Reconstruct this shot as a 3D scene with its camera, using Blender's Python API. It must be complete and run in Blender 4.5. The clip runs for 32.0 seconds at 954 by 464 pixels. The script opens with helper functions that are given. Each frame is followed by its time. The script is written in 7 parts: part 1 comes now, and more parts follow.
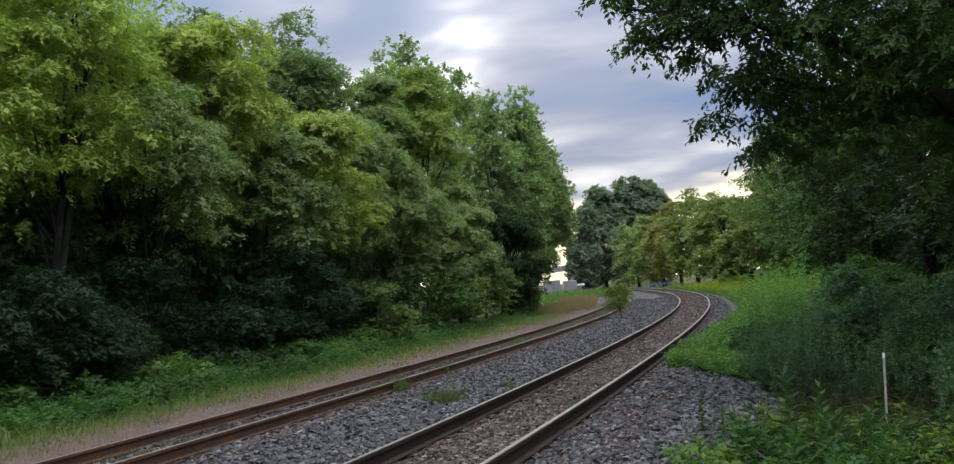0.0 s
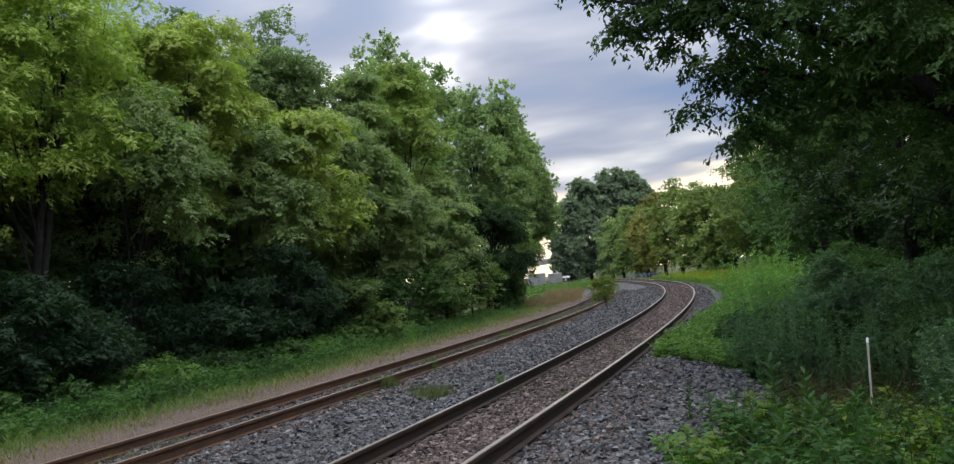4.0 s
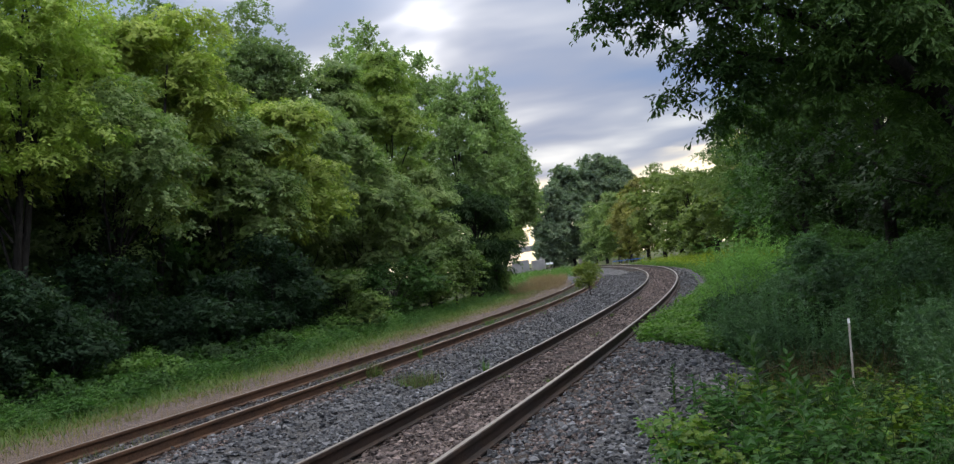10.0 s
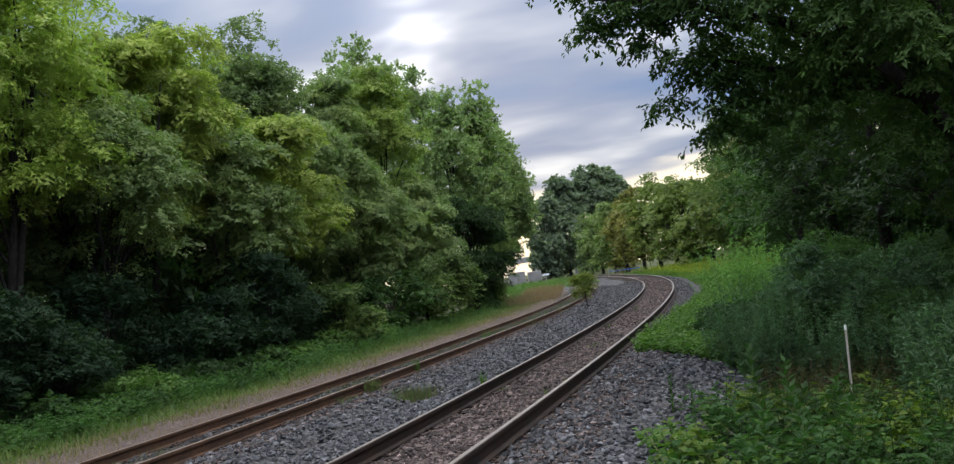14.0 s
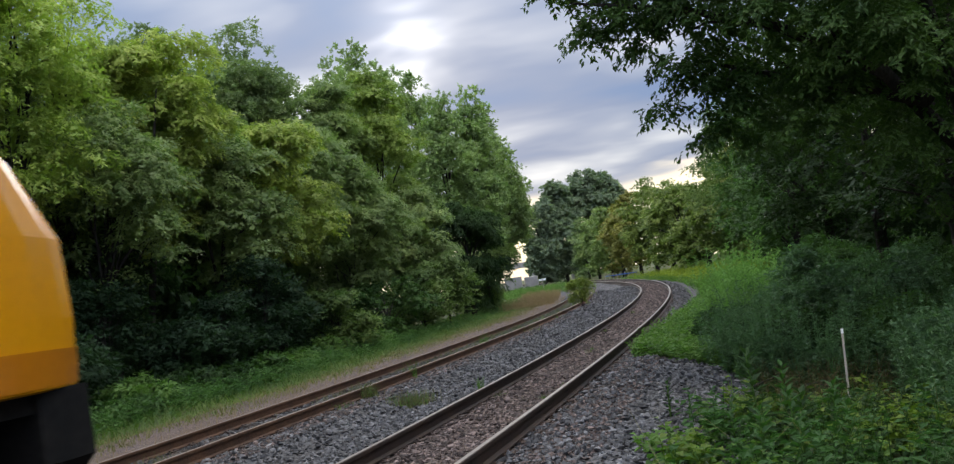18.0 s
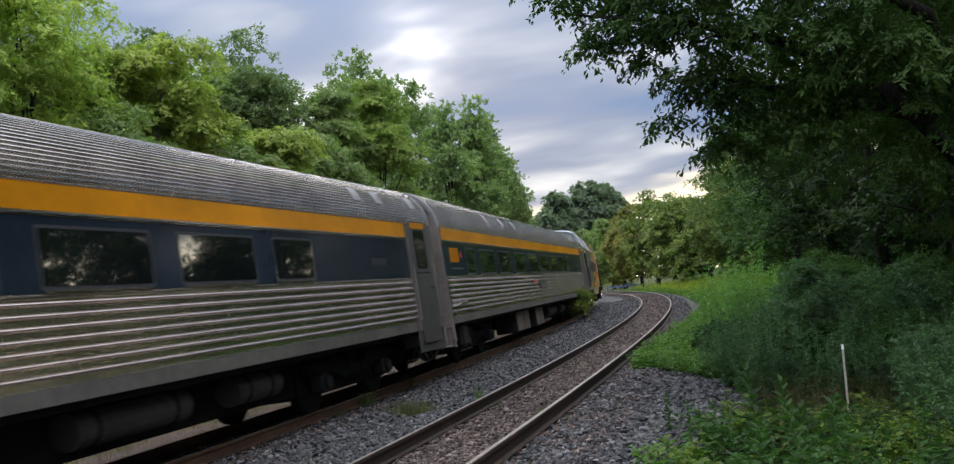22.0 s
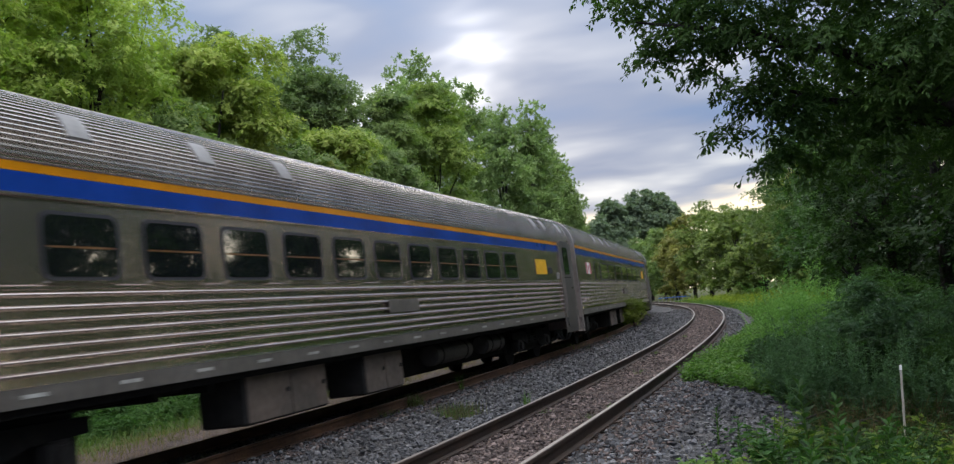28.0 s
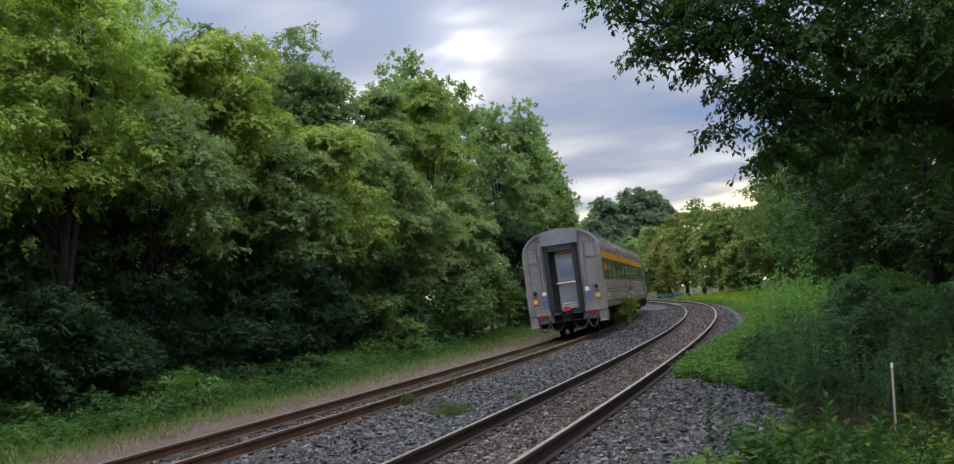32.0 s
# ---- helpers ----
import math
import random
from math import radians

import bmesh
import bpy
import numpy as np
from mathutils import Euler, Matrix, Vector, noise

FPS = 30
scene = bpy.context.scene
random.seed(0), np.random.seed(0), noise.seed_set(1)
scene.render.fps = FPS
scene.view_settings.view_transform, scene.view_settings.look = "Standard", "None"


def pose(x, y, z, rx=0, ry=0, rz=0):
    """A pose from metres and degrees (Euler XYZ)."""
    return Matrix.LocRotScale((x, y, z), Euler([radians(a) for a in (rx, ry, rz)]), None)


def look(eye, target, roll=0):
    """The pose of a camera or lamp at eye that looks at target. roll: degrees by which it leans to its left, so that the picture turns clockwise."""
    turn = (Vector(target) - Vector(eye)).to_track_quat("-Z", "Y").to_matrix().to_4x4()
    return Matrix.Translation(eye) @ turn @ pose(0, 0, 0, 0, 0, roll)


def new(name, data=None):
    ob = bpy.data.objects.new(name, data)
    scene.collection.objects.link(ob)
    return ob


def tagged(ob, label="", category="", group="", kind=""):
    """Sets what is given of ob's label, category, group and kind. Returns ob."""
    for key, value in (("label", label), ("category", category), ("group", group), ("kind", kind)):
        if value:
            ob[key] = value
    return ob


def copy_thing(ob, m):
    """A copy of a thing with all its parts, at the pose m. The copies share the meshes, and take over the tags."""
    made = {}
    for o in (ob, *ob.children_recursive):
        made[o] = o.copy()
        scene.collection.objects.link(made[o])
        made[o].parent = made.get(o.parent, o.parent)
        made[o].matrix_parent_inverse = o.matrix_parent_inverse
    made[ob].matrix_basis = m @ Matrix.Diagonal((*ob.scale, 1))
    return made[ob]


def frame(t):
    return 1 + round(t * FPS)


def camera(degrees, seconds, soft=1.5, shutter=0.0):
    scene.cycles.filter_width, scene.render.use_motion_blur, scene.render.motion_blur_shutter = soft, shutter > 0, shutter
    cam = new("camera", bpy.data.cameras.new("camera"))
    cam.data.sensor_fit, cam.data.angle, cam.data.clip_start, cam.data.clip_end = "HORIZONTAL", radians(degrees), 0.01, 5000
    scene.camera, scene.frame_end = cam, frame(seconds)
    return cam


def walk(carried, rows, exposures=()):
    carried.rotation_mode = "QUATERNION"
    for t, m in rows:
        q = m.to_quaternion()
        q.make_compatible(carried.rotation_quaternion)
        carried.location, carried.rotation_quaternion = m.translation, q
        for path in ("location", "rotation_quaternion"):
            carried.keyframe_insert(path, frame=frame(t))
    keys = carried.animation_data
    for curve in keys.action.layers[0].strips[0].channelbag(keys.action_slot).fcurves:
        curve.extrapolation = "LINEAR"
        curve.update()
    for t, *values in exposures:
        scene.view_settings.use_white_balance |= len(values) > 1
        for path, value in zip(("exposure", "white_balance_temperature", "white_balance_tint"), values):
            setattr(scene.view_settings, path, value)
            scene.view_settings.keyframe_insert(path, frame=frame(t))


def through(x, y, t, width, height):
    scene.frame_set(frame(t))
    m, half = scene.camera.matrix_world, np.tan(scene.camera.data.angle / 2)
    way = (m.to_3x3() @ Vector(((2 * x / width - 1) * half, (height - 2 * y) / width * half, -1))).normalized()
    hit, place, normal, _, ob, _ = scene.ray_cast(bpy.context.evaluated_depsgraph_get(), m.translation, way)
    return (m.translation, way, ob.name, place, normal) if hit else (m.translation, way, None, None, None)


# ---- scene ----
# The tracks: curvature along each one, left turns positive.
STEP = 0.5
KNOTS = (-12, 20, 45, 70, 100, 150, 260)
STATIONS = np.arange(-12, 260, STEP)
CANT = 0.0444


def centre_line(x0, heading, bends):
    turn = np.interp(STATIONS, KNOTS, bends)
    h = heading - np.cumsum(turn) * STEP
    i = int(np.argmin(abs(STATIONS)))
    h = h - (h[i] - heading)
    x, y = np.cumsum(np.sin(h)) * STEP, np.cumsum(np.cos(h)) * STEP
    return x - x[i] + x0, y - y[i], h


MAIN = centre_line(-3.6685, 0.34508, (0.00089, 0.00227, 0.00294, 0.00292, 0.00198, 0.00068, -0.00059))
FAR = centre_line(-8.3671, 0.33459, (0.00025, 0.00181, 0.00333, 0.00324, 0.00073, 0.00016, -0.00026))
FAR_Z = -0.1213


def on_track(line, s):
    """x, y and heading at the distance s; straight on past both ends."""
    x, y, h = line
    a, b = STATIONS[0], STATIONS[-1]
    if s < a:
        return x[0] + math.sin(h[0]) * (s - a), y[0] + math.cos(h[0]) * (s - a), h[0]
    if s > b:
        return x[-1] + math.sin(h[-1]) * (s - b), y[-1] + math.cos(h[-1]) * (s - b), h[-1]
    return np.interp(s, STATIONS, x), np.interp(s, STATIONS, y), np.interp(s, STATIONS, h)


def beside(s, d, line=MAIN):
    """The plan point d metres to the right of a track's centre."""
    x, y, h = on_track(line, s)
    return x + d * math.cos(h), y - d * math.sin(h)


# ---- camera ----
EYE = (0.0, 0.0, 1.472)
cam = camera(54, 32.0, soft=1.3, shutter=0.2)
TURNS = [
    (0.0, 93.543, 4.363, 0.270),
    (0.5, 93.549, 4.497, 0.167),
    (1.0, 93.542, 4.674, 0.044),
    (1.5, 93.504, 4.876, -0.088),
    (2.0, 93.469, 5.113, -0.228),
    (2.5, 93.421, 5.321, -0.341),
    (3.0, 93.335, 5.471, -0.437),
    (3.5, 93.236, 5.644, -0.521),
    (5.5, 92.825, 5.914, -0.864),
    (6.0, 92.694, 6.078, -0.952),
    (6.5, 92.566, 6.201, -1.035),
    (7.0, 92.462, 6.259, -1.115),
    (7.5, 92.418, 6.271, -1.221),
    (8.0, 92.393, 6.349, -1.323),
    (8.5, 92.374, 6.455, -1.405),
    (9.0, 92.362, 6.539, -1.485),
    (9.5, 92.340, 6.624, -1.555),
    (10.0, 92.298, 6.732, -1.619),
    (10.5, 92.267, 6.831, -1.663),
    (11.0, 92.340, 7.003, -1.686),
    (11.5, 92.589, 7.198, -1.728),
    (12.0, 92.731, 7.343, -1.762),
    (12.5, 92.800, 7.441, -1.793),
    (13.0, 92.868, 7.516, -1.810),
    (13.5, 92.945, 7.599, -1.827),
    (14.0, 93.020, 7.650, -1.857),
    (14.5, 93.072, 7.632, -1.874),
    (16.5, 93.210, 7.848, -1.974),
    (17.0, 93.240, 7.937, -1.992),
    (17.5, 93.275, 7.938, -2.014),
    (18.0, 93.317, 7.888, -2.056),
    (18.5, 93.391, 7.861, -2.106),
    (19.0, 93.512, 7.774, -2.142),
    (19.5, 93.612, 7.705, -2.158),
    (20.0, 93.686, 7.614, -2.119),
    (20.5, 93.770, 7.345, -1.969),
    (21.0, 93.822, 7.116, -1.965),
    (21.5, 93.873, 7.013, -2.008),
    (22.0, 93.911, 6.921, -2.017),
    (22.5, 93.979, 6.757, -1.805),
    (23.0, 94.087, 6.552, -1.281),
    (23.5, 94.154, 6.354, -0.962),
    (24.0, 94.183, 6.253, -0.838),
    (24.5, 94.193, 6.187, -0.728),
    (25.0, 94.222, 6.033, -0.528),
    (25.5, 94.309, 5.707, -0.023),
    (27.5, 94.489, 5.013, 1.043),
    (28.0, 94.502, 4.806, 1.072),
    (28.5, 94.508, 4.687, 1.116),
    (29.0, 94.509, 4.635, 1.161),
    (29.5, 94.500, 4.617, 1.205),
    (30.0, 94.472, 4.594, 1.241),
    (30.5, 94.453, 4.653, 1.215),
    (31.0, 94.430, 4.682, 1.109),
    (31.5, 94.388, 4.765, 0.898),
    (32.0, 94.335, 4.774, 0.630),
]
walk(cam, [(t, pose(*EYE, rx, ry, rz)) for t, rx, ry, rz in TURNS])

# ---- sky, sun, exposure ----
SUN_EL, SUN_AZ = 16.2, -0.8
scene.view_settings.exposure = 0.0


def node(tree, kind, x=0, y=0, **values):
    n = tree.nodes.new(kind)
    n.location = x, y
    for key, value in values.items():
        n.inputs[key].default_value = value
    return n


def maths(tree, op, a, b=None, clamp=False):
    n = tree.nodes.new("ShaderNodeMath")
    n.operation, n.use_clamp = op, clamp
    for i, v in enumerate((a, b)):
        if v is None:
            continue
        if isinstance(v, (int, float)):
            n.inputs[i].default_value = v
        else:
            tree.links.new(v, n.inputs[i])
    return n.outputs[0]


def ramp(tree, fac, stops, smooth=False):
    n = tree.nodes.new("ShaderNodeValToRGB")
    n.color_ramp.interpolation = "EASE" if smooth else "LINEAR"
    e = n.color_ramp.elements
    while len(e) < len(stops):
        e.new(0.5)
    for el, (pos, col) in zip(e, stops):
        el.position, el.color = pos, (*col, 1)
    tree.links.new(fac, n.inputs[0])
    return n.outputs[0]


def mixed(tree, fac, a, b, mode="MIX"):
    n = tree.nodes.new("ShaderNodeMix")
    n.data_type, n.blend_type = "RGBA", mode
    for i, v in ((0, fac), (6, a), (7, b)):
        if isinstance(v, (int, float)):
            n.inputs[i].default_value = v
        elif isinstance(v, tuple):
            n.inputs[i].default_value = (*v, 1)
        else:
            tree.links.new(v, n.inputs[i])
    return n.outputs[2]


def make_sky():
    world = bpy.data.worlds.new("evening_sky")
    scene.world = world
    world.use_nodes = True
    t = world.node_tree
    t.nodes.clear()
    sky = t.nodes.new("ShaderNodeTexSky")
    sky.sky_type, sky.sun_disc = "NISHITA", False
    sky.sun_elevation, sky.sun_rotation = radians(SUN_EL), radians(SUN_AZ)
    clear = mixed(t, 1.0, sky.outputs[0], (0.10, 0.10, 0.10), "MULTIPLY")
    # a flat cloud deck seen in perspective: the way up is divided out
    co = t.nodes.new("ShaderNodeTexCoord")
    sep = t.nodes.new("ShaderNodeSeparateXYZ")
    t.links.new(co.outputs["Generated"], sep.inputs[0])
    up = maths(t, "ADD", maths(t, "MAXIMUM", sep.outputs[2], 0.0), 0.16)
    u, v = maths(t, "DIVIDE", sep.outputs[0], up), maths(t, "DIVIDE", sep.outputs[1], up)
    com = t.nodes.new("ShaderNodeCombineXYZ")
    t.links.new(maths(t, "SUBTRACT", maths(t, "MULTIPLY", u, 0.80), maths(t, "MULTIPLY", v, 0.30)), com.inputs[0])
    t.links.new(maths(t, "ADD", maths(t, "MULTIPLY", u, 0.42), maths(t, "MULTIPLY", v, 1.15)), com.inputs[1])
    n1 = node(t, "ShaderNodeTexNoise", Scale=2.2, Detail=3.0, Roughness=0.42, Distortion=0.25)
    n2 = node(t, "ShaderNodeTexNoise", Scale=0.9, Detail=2.0, Roughness=0.5)
    for n in (n1, n2):
        t.links.new(com.outputs[0], n.inputs["Vector"])
    cover = maths(t, "ADD", maths(t, "MULTIPLY", n1.outputs[0], 0.58), maths(t, "MULTIPLY", n2.outputs[0], 0.42))
    deck = ramp(t, cover, [(0.37, (0.17, 0.28, 0.52)), (0.45, (0.235, 0.32, 0.52)), (0.54, (0.37, 0.44, 0.60)), (0.66, (0.80, 0.84, 0.90))])
    height = maths(t, "MAXIMUM", sep.outputs[2], 0.0)
    # an overcast sky is brighter overhead than at its foot
    high = maths(t, "POWER", height, 3.0)
    lift = t.nodes.new("ShaderNodeCombineXYZ")
    back = maths(t, "MULTIPLY", maths(t, "MAXIMUM", maths(t, "MULTIPLY", sep.outputs[1], -1.0), 0.0), 2.2)
    for i, k in enumerate((13.2, 11.2, 8.2)):
        t.links.new(maths(t, "ADD", maths(t, "ADD", 0.96, back), maths(t, "MULTIPLY", high, k)), lift.inputs[i])
    deck = mixed(t, 1.0, deck, lift.outputs[0], "MULTIPLY")
    # the thin cloud in front of the sun
    way = node(t, "ShaderNodeVectorMath")
    way.operation = "DOT_PRODUCT"
    t.links.new(co.outputs["Generated"], way.inputs[0])
    e, a = radians(SUN_EL), radians(SUN_AZ)
    way.inputs[1].default_value = (math.sin(a) * math.cos(e), math.cos(a) * math.cos(e), math.sin(e))
    toward = maths(t, "MAXIMUM", way.outputs["Value"], 0.0)
    gaps = maths(t, "MULTIPLY", maths(t, "SUBTRACT", cover, 0.42, True), 7.0)
    near = maths(t, "MULTIPLY", maths(t, "POWER", toward, 1500.0), 1.7)
    wide = maths(t, "MULTIPLY", maths(t, "POWER", toward, 70.0), maths(t, "MULTIPLY", maths(t, "MULTIPLY", gaps, gaps), 0.22))
    glow = maths(t, "ADD", maths(t, "MULTIPLY", near, maths(t, "ADD", maths(t, "MULTIPLY", gaps, gaps), 0.12)), wide)
    # the clear pale strip under the cloud deck, on the sunset side
    east = maths(t, "MAXIMUM", sep.outputs[0], 0.0)
    edge = maths(t, "SUBTRACT", maths(t, "ADD", height, maths(t, "MULTIPLY", maths(t, "SUBTRACT", n1.outputs[0], 0.5), 0.10)), maths(t, "MULTIPLY", east, 0.105))
    strip_fac = ramp(t, edge, [(0.048, (1, 1, 1)), (0.080, (0, 0, 0))], True)
    foot = maths(t, "MULTIPLY", strip_fac, maths(t, "MULTIPLY", maths(t, "ADD", sep.outputs[1], 0.25), 1.4, True), True)
    clear_low = mixed(t, 1.0, (1.35, 1.20, 0.92), maths(t, "ADD", 1.0, maths(t, "MULTIPLY", maths(t, "POWER", east, 3.0), 6.0)), "MULTIPLY")
    deck = mixed(t, maths(t, "MULTIPLY", foot, 0.95, True), deck, clear_low)
    warm = mixed(t, 1.0, (1.0, 0.97, 0.93), glow, "MULTIPLY")
    both = mixed(t, 1.0, mixed(t, 0.94, clear, deck), warm, "ADD")
    bg = node(t, "ShaderNodeBackground", Strength=1.0)
    t.links.new(both, bg.inputs[0])
    out = t.nodes.new("ShaderNodeOutputWorld")
    t.links.new(bg.outputs[0], out.inputs[0])


make_sky()
sun_lamp = new("sun", bpy.data.lights.new("sun", "SUN"))
sun_lamp.data.energy, sun_lamp.data.angle, sun_lamp.data.color = 0.5, radians(20), (1.0, 0.95, 0.88)
sun_lamp.matrix_world = look((0, 0, 60), (-math.sin(radians(SUN_AZ)) * 100, -math.cos(radians(SUN_AZ)) * 100, 60 - 100 * math.tan(radians(SUN_EL))))

# ---- materials ----
def material(name, colour, rough=0.6, metal=0.0, grain=0.0, scale=30.0, stain=0.0, stain_scale=1.5, bump=0.0, tint=None, spec=0.5, coords="Object", per_object=0.0, per_island=0.0, stretch=(1, 1, 1)):
    """A surface with fine grain, larger stains and a little relief."""
    m = bpy.data.materials.new(name)
    m.use_nodes = True
    t = m.node_tree
    p = t.nodes["Principled BSDF"]
    p.inputs["Roughness"].default_value, p.inputs["Metallic"].default_value = rough, metal
    p.inputs["Specular IOR Level"].default_value = spec
    co = t.nodes.new("ShaderNodeTexCoord")
    mp = t.nodes.new("ShaderNodeMapping")
    mp.inputs["Scale"].default_value = stretch
    t.links.new(co.outputs[coords], mp.inputs[0])
    fine = node(t, "ShaderNodeTexNoise", Scale=scale, Detail=5.0, Roughness=0.6)
    wide = node(t, "ShaderNodeTexNoise", Scale=stain_scale, Detail=4.0, Roughness=0.6)
    for n in (fine, wide):
        t.links.new(mp.outputs[0], n.inputs["Vector"])
    col = mixed(t, 0.0, colour, colour)
    if tint:
        f = ramp(t, wide.outputs[0], [(0.40, (0, 0, 0)), (0.62, (1, 1, 1))])
        col = mixed(t, maths(t, "MULTIPLY", f, stain), colour, tint)
    elif stain:
        f = ramp(t, wide.outputs[0], [(0.3, (1 - stain,) * 3), (0.7, (1 + stain,) * 3)])
        col = mixed(t, 1.0, col, f, "MULTIPLY")
    if grain:
        f = ramp(t, fine.outputs[0], [(0.3, (1 - grain,) * 3), (0.7, (1 + grain,) * 3)])
        col = mixed(t, 1.0, col, f, "MULTIPLY")
    if per_object:
        info = t.nodes.new("ShaderNodeObjectInfo")
        f = ramp(t, info.outputs["Random"], [(0.0, (1 - per_object,) * 3), (1.0, (1 + per_object,) * 3)])
        col = mixed(t, 1.0, col, f, "MULTIPLY")
    if per_island:
        info = t.nodes.new("ShaderNodeNewGeometry")
        f = ramp(t, info.outputs["Random Per Island"], [(0.0, (1 - per_island,) * 3), (0.8, (1,) * 3), (1.0, (1 + per_island,) * 3)])
        col = mixed(t, 1.0, col, f, "MULTIPLY")
    t.links.new(col, p.inputs["Base Color"])
    if bump:
        b = node(t, "ShaderNodeBump", Strength=bump, Distance=0.02)
        t.links.new(fine.outputs[0], b.inputs["Height"])
        t.links.new(b.outputs[0], p.inputs["Normal"])
    return m


def leaf_material(name, dark, light, through=0.45, gloss=0.14, patch=0.5):
    """Leaves: each one a shade between two greens, paler or yellower by whole boughs, letting light through."""
    m = bpy.data.materials.new(name)
    m.use_nodes = True
    t = m.node_tree
    p, out = t.nodes["Principled BSDF"], t.nodes["Material Output"]
    info = t.nodes.new("ShaderNodeNewGeometry")
    co = t.nodes.new("ShaderNodeTexCoord")
    wide = node(t, "ShaderNodeTexNoise", Scale=patch, Detail=2.0, Roughness=0.5)
    t.links.new(co.outputs["Object"], wide.inputs["Vector"])
    f = maths(t, "ADD", maths(t, "MULTIPLY", info.outputs["Random Per Island"], 0.30), maths(t, "MULTIPLY", maths(t, "SUBTRACT", wide.outputs[0], 0.28), 1.7), True)
    col = mixed(t, f, dark, light)
    t.links.new(col, p.inputs["Base Color"])
    p.inputs["Roughness"].default_value = 0.5
    p.inputs["Specular IOR Level"].default_value = gloss
    tr = t.nodes.new("ShaderNodeBsdfTranslucent")
    t.links.new(mixed(t, 1.0, col, (0.90, 1.2, 0.55), "MULTIPLY"), tr.inputs[0])
    mx = t.nodes.new("ShaderNodeMixShader")
    mx.inputs[0].default_value = through
    t.links.new(p.outputs[0], mx.inputs[1])
    t.links.new(tr.outputs[0], mx.inputs[2])
    t.links.new(mx.outputs[0], out.inputs[0])
    return m


def glass_material(name, colour, rough=0.06):
    m = material(name, colour, rough, 0.0, stain=0.3, stain_scale=2.0, spec=0.5)
    p = m.node_tree.nodes["Principled BSDF"]
    # double glazing with a coated face: it mirrors more than one bare sheet
    p.inputs["IOR"].default_value, p.inputs["Coat Weight"].default_value, p.inputs["Coat Roughness"].default_value = 1.6, 1.0, 0.02
    return m


def light_material(name, colour, power):
    m = bpy.data.materials.new(name)
    m.use_nodes = True
    p = m.node_tree.nodes["Principled BSDF"]
    p.inputs["Base Color"].default_value = (*colour, 1)
    p.inputs["Emission Color"].default_value = (*colour, 1)
    p.inputs["Emission Strength"].default_value = power
    return m


def crushed_stone(name, light, dark, rust, scale=15.0):
    """Ballast seen from afar: stones of many greys, shade painted into their dark gaps, browner in patches."""
    m = bpy.data.materials.new(name)
    m.use_nodes = True
    t = m.node_tree
    p = t.nodes["Principled BSDF"]
    p.inputs["Roughness"].default_value, p.inputs["Specular IOR Level"].default_value = 0.9, 0.2
    co = t.nodes.new("ShaderNodeTexCoord")
    cell = node(t, "ShaderNodeTexVoronoi", Scale=scale, Randomness=1.0)
    gap = node(t, "ShaderNodeTexVoronoi", Scale=scale, Randomness=1.0)
    gap.feature = "DISTANCE_TO_EDGE"
    wide = node(t, "ShaderNodeTexNoise", Scale=0.8, Detail=4.0)
    for n in (cell, gap, wide):
        t.links.new(co.outputs["Object"], n.inputs["Vector"])
    sep = t.nodes.new("ShaderNodeSeparateColor")
    t.links.new(cell.outputs["Color"], sep.inputs[0])
    col = mixed(t, sep.outputs[0], dark, light)
    f = ramp(t, wide.outputs[0], [(0.42, (0, 0, 0)), (0.66, (1, 1, 1))])
    col = mixed(t, maths(t, "MULTIPLY", f, 0.7), col, rust)
    # shade between the stones: the colour falls to a quarter at cell edges
    edge = ramp(t, gap.outputs["Distance"], [(0.0, (0.25, 0.25, 0.25)), (0.12, (1, 1, 1))])
    t.links.new(mixed(t, 1.0, col, edge, "MULTIPLY"), p.inputs["Base Color"])
    b = node(t, "ShaderNodeBump", Strength=1.0, Distance=0.04)
    t.links.new(maths(t, "ADD", gap.outputs["Distance"], maths(t, "MULTIPLY", sep.outputs[1], 0.5)), b.inputs["Height"])
    t.links.new(b.outputs[0], p.inputs["Normal"])
    return m


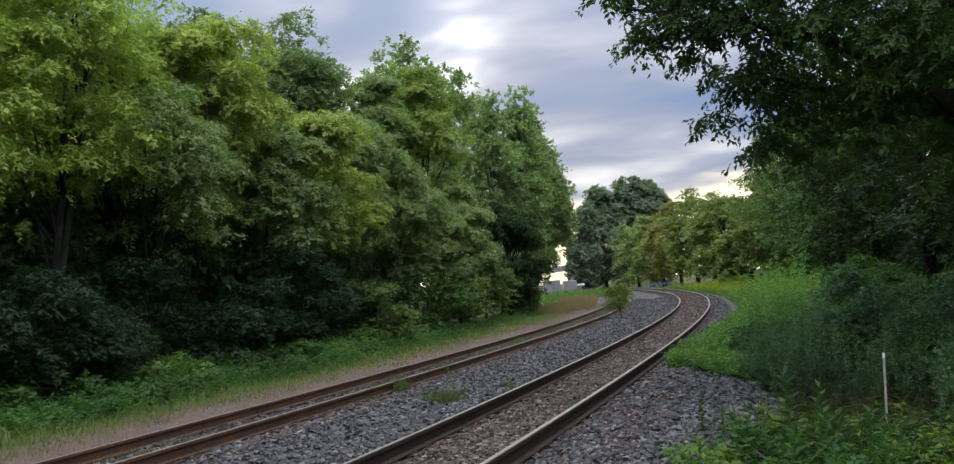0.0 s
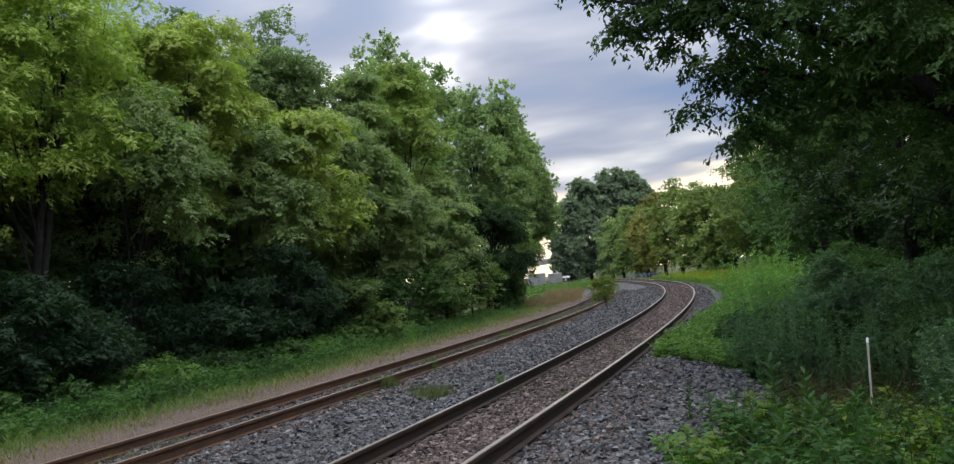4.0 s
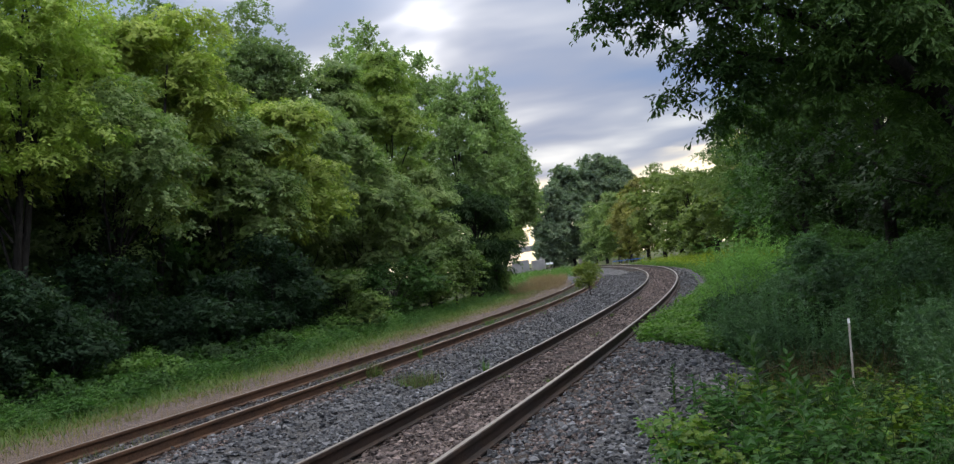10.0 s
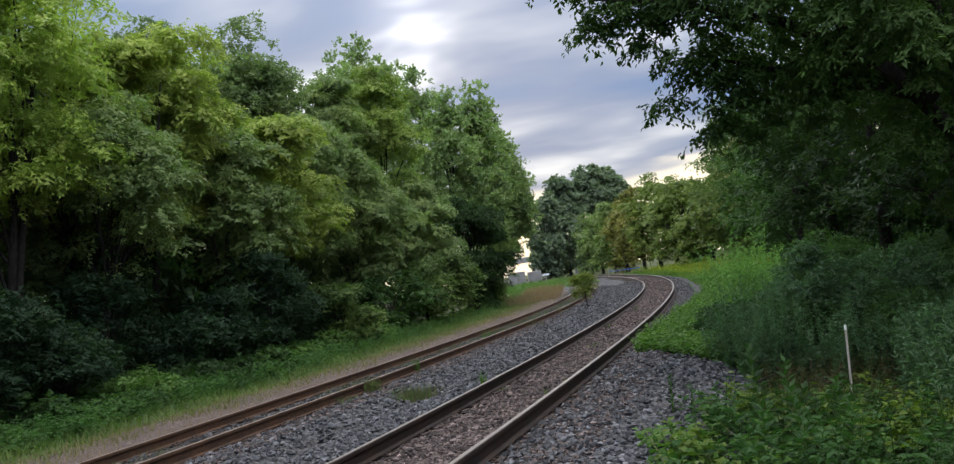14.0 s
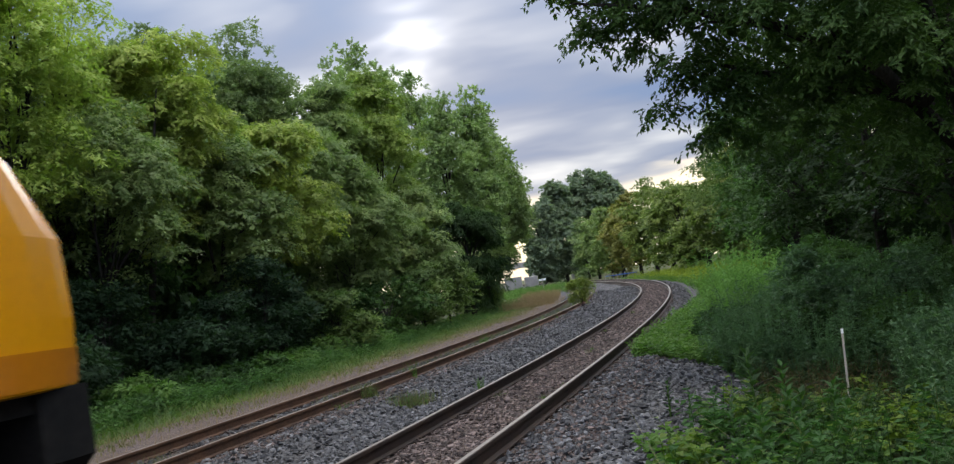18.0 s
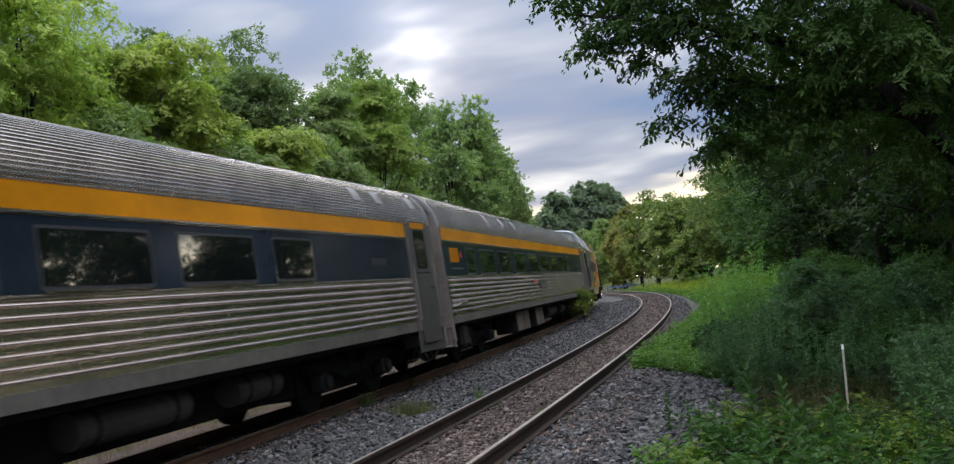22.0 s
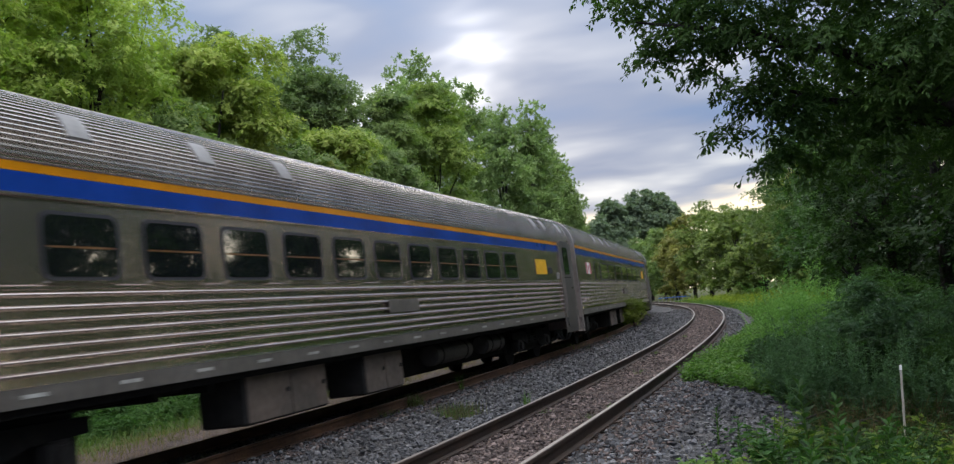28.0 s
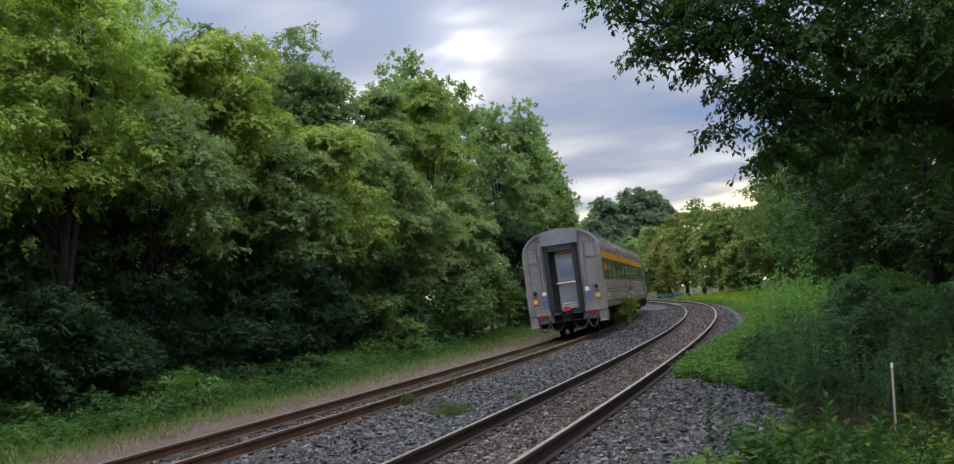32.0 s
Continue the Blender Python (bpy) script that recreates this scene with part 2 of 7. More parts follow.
MAT = {
    "ballast": crushed_stone("ballast", (0.138, 0.133, 0.135), (0.022, 0.021, 0.022), (0.066, 0.057, 0.052)),
    "ballast_brown": crushed_stone("ballast_brown", (0.150, 0.115, 0.100), (0.050, 0.034, 0.028), (0.085, 0.058, 0.046), 18.0),
    "soil": material("soil", (0.075, 0.07, 0.035), 0.95, grain=0.35, scale=14, stain=0.7, stain_scale=0.35, bump=0.6, tint=(0.05, 0.085, 0.022), spec=0.1),
    "path": crushed_stone("path", (0.215, 0.160, 0.142), (0.078, 0.056, 0.048), (0.145, 0.098, 0.066), 26.0),
    "stone": material("stone", (0.104, 0.100, 0.102), 0.85, grain=0.25, scale=30, bump=0.3, per_island=0.75, stain=0.5, stain_scale=0.8, tint=(0.070, 0.066, 0.067), spec=0.2),
    "stone_brown": material("stone_brown", (0.118, 0.088, 0.078), 0.9, grain=0.25, scale=30, bump=0.3, per_island=0.75, spec=0.2),
    "tie": material("tie", (0.040, 0.031, 0.026), 0.9, grain=0.5, scale=18, stain=0.5, stain_scale=3, bump=0.8, tint=(0.062, 0.048, 0.040), spec=0.1, per_object=0.3, stretch=(1, 12, 12)),
    "rail": material("rail", (0.028, 0.018, 0.014), 0.75, 0.2, grain=0.4, scale=40, stain=0.6, stain_scale=2, bump=0.3, tint=(0.050, 0.028, 0.018), spec=0.3),
    "rail_top": material("rail_top", (0.15, 0.125, 0.108), 0.55, 0.6, grain=0.15, scale=12, stain=0.5, stain_scale=1.2, tint=(0.12, 0.09, 0.072)),
    "rail_rusty": material("rail_rusty", (0.092, 0.046, 0.024), 0.8, 0.15, grain=0.4, scale=40, stain=0.6, stain_scale=2, bump=0.3, tint=(0.042, 0.024, 0.016), spec=0.3),
    "rail_top_dull": material("rail_top_dull", (0.19, 0.145, 0.115), 0.55, 0.5, grain=0.2, scale=12, stain=0.6, stain_scale=1.0, tint=(0.17, 0.112, 0.076)),
    "bark": material("bark", (0.028, 0.024, 0.021), 0.95, grain=0.5, scale=10, stain=0.4, stain_scale=2, bump=1.0, spec=0.1, stretch=(3, 3, 0.6)),
    "white_paint": material("white_paint", (0.34, 0.30, 0.245), 0.6, grain=0.1, scale=30, stain=0.2, stain_scale=4),
    "leaf_maple": leaf_material("leaf_maple", (0.090, 0.136, 0.055), (0.270, 0.325, 0.112)),
    "leaf_fresh": leaf_material("leaf_fresh", (0.144, 0.216, 0.051), (0.460, 0.508, 0.116)),
    "leaf_bright": leaf_material("leaf_bright", (0.138, 0.184, 0.041), (0.400, 0.435, 0.102)),
    "leaf_ash": leaf_material("leaf_ash", (0.101, 0.143, 0.071), (0.247, 0.297, 0.122)),
    "leaf_poplar": leaf_material("leaf_poplar", (0.15, 0.2, 0.088), (0.305, 0.375, 0.155), gloss=0.18),
    # leaf_dark: the sumac's own green, and shade put into woods and bank leaves
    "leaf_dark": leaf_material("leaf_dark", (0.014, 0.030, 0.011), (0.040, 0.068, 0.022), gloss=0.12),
    "leaf_understory_shade": leaf_material("leaf_understory_shade", (0.013, 0.029, 0.015), (0.041, 0.071, 0.034), gloss=0.1),
    "leaf_mid": leaf_material("leaf_mid", (0.05, 0.088, 0.028), (0.16, 0.205, 0.058)),
    # leaf_shade: a green with the shade of tree crowns already in it
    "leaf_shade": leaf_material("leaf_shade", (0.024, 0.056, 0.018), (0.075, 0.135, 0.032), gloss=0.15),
    "leaf_ochre": leaf_material("leaf_ochre", (0.110, 0.110, 0.030), (0.270, 0.240, 0.062), through=0.4),
    "leaf_olive": leaf_material("leaf_olive", (0.072, 0.108, 0.030), (0.215, 0.255, 0.062), through=0.4),
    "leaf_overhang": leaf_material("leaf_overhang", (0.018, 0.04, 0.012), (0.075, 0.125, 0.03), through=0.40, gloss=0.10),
    "leaf_yellow_green": leaf_material("leaf_yellow_green", (0.108, 0.16, 0.036), (0.28, 0.335, 0.075), through=0.42),
    "leaf_lime": leaf_material("leaf_lime", (0.055, 0.092, 0.014), (0.130, 0.178, 0.024), gloss=0.2),
    "leaf_sapling": leaf_material("leaf_sapling", (0.085, 0.115, 0.022), (0.20, 0.22, 0.045)),
    "leaf_dark_poplar": leaf_material("leaf_dark_poplar", (0.115, 0.148, 0.105), (0.215, 0.25, 0.16)),
    "leaf_tall": leaf_material("leaf_tall", (0.090, 0.172, 0.052), (0.205, 0.325, 0.095)),
    "leaf_blue": leaf_material("leaf_blue", (0.036, 0.074, 0.038), (0.104, 0.17, 0.08), gloss=0.25),
    "leaf_broad": leaf_material("leaf_broad", (0.018, 0.050, 0.013), (0.054, 0.114, 0.028), gloss=0.15),
    "leaf_weed_dark": leaf_material("leaf_weed_dark", (0.014, 0.033, 0.011), (0.042, 0.075, 0.024), gloss=0.12),
    "leaf_verge": leaf_material("leaf_verge", (0.034, 0.080, 0.026), (0.105, 0.178, 0.052)),
    "leaf_weed": leaf_material("leaf_weed", (0.044, 0.092, 0.022), (0.12, 0.195, 0.045)),
    "leaf_goldenrod": leaf_material("leaf_goldenrod", (0.12, 0.165, 0.020), (0.28, 0.30, 0.035)),
    "grass": leaf_material("grass", (0.052, 0.088, 0.022), (0.135, 0.175, 0.046), gloss=0.2),
    "grass_tuft": leaf_material("grass_tuft", (0.06, 0.06, 0.032), (0.13, 0.125, 0.072), gloss=0.1),
    "grass_dry": leaf_material("grass_dry", (0.105, 0.088, 0.036), (0.195, 0.158, 0.072), gloss=0.2),
    "brush_withered": leaf_material("brush_withered", (0.055, 0.042, 0.022), (0.115, 0.085, 0.045), gloss=0.1),
    "brush_dry": leaf_material("brush_dry", (0.19, 0.115, 0.078), (0.30, 0.20, 0.14), gloss=0.2),
    "steel": material("steel", (0.70, 0.605, 0.535), 0.27, 1.0, grain=0.06, scale=6, stain=0.5, stain_scale=0.7, tint=(0.52, 0.44, 0.385)),
    "steel_roof": material("steel_roof", (0.62, 0.57, 0.52), 0.27, 1.0, grain=0.10, scale=6, stain=0.7, stain_scale=0.6, tint=(0.44, 0.395, 0.355)),
    "steel_dull": material("steel_dull", (0.26, 0.245, 0.23), 0.5, 0.55, grain=0.12, scale=8, stain=0.6, stain_scale=0.9, tint=(0.17, 0.155, 0.142)),
    "sill": material("sill", (0.135, 0.118, 0.100), 0.55, 0.3, grain=0.15, scale=9, stain=0.7, stain_scale=1.2, tint=(0.085, 0.072, 0.060)),
    "steel_end": material("steel_end", (0.245, 0.205, 0.182), 0.55, 0.4, grain=0.15, scale=9, stain=0.7, stain_scale=1.2, tint=(0.15, 0.128, 0.112)),
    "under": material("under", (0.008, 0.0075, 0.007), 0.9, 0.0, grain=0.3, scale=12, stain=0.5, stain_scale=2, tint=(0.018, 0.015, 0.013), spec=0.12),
    "door_dark": material("door_dark", (0.080, 0.072, 0.065), 0.5, 0.3, grain=0.1, scale=9, stain=0.6, stain_scale=1.5, tint=(0.052, 0.045, 0.040)),
    "tank": material("tank", (0.05, 0.042, 0.036), 0.6, 0.1, grain=0.2, scale=9, stain=0.7, stain_scale=1.5, tint=(0.03, 0.026, 0.022), spec=0.2),
    "mark_pale": material("mark_pale", (0.30, 0.285, 0.255), 0.7, 0.0, stain=0.5, stain_scale=3),
    "box_pale": material("box_pale", (0.125, 0.094, 0.074), 0.7, 0.1, grain=0.2, scale=9, stain=0.7, stain_scale=1.5, tint=(0.07, 0.06, 0.05), spec=0.2),
    "box": material("box", (0.022, 0.020, 0.018), 0.75, 0.1, grain=0.2, scale=9, stain=0.7, stain_scale=1.5, tint=(0.012, 0.0105, 0.0095), spec=0.15),
    "gold": material("gold", (0.50, 0.190, 0.002), 0.3, grain=0.05, scale=10, stain=0.25, stain_scale=0.8, spec=0.25),
    "blue_stripe": material("blue_stripe", (0.006, 0.036, 0.21), 0.25, stain=0.25, stain_scale=0.9, spec=0.3),
    "band_dark": material("band_dark", (0.016, 0.023, 0.033), 0.16, 0.0, stain=0.3, stain_scale=0.9, spec=0.25),
    "pane": glass_material("pane", (0.006, 0.007, 0.008)),
    "rubber": material("rubber", (0.02, 0.02, 0.021), 0.75, grain=0.2, scale=15),
    "loco_grey": material("loco_grey", (0.132, 0.133, 0.131), 0.2, grain=0.05, scale=9, stain=0.25, stain_scale=0.6, tint=(0.110, 0.111, 0.108)),
    "loco_white": material("loco_white", (0.37, 0.385, 0.405), 0.25, grain=0.04, scale=9, stain=0.3, stain_scale=0.6, tint=(0.35, 0.355, 0.365)),
    "loco_yellow": material("loco_yellow", (0.60, 0.245, 0.003), 0.2, grain=0.05, scale=9, stain=0.25, stain_scale=0.6, tint=(0.53, 0.212, 0.003)),
    "loco_orange": material("loco_orange", (0.40, 0.130, 0.004), 0.22, grain=0.06, scale=9, stain=0.35, stain_scale=0.7, tint=(0.28, 0.098, 0.008)),
    "letters": material("letters", (0.018, 0.019, 0.022), 0.5, stain=0.2, stain_scale=2),
    "black": material("black", (0.007, 0.007, 0.008), 0.8, stain=0.3, stain_scale=3),
    "grille": material("grille", (0.022, 0.022, 0.024), 0.55, 0.2, stain=0.3, stain_scale=3),
    "red": material("red", (0.34, 0.022, 0.028), 0.45, stain=0.2, stain_scale=5),
    "blue": material("blue", (0.03, 0.12, 0.36), 0.45, stain=0.2, stain_scale=5),
    "yellow": material("yellow", (0.66, 0.36, 0.015), 0.45, stain=0.2, stain_scale=5),
    "sign_white": material("sign_white", (0.72, 0.72, 0.70), 0.5, stain=0.2, stain_scale=5),
    "concrete": material("concrete", (0.33, 0.31, 0.29), 0.85, grain=0.2, scale=6, stain=0.4, stain_scale=0.5, tint=(0.22, 0.2, 0.19)),
    "rack_lamp": material("rack_lamp", (0.105, 0.045, 0.008), 0.5, stain=0.5, stain_scale=4),
    "head_lamp": light_material("head_lamp", (1.0, 0.93, 0.75), 4.0),
}

# ---- mesh helpers ----
def mesh_object(name, verts, faces, mats, parent=None, label="", smooth=False, index=None):
    """One mesh object out of arrays; all faces have as many corners as the rows of faces."""
    verts, faces = np.asarray(verts, np.float32), np.asarray(faces, np.int32)
    me = bpy.data.meshes.new(name)
    me.vertices.add(len(verts))
    me.vertices.foreach_set("co", verts.ravel())
    k = faces.shape[1]
    me.loops.add(faces.size)
    me.loops.foreach_set("vertex_index", faces.ravel())
    me.polygons.add(len(faces))
    me.polygons.foreach_set("loop_start", np.arange(len(faces), dtype=np.int32) * k)
    if index is not None:
        me.polygons.foreach_set("material_index", np.asarray(index, np.int32))
    me.polygons.foreach_set("use_smooth", np.full(len(faces), bool(smooth)))
    for m in mats if isinstance(mats, (list, tuple)) else [mats]:
        me.materials.append(m)
    me.update(calc_edges=True)
    ob = new(name, me)
    ob.parent = parent
    return tagged(ob, label)


def part(name, bm, mat, parent=None, label="", smooth=False):
    """Links a bmesh as one mesh object under a thing or a part."""
    me = bpy.data.meshes.new(name)
    bm.normal_update()
    bm.to_mesh(me)
    bm.free()
    for m in mat if isinstance(mat, (list, tuple)) else [mat]:
        me.materials.append(m)
    if smooth:
        me.polygons.foreach_set("use_smooth", np.ones(len(me.polygons), bool))
    ob = new(name, me)
    ob.parent = parent
    return tagged(ob, label)


def box(bm, lo, hi, bevel=0.0, m=None):
    """A box between two corners, its edges rounded off by bevel."""
    lo, hi = Vector(lo), Vector(hi)
    made = bmesh.ops.create_cube(bm, size=1.0)["verts"]
    size, mid = hi - lo, (hi + lo) / 2
    for v in made:
        v.co = Vector([c * s for c, s in zip(v.co, size)]) + mid
    if bevel:
        edges = list({e for v in made for e in v.link_edges})
        made = list({v for f in bmesh.ops.bevel(bm, geom=edges, offset=bevel, segments=1, affect="EDGES")["faces"] for v in f.verts} | {v for v in made if v.is_valid})
    if m is not None:
        bmesh.ops.transform(bm, matrix=m, verts=[v for v in made if v.is_valid])
    return bm


def rod(bm, a, b, r, sides=10, r2=None):
    a, b = Vector(a), Vector(b)
    m = Matrix.Translation((a + b) / 2) @ (b - a).to_track_quat("Z", "Y").to_matrix().to_4x4()
    bmesh.ops.create_cone(bm, cap_ends=True, segments=sides, radius1=r, radius2=r if r2 is None else r2, depth=(b - a).length, matrix=m)
    return bm


def prism(bm, outline, along, lo, hi):
    """A flat outline, given in the two axes other than `along`, drawn out from lo to hi."""
    axes = [i for i in range(3) if i != along]
    rings = []
    for w in (lo, hi):
        ring = []
        for a, b in outline:
            co = [0, 0, 0]
            co[axes[0]], co[axes[1]], co[along] = a, b, w
            ring.append(bm.verts.new(co))
        rings.append(ring)
    n = len(outline)
    for i in range(n):
        bm.faces.new((rings[0][i], rings[0][(i + 1) % n], rings[1][(i + 1) % n], rings[1][i]))
    bm.faces.new(rings[0][::-1])
    bm.faces.new(rings[1])
    bmesh.ops.recalc_face_normals(bm, faces=bm.faces[:])
    return bm


def tube(points, radii, sides=7):
    """A tapered tube through points: verts and quads."""
    points = [Vector(p) for p in points]
    V, F = [], []
    for i, (p, r) in enumerate(zip(points, radii)):
        d = (points[min(i + 1, len(points) - 1)] - points[max(i - 1, 0)]).normalized()
        side = d.cross(Vector((0.31, 0.95, 0.07))).normalized()
        other = d.cross(side)
        for j in range(sides):
            a = 2 * math.pi * j / sides
            V.append(p + side * (math.cos(a) * r) + other * (math.sin(a) * r))
    for i in range(len(points) - 1):
        for j in range(sides):
            k = (j + 1) % sides
            F.append((i * sides + j, i * sides + k, (i + 1) * sides + k, (i + 1) * sides + j))
    return V, F


def ripple(x, y, scale, seed=0):
    """Smooth uneven values round 0, about -1 to 1."""
    x, y = np.asarray(x) * scale, np.asarray(y) * scale
    r = np.random.RandomState(seed)
    out = 0
    for i in range(5):
        a, f, p = r.uniform(0, 6.28), 1.7 ** i, r.uniform(0, 6.28, 2)
        out = out + np.sin((x * math.cos(a) + y * math.sin(a)) * f + p[0]) * np.cos((x * math.sin(a) - y * math.cos(a)) * f * 0.8 + p[1]) / 1.4 ** i
    return out / 2.0


# ---- ground, ballast and tracks ----
LONG = np.arange(-480, 560, 1.0)


def long_line(line):
    return np.array([on_track(line, s) for s in LONG])


LONG_MAIN, LONG_FAR = long_line(MAIN), long_line(FAR)


def offsets(x, y, table):
    """Distance along a track and distance to its right, for plan points."""
    x, y = np.asarray(x, float).ravel(), np.asarray(y, float).ravel()
    s, d = np.zeros(len(x)), np.zeros(len(x))
    for a in range(0, len(x), 4000):
        xs, ys = x[a:a + 4000, None], y[a:a + 4000, None]
        i = ((xs - table[None, :, 0]) ** 2 + (ys - table[None, :, 1]) ** 2).argmin(1)
        c, sn = np.cos(table[i, 2]), np.sin(table[i, 2])
        s[a:a + 4000] = LONG[i]
        d[a:a + 4000] = (x[a:a + 4000] - table[i, 0]) * c - (y[a:a + 4000] - table[i, 1]) * sn
    return s, d


def bed_height(d, z0, half=1.45, fall=0.35):
    flat = z0 - 0.205 + np.clip(d, -half, half) * math.sin(CANT)
    return flat - np.maximum(abs(d) - half, 0) * fall


def ground_height(x, y):
    s, dm = offsets(x, y, LONG_MAIN)
    _, df = offsets(x, y, LONG_FAR)
    base = np.where(dm > 0, -0.45 + 0.05 * np.clip(dm - 5, 0, 12), -0.47 - 0.02 * np.clip(-df - 4, 0, 10))
    return base, dm, df, s


def make_ground():
    near = np.concatenate([np.arange(-2400, -80, 160), np.arange(-80, -30, 5), np.arange(-30, 40, 0.7), np.arange(40, 100, 4), np.arange(100, 2500, 160)])
    far = np.concatenate([np.arange(-2400, -60, 160), np.arange(-60, -10, 5), np.arange(-10, 80, 0.7), np.arange(80, 240, 4), np.arange(240, 2600, 160)])
    gx, gy = np.meshgrid(near, far)
    z, dm, df, s = ground_height(gx, gy)
    x, y = gx.ravel(), gy.ravel()
    rough = 0.05 * ripple(x, y, 0.9, 3) + 0.10 * ripple(x, y, 0.15, 5) * np.clip((abs(dm + 2) - 9) / 8, 0, 1)
    z = z - 0.05 + rough * ((dm > 2.6) | (df < -3.6))
    n, w = len(far), len(near)
    i = np.arange(n * w).reshape(n, w)
    F = np.stack([i[:-1, :-1], i[:-1, 1:], i[1:, 1:], i[1:, :-1]], -1).reshape(-1, 4)
    tagged(mesh_object("ground", np.stack([x, y, z], 1), F, MAT["soil"], smooth=True), "dark soil under weeds, reaching to the horizon", "ground", kind="structure")


def strip(name, stations, columns, line, height, mat):
    """A sheet along a track: stations by offsets."""
    V = []
    for s in stations:
        for d in columns:
            x, y = beside(s, d, line)
            V.append((x, y, 0))
    V = np.array(V)
    V[:, 2] = height(V[:, 0], V[:, 1])
    n, w = len(stations), len(columns)
    i = np.arange(n * w).reshape(n, w)
    F = np.stack([i[:-1, :-1], i[:-1, 1:], i[1:, 1:], i[1:, :-1]], -1).reshape(-1, 4)
    return mesh_object(name, V, F, mat, smooth=True)


def ballast_height(x, y):
    _, dm = offsets(x, y, LONG_MAIN)
    _, df = offsets(x, y, LONG_FAR)
    top = np.maximum(bed_height(dm, 0.0, 1.45, 0.13), bed_height(df, FAR_Z, 1.6, 0.2))
    top = np.maximum(top, np.where((dm < 0) & (df > 0), -0.40, -9))
    top = top - 0.30 * np.clip(dm - 2.5 - 0.35 * ripple(x, y, 0.8, 14), 0, 2) ** 1.3
    return top + 0.018 * ripple(x, y, 3.1, 8) + 0.012 * ripple(x, y, 9.0, 9)


ROUGH_S = np.concatenate([np.arange(-460, -10, 10), np.arange(-10, 45, 0.4), np.arange(45, 120, 1.5), np.arange(120, 540, 10)])


def make_beds():
    tagged(strip("ballast_bed", ROUGH_S, np.arange(-7.4, 3.65, 0.2), MAIN, ballast_height, MAT["ballast"]), "grey crushed stone ballast under the tracks", "ballast", kind="structure")

    tagged(strip("fouled_bed", ROUGH_S, np.arange(-0.70, 0.71, 0.14), MAIN, lambda x, y: ballast_height(x, y) + 0.006, MAT["ballast_brown"]), "brown rust-stained ballast between the main rails", "ballast", kind="structure")

    for a, b in ((-0.70, 0.71), (0.84, 1.45)):
        tagged(strip("siding_bed", ROUGH_S, np.linspace(a, b, 9), FAR, lambda x, y: ballast_height(x, y) + 0.006, MAT["ballast_brown"]), "brown fouled ballast along the siding rails", "ballast", kind="structure")

    def path_height(x, y):
        return -0.40 - 0.012 * ripple(x, y, 1.2, 4) + 0.006 * ripple(x, y, 6, 2)
    tagged(strip("gravel_path", ROUGH_S, np.arange(-3.55, -1.25, 0.18), FAR, path_height, MAT["path"]), "pale dusty gravel service path beside the track", "path", kind="structure")


def canted(line, z0, s, X, Z):
    """A point X to the right of and Z above the rail plane's middle."""
    x, y, h = on_track(line, s)
    a = X * math.cos(CANT) - Z * math.sin(CANT)
    return x + a * math.cos(h), y - a * math.sin(h), z0 + X * math.sin(CANT) + Z * math.cos(CANT)


RAIL = ((-0.068, -0.172), (0.068, -0.172), (0.068, -0.158), (0.012, -0.142), (0.010, -0.048), (0.036, -0.038), (0.036, -0.006), (0.026, 0.0), (-0.026, 0.0), (-0.036, -0.006), (-0.036, -0.038), (-0.010, -0.048), (-0.012, -0.142), (-0.068, -0.158))


def make_track(name, line, z0, mats, label):
    track = tagged(new(name), label, "railway track", "railway tracks", "structure")
    stations = np.concatenate([np.arange(-460, -12, 8), np.arange(-12, 130, 1.0), np.arange(130, 540, 8)])
    k = len(RAIL)
    for side in (-0.7525, 0.7525):
        V = [canted(line, z0, s, side + a, b) for s in stations for a, b in RAIL]
        F, I = [], []
        for i in range(len(stations) - 1):
            for j in range(k):
                l = (j + 1) % k
                F.append((i * k + j, i * k + l, (i + 1) * k + l, (i + 1) * k + j))
                I.append(1 if j in (7, 8) else 0)
        mesh_object("rail", V, F, mats, track, index=I)
    return track


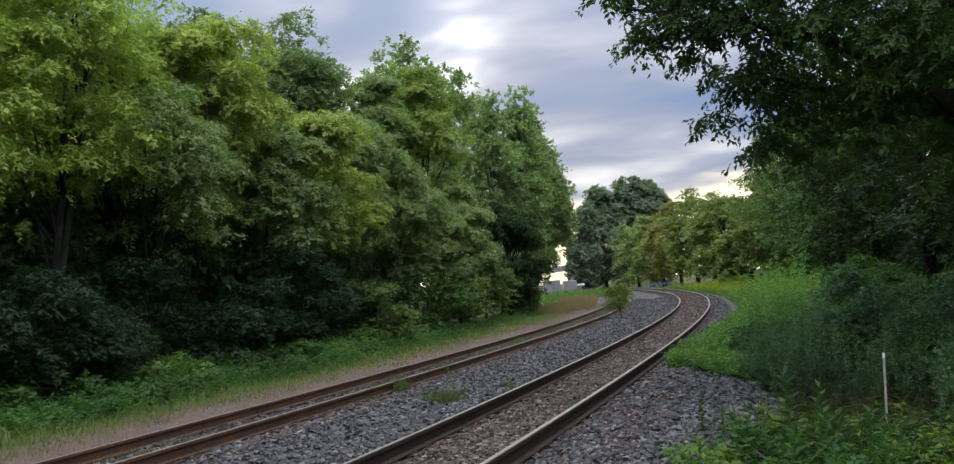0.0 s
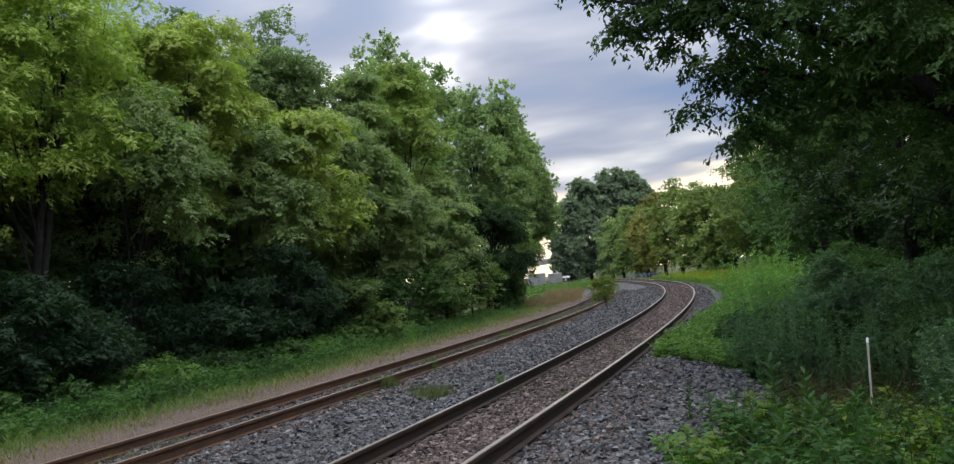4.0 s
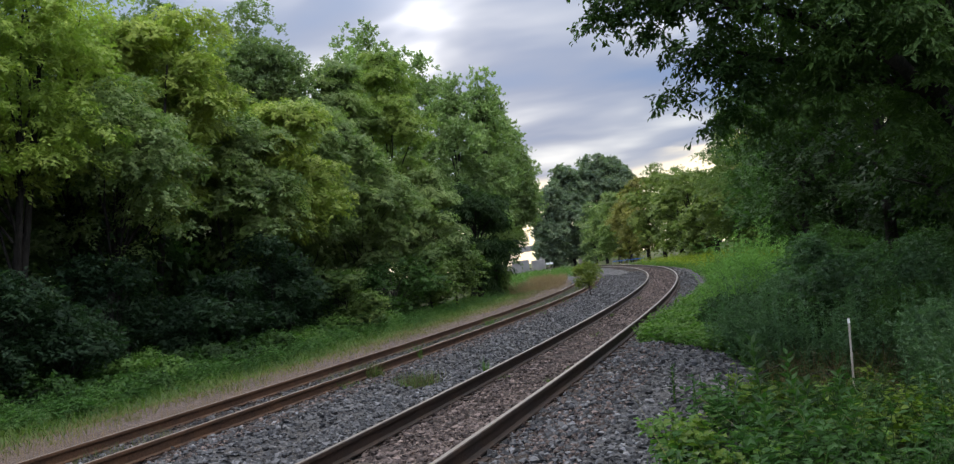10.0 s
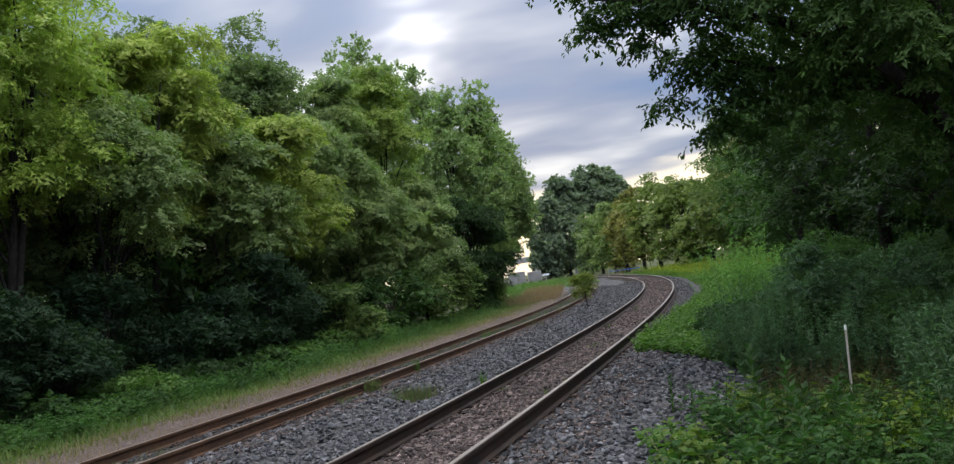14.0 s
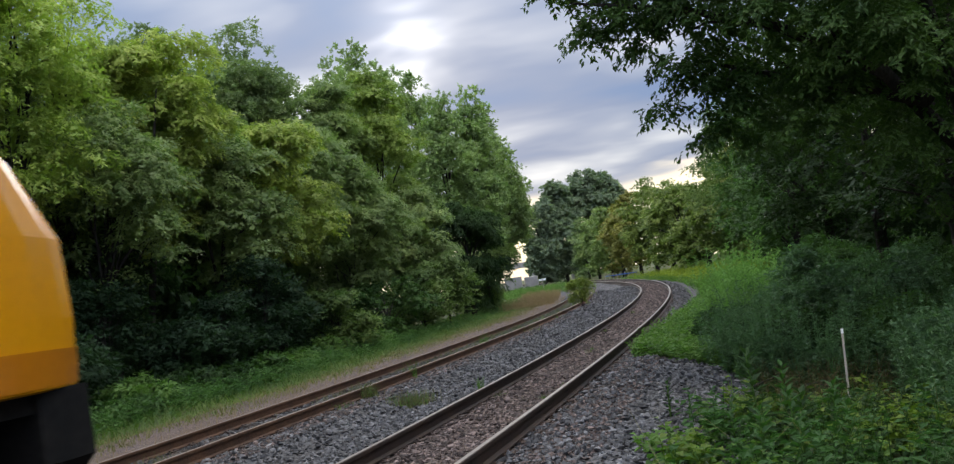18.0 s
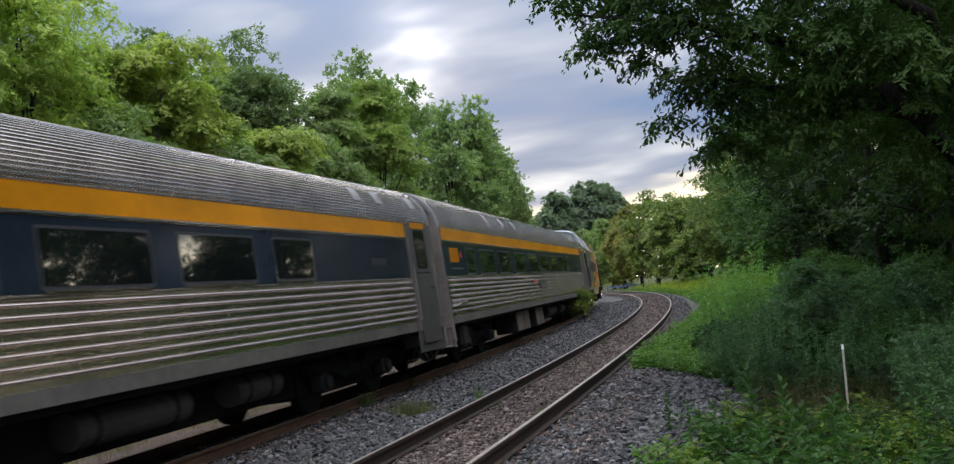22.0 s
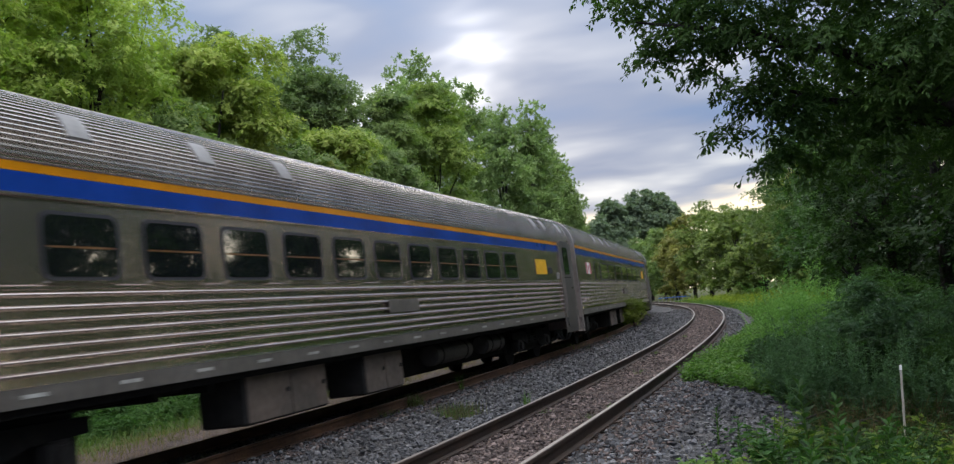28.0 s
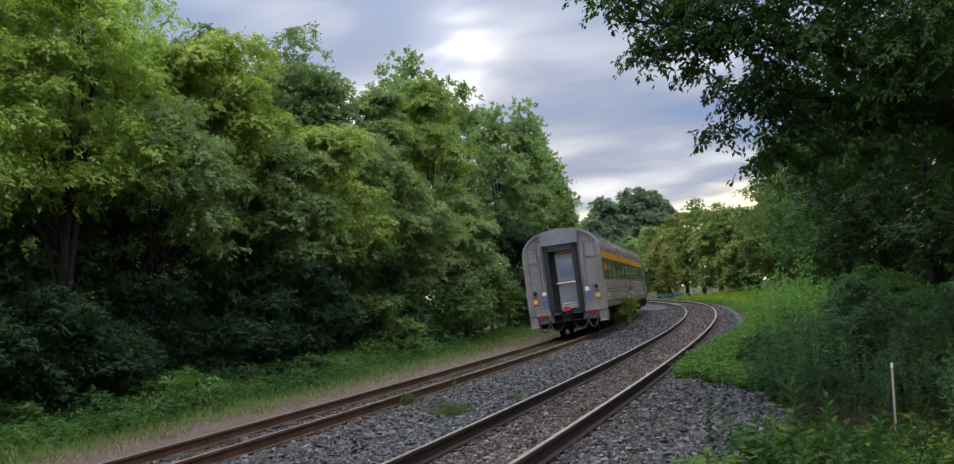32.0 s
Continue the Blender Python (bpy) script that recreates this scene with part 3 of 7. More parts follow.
def make_ties(track, line, z0, first, last, seed):
    r = random.Random(seed)
    kinds = []
    for i in range(5):
        bm = bmesh.new()
        box(bm, (-1.3 - r.uniform(-0.05, 0.05), -0.115, -0.17), (1.3 + r.uniform(-0.05, 0.05), 0.115, 0), 0.012)
        for v in bm.verts:
            v.co += Vector((r.uniform(-0.02, 0.02), r.uniform(-0.012, 0.012), r.uniform(-0.012, 0.004)))
        me = bpy.data.meshes.new("tie")
        bm.to_mesh(me)
        bm.free()
        me.materials.append(MAT["tie"])
        kinds.append(me)
    plate = bpy.data.meshes.new("tie_plate")
    bm = bmesh.new()
    for side in (-0.7525, 0.7525):
        box(bm, (side - 0.17, -0.09, 0.0), (side + 0.17, 0.09, 0.016), 0.004)
        for dx in (-0.085, 0.085):
            for dy in (-0.05, 0.05):
                box(bm, (side + dx - 0.014, dy - 0.014, 0.0), (side + dx + 0.014, dy + 0.014, 0.034), 0.004)
    bm.to_mesh(plate)
    bm.free()
    plate.materials.append(MAT["rail"])
    s = first
    while s < last:
        x, y, h = on_track(line, s)
        ob = new("tie", r.choice(kinds))
        ob.parent = track
        m = Matrix.Translation(canted(line, z0, s, 0, -0.186 + r.uniform(-0.014, 0.010))) @ Matrix.Rotation(-h + r.uniform(-0.015, 0.015), 4, "Z") @ Matrix.Rotation(-CANT, 4, "Y")
        ob.matrix_basis = m
        if s < 45:
            pl = new("tie_plate", plate)
            pl.parent = ob
        s += 0.53 + r.uniform(-0.03, 0.03)


def scattered_stones(name, n, s_range, line, d_range, sizes, mat, label, seed, skip=None, lift=0.4):
    """Loose stones of eight faces each on the bed."""
    r = np.random.RandomState(seed)
    a, b = s_range
    u = r.uniform(0, 1, n)
    s = a + (b - a) * u ** 1.7
    d = r.uniform(d_range[0], d_range[1], n)
    P = np.array([beside(si, di, line) for si, di in zip(s, d)])
    keep = np.ones(n, bool)
    if skip is not None:
        keep = skip(P[:, 0], P[:, 1], s, d, r)
    P = P[keep]
    n = len(P)
    z = ballast_height(P[:, 0], P[:, 1])
    base = np.array([(1, 0, 0), (-1, 0, 0), (0, 1, 0), (0, -1, 0), (0, 0, 0.8), (0, 0, -0.8)], float)
    size = sizes[0] + (sizes[1] - sizes[0]) * r.uniform(0, 1, n) ** 1.6
    V = base[None] * (r.uniform(0.55, 1.25, (n, 6, 1))) + r.normal(0, 0.16, (n, 6, 3))
    ang = r.uniform(0, 6.28, (n, 2))
    c, sn = np.cos(ang[:, 0])[:, None], np.sin(ang[:, 0])[:, None]
    x, y, zz = V[..., 0], V[..., 1], V[..., 2]
    x, y = x * c - y * sn, x * sn + y * c
    c, sn = np.cos(ang[:, 1])[:, None], np.sin(ang[:, 1])[:, None]
    y, zz = y * c - zz * sn, y * sn + zz * c
    V = np.stack([x, y, zz * 0.8], -1) * size[:, None, None] * 0.5
    V += np.stack([P[:, 0], P[:, 1], z + size * lift * r.uniform(0.2, 1, n)], -1)[:, None]
    F = np.array([(0, 2, 4), (2, 1, 4), (1, 3, 4), (3, 0, 4), (2, 0, 5), (1, 2, 5), (3, 1, 5), (0, 3, 5)])
    F = (np.arange(n)[:, None, None] * 6 + F[None]).reshape(-1, 3)
    return tagged(mesh_object(name, V.reshape(-1, 3), F, mat), label, "ballast stones", kind="stuff")


make_ground()
make_beds()
track_main = make_track("track_main", MAIN, 0.0, [MAT["rail"], MAT["rail_top"]], "curved main track, rust-brown rails polished on top")
track_far = make_track("track_siding", FAR, FAR_Z, [MAT["rail_rusty"], MAT["rail_top_dull"]], "rusty second track with grass between its rails")

# ---- plants ----
def unit(a):
    return a / (np.linalg.norm(a, axis=-1, keepdims=True) + 1e-9)


def leaf_quads(P, D, N, L, W):
    """One folded diamond leaf at each point: way D, face N, length L, width W."""
    D = unit(D)
    S = unit(np.cross(D, N))
    N = np.cross(S, D)
    L, W = np.broadcast_to(L, len(P))[:, None], np.broadcast_to(W, len(P))[:, None]
    V = np.stack([P, P + D * L * 0.45 + S * W * 0.5 + N * W * 0.16, P + D * L - N * L * 0.10, P + D * L * 0.45 - S * W * 0.5 + N * W * 0.16], 1)
    return V.reshape(-1, 3), np.arange(len(P) * 4).reshape(-1, 4)


def leaf_tris(P, D, N, L, W):
    """A narrow three-cornered leaf at each point, for trees that stay far off."""
    D = unit(D)
    S = unit(np.cross(D, N))
    L, W = np.broadcast_to(L, len(P))[:, None], np.broadcast_to(W, len(P))[:, None]
    V = np.stack([P + S * W * 0.5, P + D * L, P - S * W * 0.5 + D * L * 0.15], 1)
    return V.reshape(-1, 3), np.arange(len(P) * 3).reshape(-1, 3)


def sprays(r, C, O, k, length, leaf, width, droop=0.5, spread=0.8, shape=leaf_quads):
    """k leaves along a twig from each centre C outward along O."""
    n = len(C)
    u = r.uniform(0.0, 1.0, (n, k, 1))
    O = unit(O + r.normal(0, 0.25, O.shape))
    bend = np.zeros((n, 1, 3))
    bend[..., 2] = -droop * 0.5
    P = C[:, None] + O[:, None] * (u - 0.25) * length + bend * (u ** 2) * length + r.normal(0, 0.13, (n, k, 3)) * length
    D = O[:, None] * 0.5 + r.normal(0, spread, (n, k, 3))
    D[..., 2] -= droop
    N = r.normal(0, 0.33, (n, k, 3)) + O[:, None] * 0.9
    N[..., 2] += 0.3
    size = r.uniform(0.65, 1.2, n * k)
    return shape(P.reshape(-1, 3), D.reshape(-1, 3), N.reshape(-1, 3), leaf * size, width * size)


def clumps_in(r, n, width, depth, low, high, size, top=0.6):
    """Bough centres and radii inside an uneven crown; top below 1 narrows it upwards."""
    out = []
    while len(out) < n:
        d = unit(r.normal(0, 1, 3))
        f = r.uniform(0.35, 1.0) ** 0.5
        z = 0.5 + 0.5 * d[2] * f
        taper = 1.0 - (1 - top) * max(0.0, z - 0.35) / 0.65
        rad = size * r.uniform(0.65, 1.2)
        out.append((d[0] * f * (width / 2 - rad * 0.5) * taper, d[1] * f * (depth / 2 - rad * 0.5) * taper, low + rad * 0.6 + z * (high - low - rad * 1.4), rad))
    out = np.array(out)
    # no bough floats off by itself
    for i in np.argsort(-out[:, 2]):
        gap = np.linalg.norm(out[:, :3] - out[i, :3], axis=1)
        gap[i] = 99
        j = gap.argmin()
        if gap[j] > 1.1 * size:
            out[i, :3] = out[j, :3] + (out[i, :3] - out[j, :3]) * 1.0 * size / gap[j]
    return out


def fronds(r, C, O, k, length, leaf, width, droop=0.5, loose=0.3, shape=leaf_quads):
    """k leaflets in two rows along a drooping twig from each centre C outward along O, facing up and out."""
    n = len(C)
    O = unit(O + r.normal(0, 0.22, O.shape))
    up = np.array((0.0, 0.0, 1.0))
    S = unit(np.cross(O, up + r.normal(0, 0.2, O.shape)))
    u = r.uniform(0.0, 1.0, (n, k, 1))
    way = np.where(np.arange(k) % 2, 1.0, -1.0)[None, :, None]
    P = C[:, None] + O[:, None] * (u - 0.3) * length - up * (u ** 2) * droop * 0.5 * length + r.normal(0, 0.09, (n, k, 3)) * length
    D = O[:, None] * 0.6 + S[:, None] * way * 0.8 + r.normal(0, loose, (n, k, 3))
    D[..., 2] -= droop * (0.3 + 0.6 * u[..., 0])
    N = up * 0.7 + O[:, None] * 0.55 + r.normal(0, loose, (n, k, 3))
    size = r.uniform(0.65, 1.2, n * k)
    return shape(P.reshape(-1, 3), D.reshape(-1, 3), N.reshape(-1, 3), leaf * size, width * size)


def crown_mesh(r, clumps, per, k, length, leaf, width, droop=0.5, up=0.75, spread=0.8, buds=0, shape=leaf_quads, flat=0.72, loose=None):
    """Leaves on boughs. With buds, each bough carries smaller pads on its upper side; flat below 1 makes them spreading, above 1 upright."""
    C, O = [], []
    if buds:
        d = r.normal(0, 1, (len(clumps), buds, 3))
        d[..., 2] += up
        d = unit(d)
        small = clumps[:, None, 3] * r.uniform(0.34, 0.58, (len(clumps), buds))
        at = clumps[:, None, :3] + d * clumps[:, None, 3:] * (0.66, 0.66, 0.66)
        clumps = np.concatenate([at, small[..., None]], -1).reshape(-1, 4)
        per = per / (buds * 0.21)
    for x, y, z, rad in clumps:
        m = max(4, int(per * rad * rad))
        d = r.normal(0, 1, (m, 3))
        if loose is None:
            d[:, 2] += up
        else:
            d[:, 2] = abs(d[:, 2]) * 1.1 - 0.25
        d = unit(d)
        f = r.uniform(0.35, 1.0, (m, 1)) ** 0.35
        C.append(np.array((x, y, z)) + d * f * rad * (1, 1, flat))
        O.append(d * (1, 1, 0.45 if flat < 1 else 1.4) + np.array((0, 0, 0.1 if loose is None or flat > 1 else -0.25 * droop)))
    C, O = np.concatenate(C), np.concatenate(O)
    if loose is None:
        return sprays(r, C, O, k, length, leaf, width, droop, spread, shape)
    return fronds(r, C, O, k, length, leaf, width, droop, loose, shape)


def joined(pieces):
    V, F, n = [], [], 0
    for v, f in pieces:
        V += [tuple(p) for p in v]
        F += [tuple(i + n for i in q) for q in f]
        n += len(v)
    return V, F


# breaks in the trees on the bank, through which the low sky shines: start, heading, rise, width
BREAKS = ((-3.1, 11.2, 2.45, 51.2, 7.6, 0.48), (-2.0, 14.5, 2.4, 43.5, 5.8, 0.24))


def opened(r, V, F, place):
    """Leaves without those in the breaks, but for a few that stay."""
    at = V[F[:, 0]] + np.array(place)
    keep = np.ones(len(F), bool)
    for x, y, z, heading, rise, width in BREAKS:
        w = np.array((math.sin(radians(heading)), math.cos(radians(heading)), math.tan(radians(rise))))
        q = at - (x, y, z)
        k = q @ w / (w @ w)
        off = np.linalg.norm(q - k[:, None] * w, axis=1)
        keep &= (k < 3) | (off > width * (0.75 + 0.02 * k) * (1 + 0.35 * ripple(at[:, 0] + at[:, 2], at[:, 1], 2.5, 61))) | (r.uniform(0, 1, len(F)) < 0.12)
    return V, F[keep]


def tree(name, place, label, height, width, low, mat, seed, n=26, size=1.2, per=26, k=14, length=0.7, leaf=0.19, leaf_w=0.09, trunk=0.16, droop=0.5, top=0.6, depth=None, group="", lean=(0, 0), stems=1, category="tree", buds=7, shape=leaf_tris, flat=0.55, loose=0.3):
    """Tapered trunk, limbs to the boughs, and a crown of single leaves."""
    r = np.random.RandomState(seed)
    x, y, z = place
    root = tagged(new(name), label, category, group)
    root.location = place
    clumps = clumps_in(r, n, width, depth or width, low, height, size, top)
    clumps[:, 0] += lean[0] * clumps[:, 2] / height
    clumps[:, 1] += lean[1] * clumps[:, 2] / height
    wood, limbs = [], []
    for i in range(stems):
        off = np.array((r.normal(0, 0.25), r.normal(0, 0.25))) * (stems > 1)
        pts, rad = [], []
        for u in np.linspace(0, 1, 7):
            h = u * (low + (height - low) * 0.7)
            pts.append((off[0] * (1 + 2.5 * u) + lean[0] * h / height + r.normal(0, 0.08) * u, off[1] * (1 + 2.5 * u) + lean[1] * h / height + r.normal(0, 0.08) * u, h - 0.25 * (u == 0)))
            rad.append(trunk * (1.25 - 1.05 * u))
        wood.append(tube(pts, rad, 8))
        for cx, cy, cz, cr in clumps[i::stems][:: max(1, n // 14)]:
            u = min(0.95, max(0.2, (cz * r.uniform(0.45, 0.75)) / (low + (height - low) * 0.7)))
            a = Vector(pts[0]).lerp(Vector(pts[-1]), u)
            b = Vector((cx, cy, cz))
            mid = a.lerp(b, 0.5) + Vector((r.normal(0, 0.15), r.normal(0, 0.15), 0.25))
            limbs.append(tube([a, mid, b], [trunk * 0.42 * (1.1 - u * 0.6), trunk * 0.25, trunk * 0.08], 5))
    mesh_object("trunk", *joined(wood), MAT["bark"], root, smooth=True)
    if category == "sapling":
        for limb in limbs:
            mesh_object("twig", *limb, MAT["bark"], root, smooth=True)
    else:
        mesh_object("limb_work", *joined(limbs), MAT["bark"], root, smooth=True)
    V, F = crown_mesh(r, clumps, per, k, length, leaf, leaf_w, droop, buds=buds, shape=shape, flat=flat, loose=loose)
    if group == "trees on the bank":
        V, F = opened(r, V, F, place)
    mesh_object("crown", V, F, MAT[mat], root)
    return root


def ground_at(x, y):
    return float(ground_height([x], [y])[0][0]) - 0.03


def rooted(s, d):
    x, y = beside(s, d)
    return x, y, ground_at(x, y)


def left_woods():
    label = "bushy green maple at the edge of the woods"
    # distance along, offset, height, width, foot of the crown, leaves
    front = [(-3, -16.5, 10.5, 6.5, 3.0, "leaf_maple"), (2, -16.5, 10.5, 6.5, 3.0, "leaf_maple"), (7.5, -16.5, 12.0, 6.5, 3.5, "leaf_bright"), (13, -16.5, 13.4, 6.6, 3.8, "leaf_fresh"),
             (17.6, -16.5, 13.2, 6.4, 3.8, "leaf_fresh"), (21.3, -15.8, 13.2, 5.0, 3.6, "leaf_fresh"), (26.2, -17.6, 14.6, 4.2, 4.4, "leaf_fresh"), (28.3, -16.0, 12.4, 5.6, 3.4, "leaf_bright"),
             (25.0, -15.4, 9.4, 5.0, 3.2, "leaf_maple"), (32.0, -15.4, 9.4, 4.8, 3.0, "leaf_maple"), (35.2, -15.0, 10.2, 5.6, 2.8, "leaf_bright"), (40.0, -16.0, 12.0, 5.4, 2.2, "leaf_maple"),
             (43.0, -14.2, 8.8, 4.8, 1.8, "leaf_maple"), (48.0, -16.0, 14.8, 5.4, 1.2, "leaf_maple"), (51.6, -14.2, 15.4, 5.4, 1.0, "leaf_yellow_green"), (50.4, -12.6, 8.6, 4.6, 0.8, "leaf_maple")]
    for i, (s, d, h, w, low, m) in enumerate(front):
        near = s < 27
        tree("maple_tree", rooted(s, d), label, h, w, low, m, 100 + i, n=int(6 + 0.46 * w * (h - low)), size=1.35, per=(76 if near else 100) if s > 16 else 9, k=15, length=0.56, leaf=0.145 if near else 0.17, leaf_w=0.076 if near else 0.092, trunk=0.13, top=0.85, droop=0.75, group="trees beside the siding", stems=1 + i % 2, lean=(1.6, -0.55) if s < 45 else (0, 0), flat=0.5, loose=0.28)
    back = [(1, -19, 13, 7), (9, -19, 12.5, 7), (17, -19.5, 13, 7), (23.5, -18.5, 13.0, 5.5), (35.1, -19.0, 16.0, 4.4), (43.9, -18.5, 17.8, 6.4), (45.0, -18.0, 15.5, 5.0), (40.0, -19.5, 15.0, 5.0), (30, -19.5, 11.0, 6.5)]
    for i, (s, d, h, w) in enumerate(back):
        tree("ash_tree", rooted(s, d), "tall dark-limbed ash rising behind the maples", h, w, 1.0, "leaf_ash", 140 + i, n=64, size=1.35, per=58 if s > 20 else 10, k=12, length=0.5, leaf=0.18, leaf_w=0.11, trunk=0.2, top=0.85, group="trees behind the maples", flat=0.75, loose=0.45)
    for i, (s, d, h, w, low) in enumerate([(60.3, -19.0, 19.6, 5.0, 2.0), (66.0, -19.0, 21.0, 5.0, 3.0), (73.7, -18.5, 22.6, 5.4, 3.0), (80.5, -17.0, 22.0, 5.2, 3.0), (66.5, -12.8, 16.8, 5.4, 3.0), (71.0, -11.5, 17.4, 5.4, 2.6), (75.0, -12.6, 16.4, 5.4, 3.4), (79.0, -12.6, 14.2, 5.2, 3.8), (80.5, -12.4, 10.0, 5.0, 3.8)]):
        tree("poplar_tree", rooted(s, d), "tall grey-green poplar with loose upright boughs", h, w, low, "leaf_poplar", 170 + i, n=56, size=1.05, per=50, k=12, length=0.42, leaf=0.19, leaf_w=0.165, trunk=0.22, top=0.55, droop=0.2, group="poplars", lean=(0, 0) if s < 74 or d < -13 else (1.7, -0.6) if s < 76 else (3.0, -1.0), flat=1.35, loose=0.6)
    tree("sumac_tree", rooted(60.5, -11.4), "dark drooping sumac with long layered leaves", 8.2, 6.0, 0.3, "leaf_dark", 190, n=30, size=1.0, per=50, k=16, length=0.7, leaf=0.34, leaf_w=0.09, droop=1.0, top=0.8, shape=leaf_quads, flat=0.45, loose=0.22)
    tree("sumac_tree", rooted(70.0, -11.5), "dark drooping sumac with long layered leaves", 6.6, 5.8, 0.0, "leaf_mid", 191, n=26, size=0.9, per=50, k=14, length=0.6, leaf=0.32, leaf_w=0.09, droop=1.0, top=0.8, shape=leaf_quads, flat=0.45, loose=0.22)
    for i, (s, d, h, w, m) in enumerate([(52, -11.3, 4.0, 4.4, "leaf_mid"), (46.5, -11.4, 3.8, 4.2, "leaf_mid"), (41.5, -11.8, 3.4, 4.2, "leaf_shade"), (36, -12.0, 3.0, 4.0, "leaf_mid")]):
        tree("thicket_bush", rooted(s, d), "dense leafy bush at the foot of the poplars", h, w, 0.0, m, 300 + i, n=20, size=0.8, per=75, k=12, length=0.5, leaf=0.18, leaf_w=0.095, trunk=0.06, top=0.85, group="bushes under the trees", category="bush")
    r = random.Random(5)
    s = 9.0
    i = 0
    while s < 40:
        h = r.uniform(0.4, 1.1)
        tree("undergrowth_bush", rooted(s, -11.7 + r.uniform(-0.6, 0.5)), "low leafy bush in front of the tree trunks", h, r.uniform(2.0, 3.2), -0.1, r.choice(["leaf_shade", "leaf_shade", "leaf_weed_dark", "leaf_weed"]), 330 + i, n=12, size=0.5, per=140, k=10, length=0.34, leaf=0.14, leaf_w=0.08, trunk=0.03, top=0.9, group="bushes in front of the trunks", category="bush")
        s += r.uniform(1.5, 2.3)
        i += 1
    # low growth under the maples, whose shade is put into its leaf colour
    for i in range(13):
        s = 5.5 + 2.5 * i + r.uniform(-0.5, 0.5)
        tree("understory_shrub", rooted(s, -13.3 + r.uniform(-0.7, 0.7)), "blue-green shrub under the maples, darkened to stand for their shade", r.uniform(2.4, 4.8), r.uniform(2.4, 3.6), 0.1, "leaf_understory_shade", 360 + i, n=18, size=0.8, per=70, k=10, length=0.45, leaf=0.15, leaf_w=0.075, trunk=0.05, top=0.8, group="shrubs under the maples", category="shrub")
    # the dim inside of the woods, its shade put into near-black leaves
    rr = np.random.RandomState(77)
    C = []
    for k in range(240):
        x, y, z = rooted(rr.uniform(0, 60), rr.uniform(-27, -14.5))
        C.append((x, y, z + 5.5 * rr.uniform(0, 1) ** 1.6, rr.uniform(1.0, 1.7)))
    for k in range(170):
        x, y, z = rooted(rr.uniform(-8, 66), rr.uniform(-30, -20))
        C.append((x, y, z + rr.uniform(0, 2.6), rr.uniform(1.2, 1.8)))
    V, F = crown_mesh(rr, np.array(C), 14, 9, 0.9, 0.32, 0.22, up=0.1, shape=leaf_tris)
    tagged(mesh_object("woodland_depth", V, F, MAT["leaf_dark"]), "leaves deep inside the woods, coloured near-black for shade", "woods", kind="stuff")


def far_trees():
    # distance along the main track, offset, height, width, leaves
    rows = [(84, 8.5, 7.9, 7.0, "leaf_olive"), (96, 8.5, 9.0, 7.5, "leaf_olive"), (108, 8.2, 10.0, 8.0, "leaf_olive"), (120, 9.0, 11.2, 8.5, "leaf_olive"), (132, 9.0, 13.0, 9.0, "leaf_olive"), (145, 9.0, 12.0, 8.5, "leaf_ochre"), (158, 8.5, 11.6, 8.0, "leaf_ochre"), (170, 8.5, 12.0, 8.5, "leaf_maple"), (182, 8.0, 11.8, 8.0, "leaf_maple"), (196, 8.0, 12.0, 8.5, "leaf_ash"), (116, 19, 14.5, 9.0, "leaf_ochre"), (128, 19, 16.5, 9.0, "leaf_olive"), (104, 19, 13.5, 9.0, "leaf_ochre")]
    for i, (s, d, h, w, m) in enumerate(rows):
        tree("willow_tree", rooted(s, d), "rounded yellow-green tree beyond the curve", h * 1.12, w, -0.9, m, 210 + i, n=40, size=w * 0.17, per=22, k=12, length=0.9, leaf=0.33, leaf_w=0.22, trunk=0.25, top=0.7, group="trees beyond the curve")
    for i, (dist, az, h, w) in enumerate([(214, 6.4, 21.0, 10), (220, 7.6, 25.0, 13), (226, 9.2, 27.0, 13), (230, 10.6, 26.0, 12)]):
        x, y = dist * math.sin(radians(az)), dist * math.cos(radians(az))
        tree("dark_poplar", (x, y, ground_at(x, y)), "large dark poplar standing far beyond the curve", h, w, -0.9, "leaf_dark_poplar", 230 + i, n=70, size=w * 0.2, per=13, k=12, length=1.0, leaf=0.60, leaf_w=0.45, trunk=0.35, top=0.75, flat=0.9, loose=0.5, group="poplars beyond the curve")


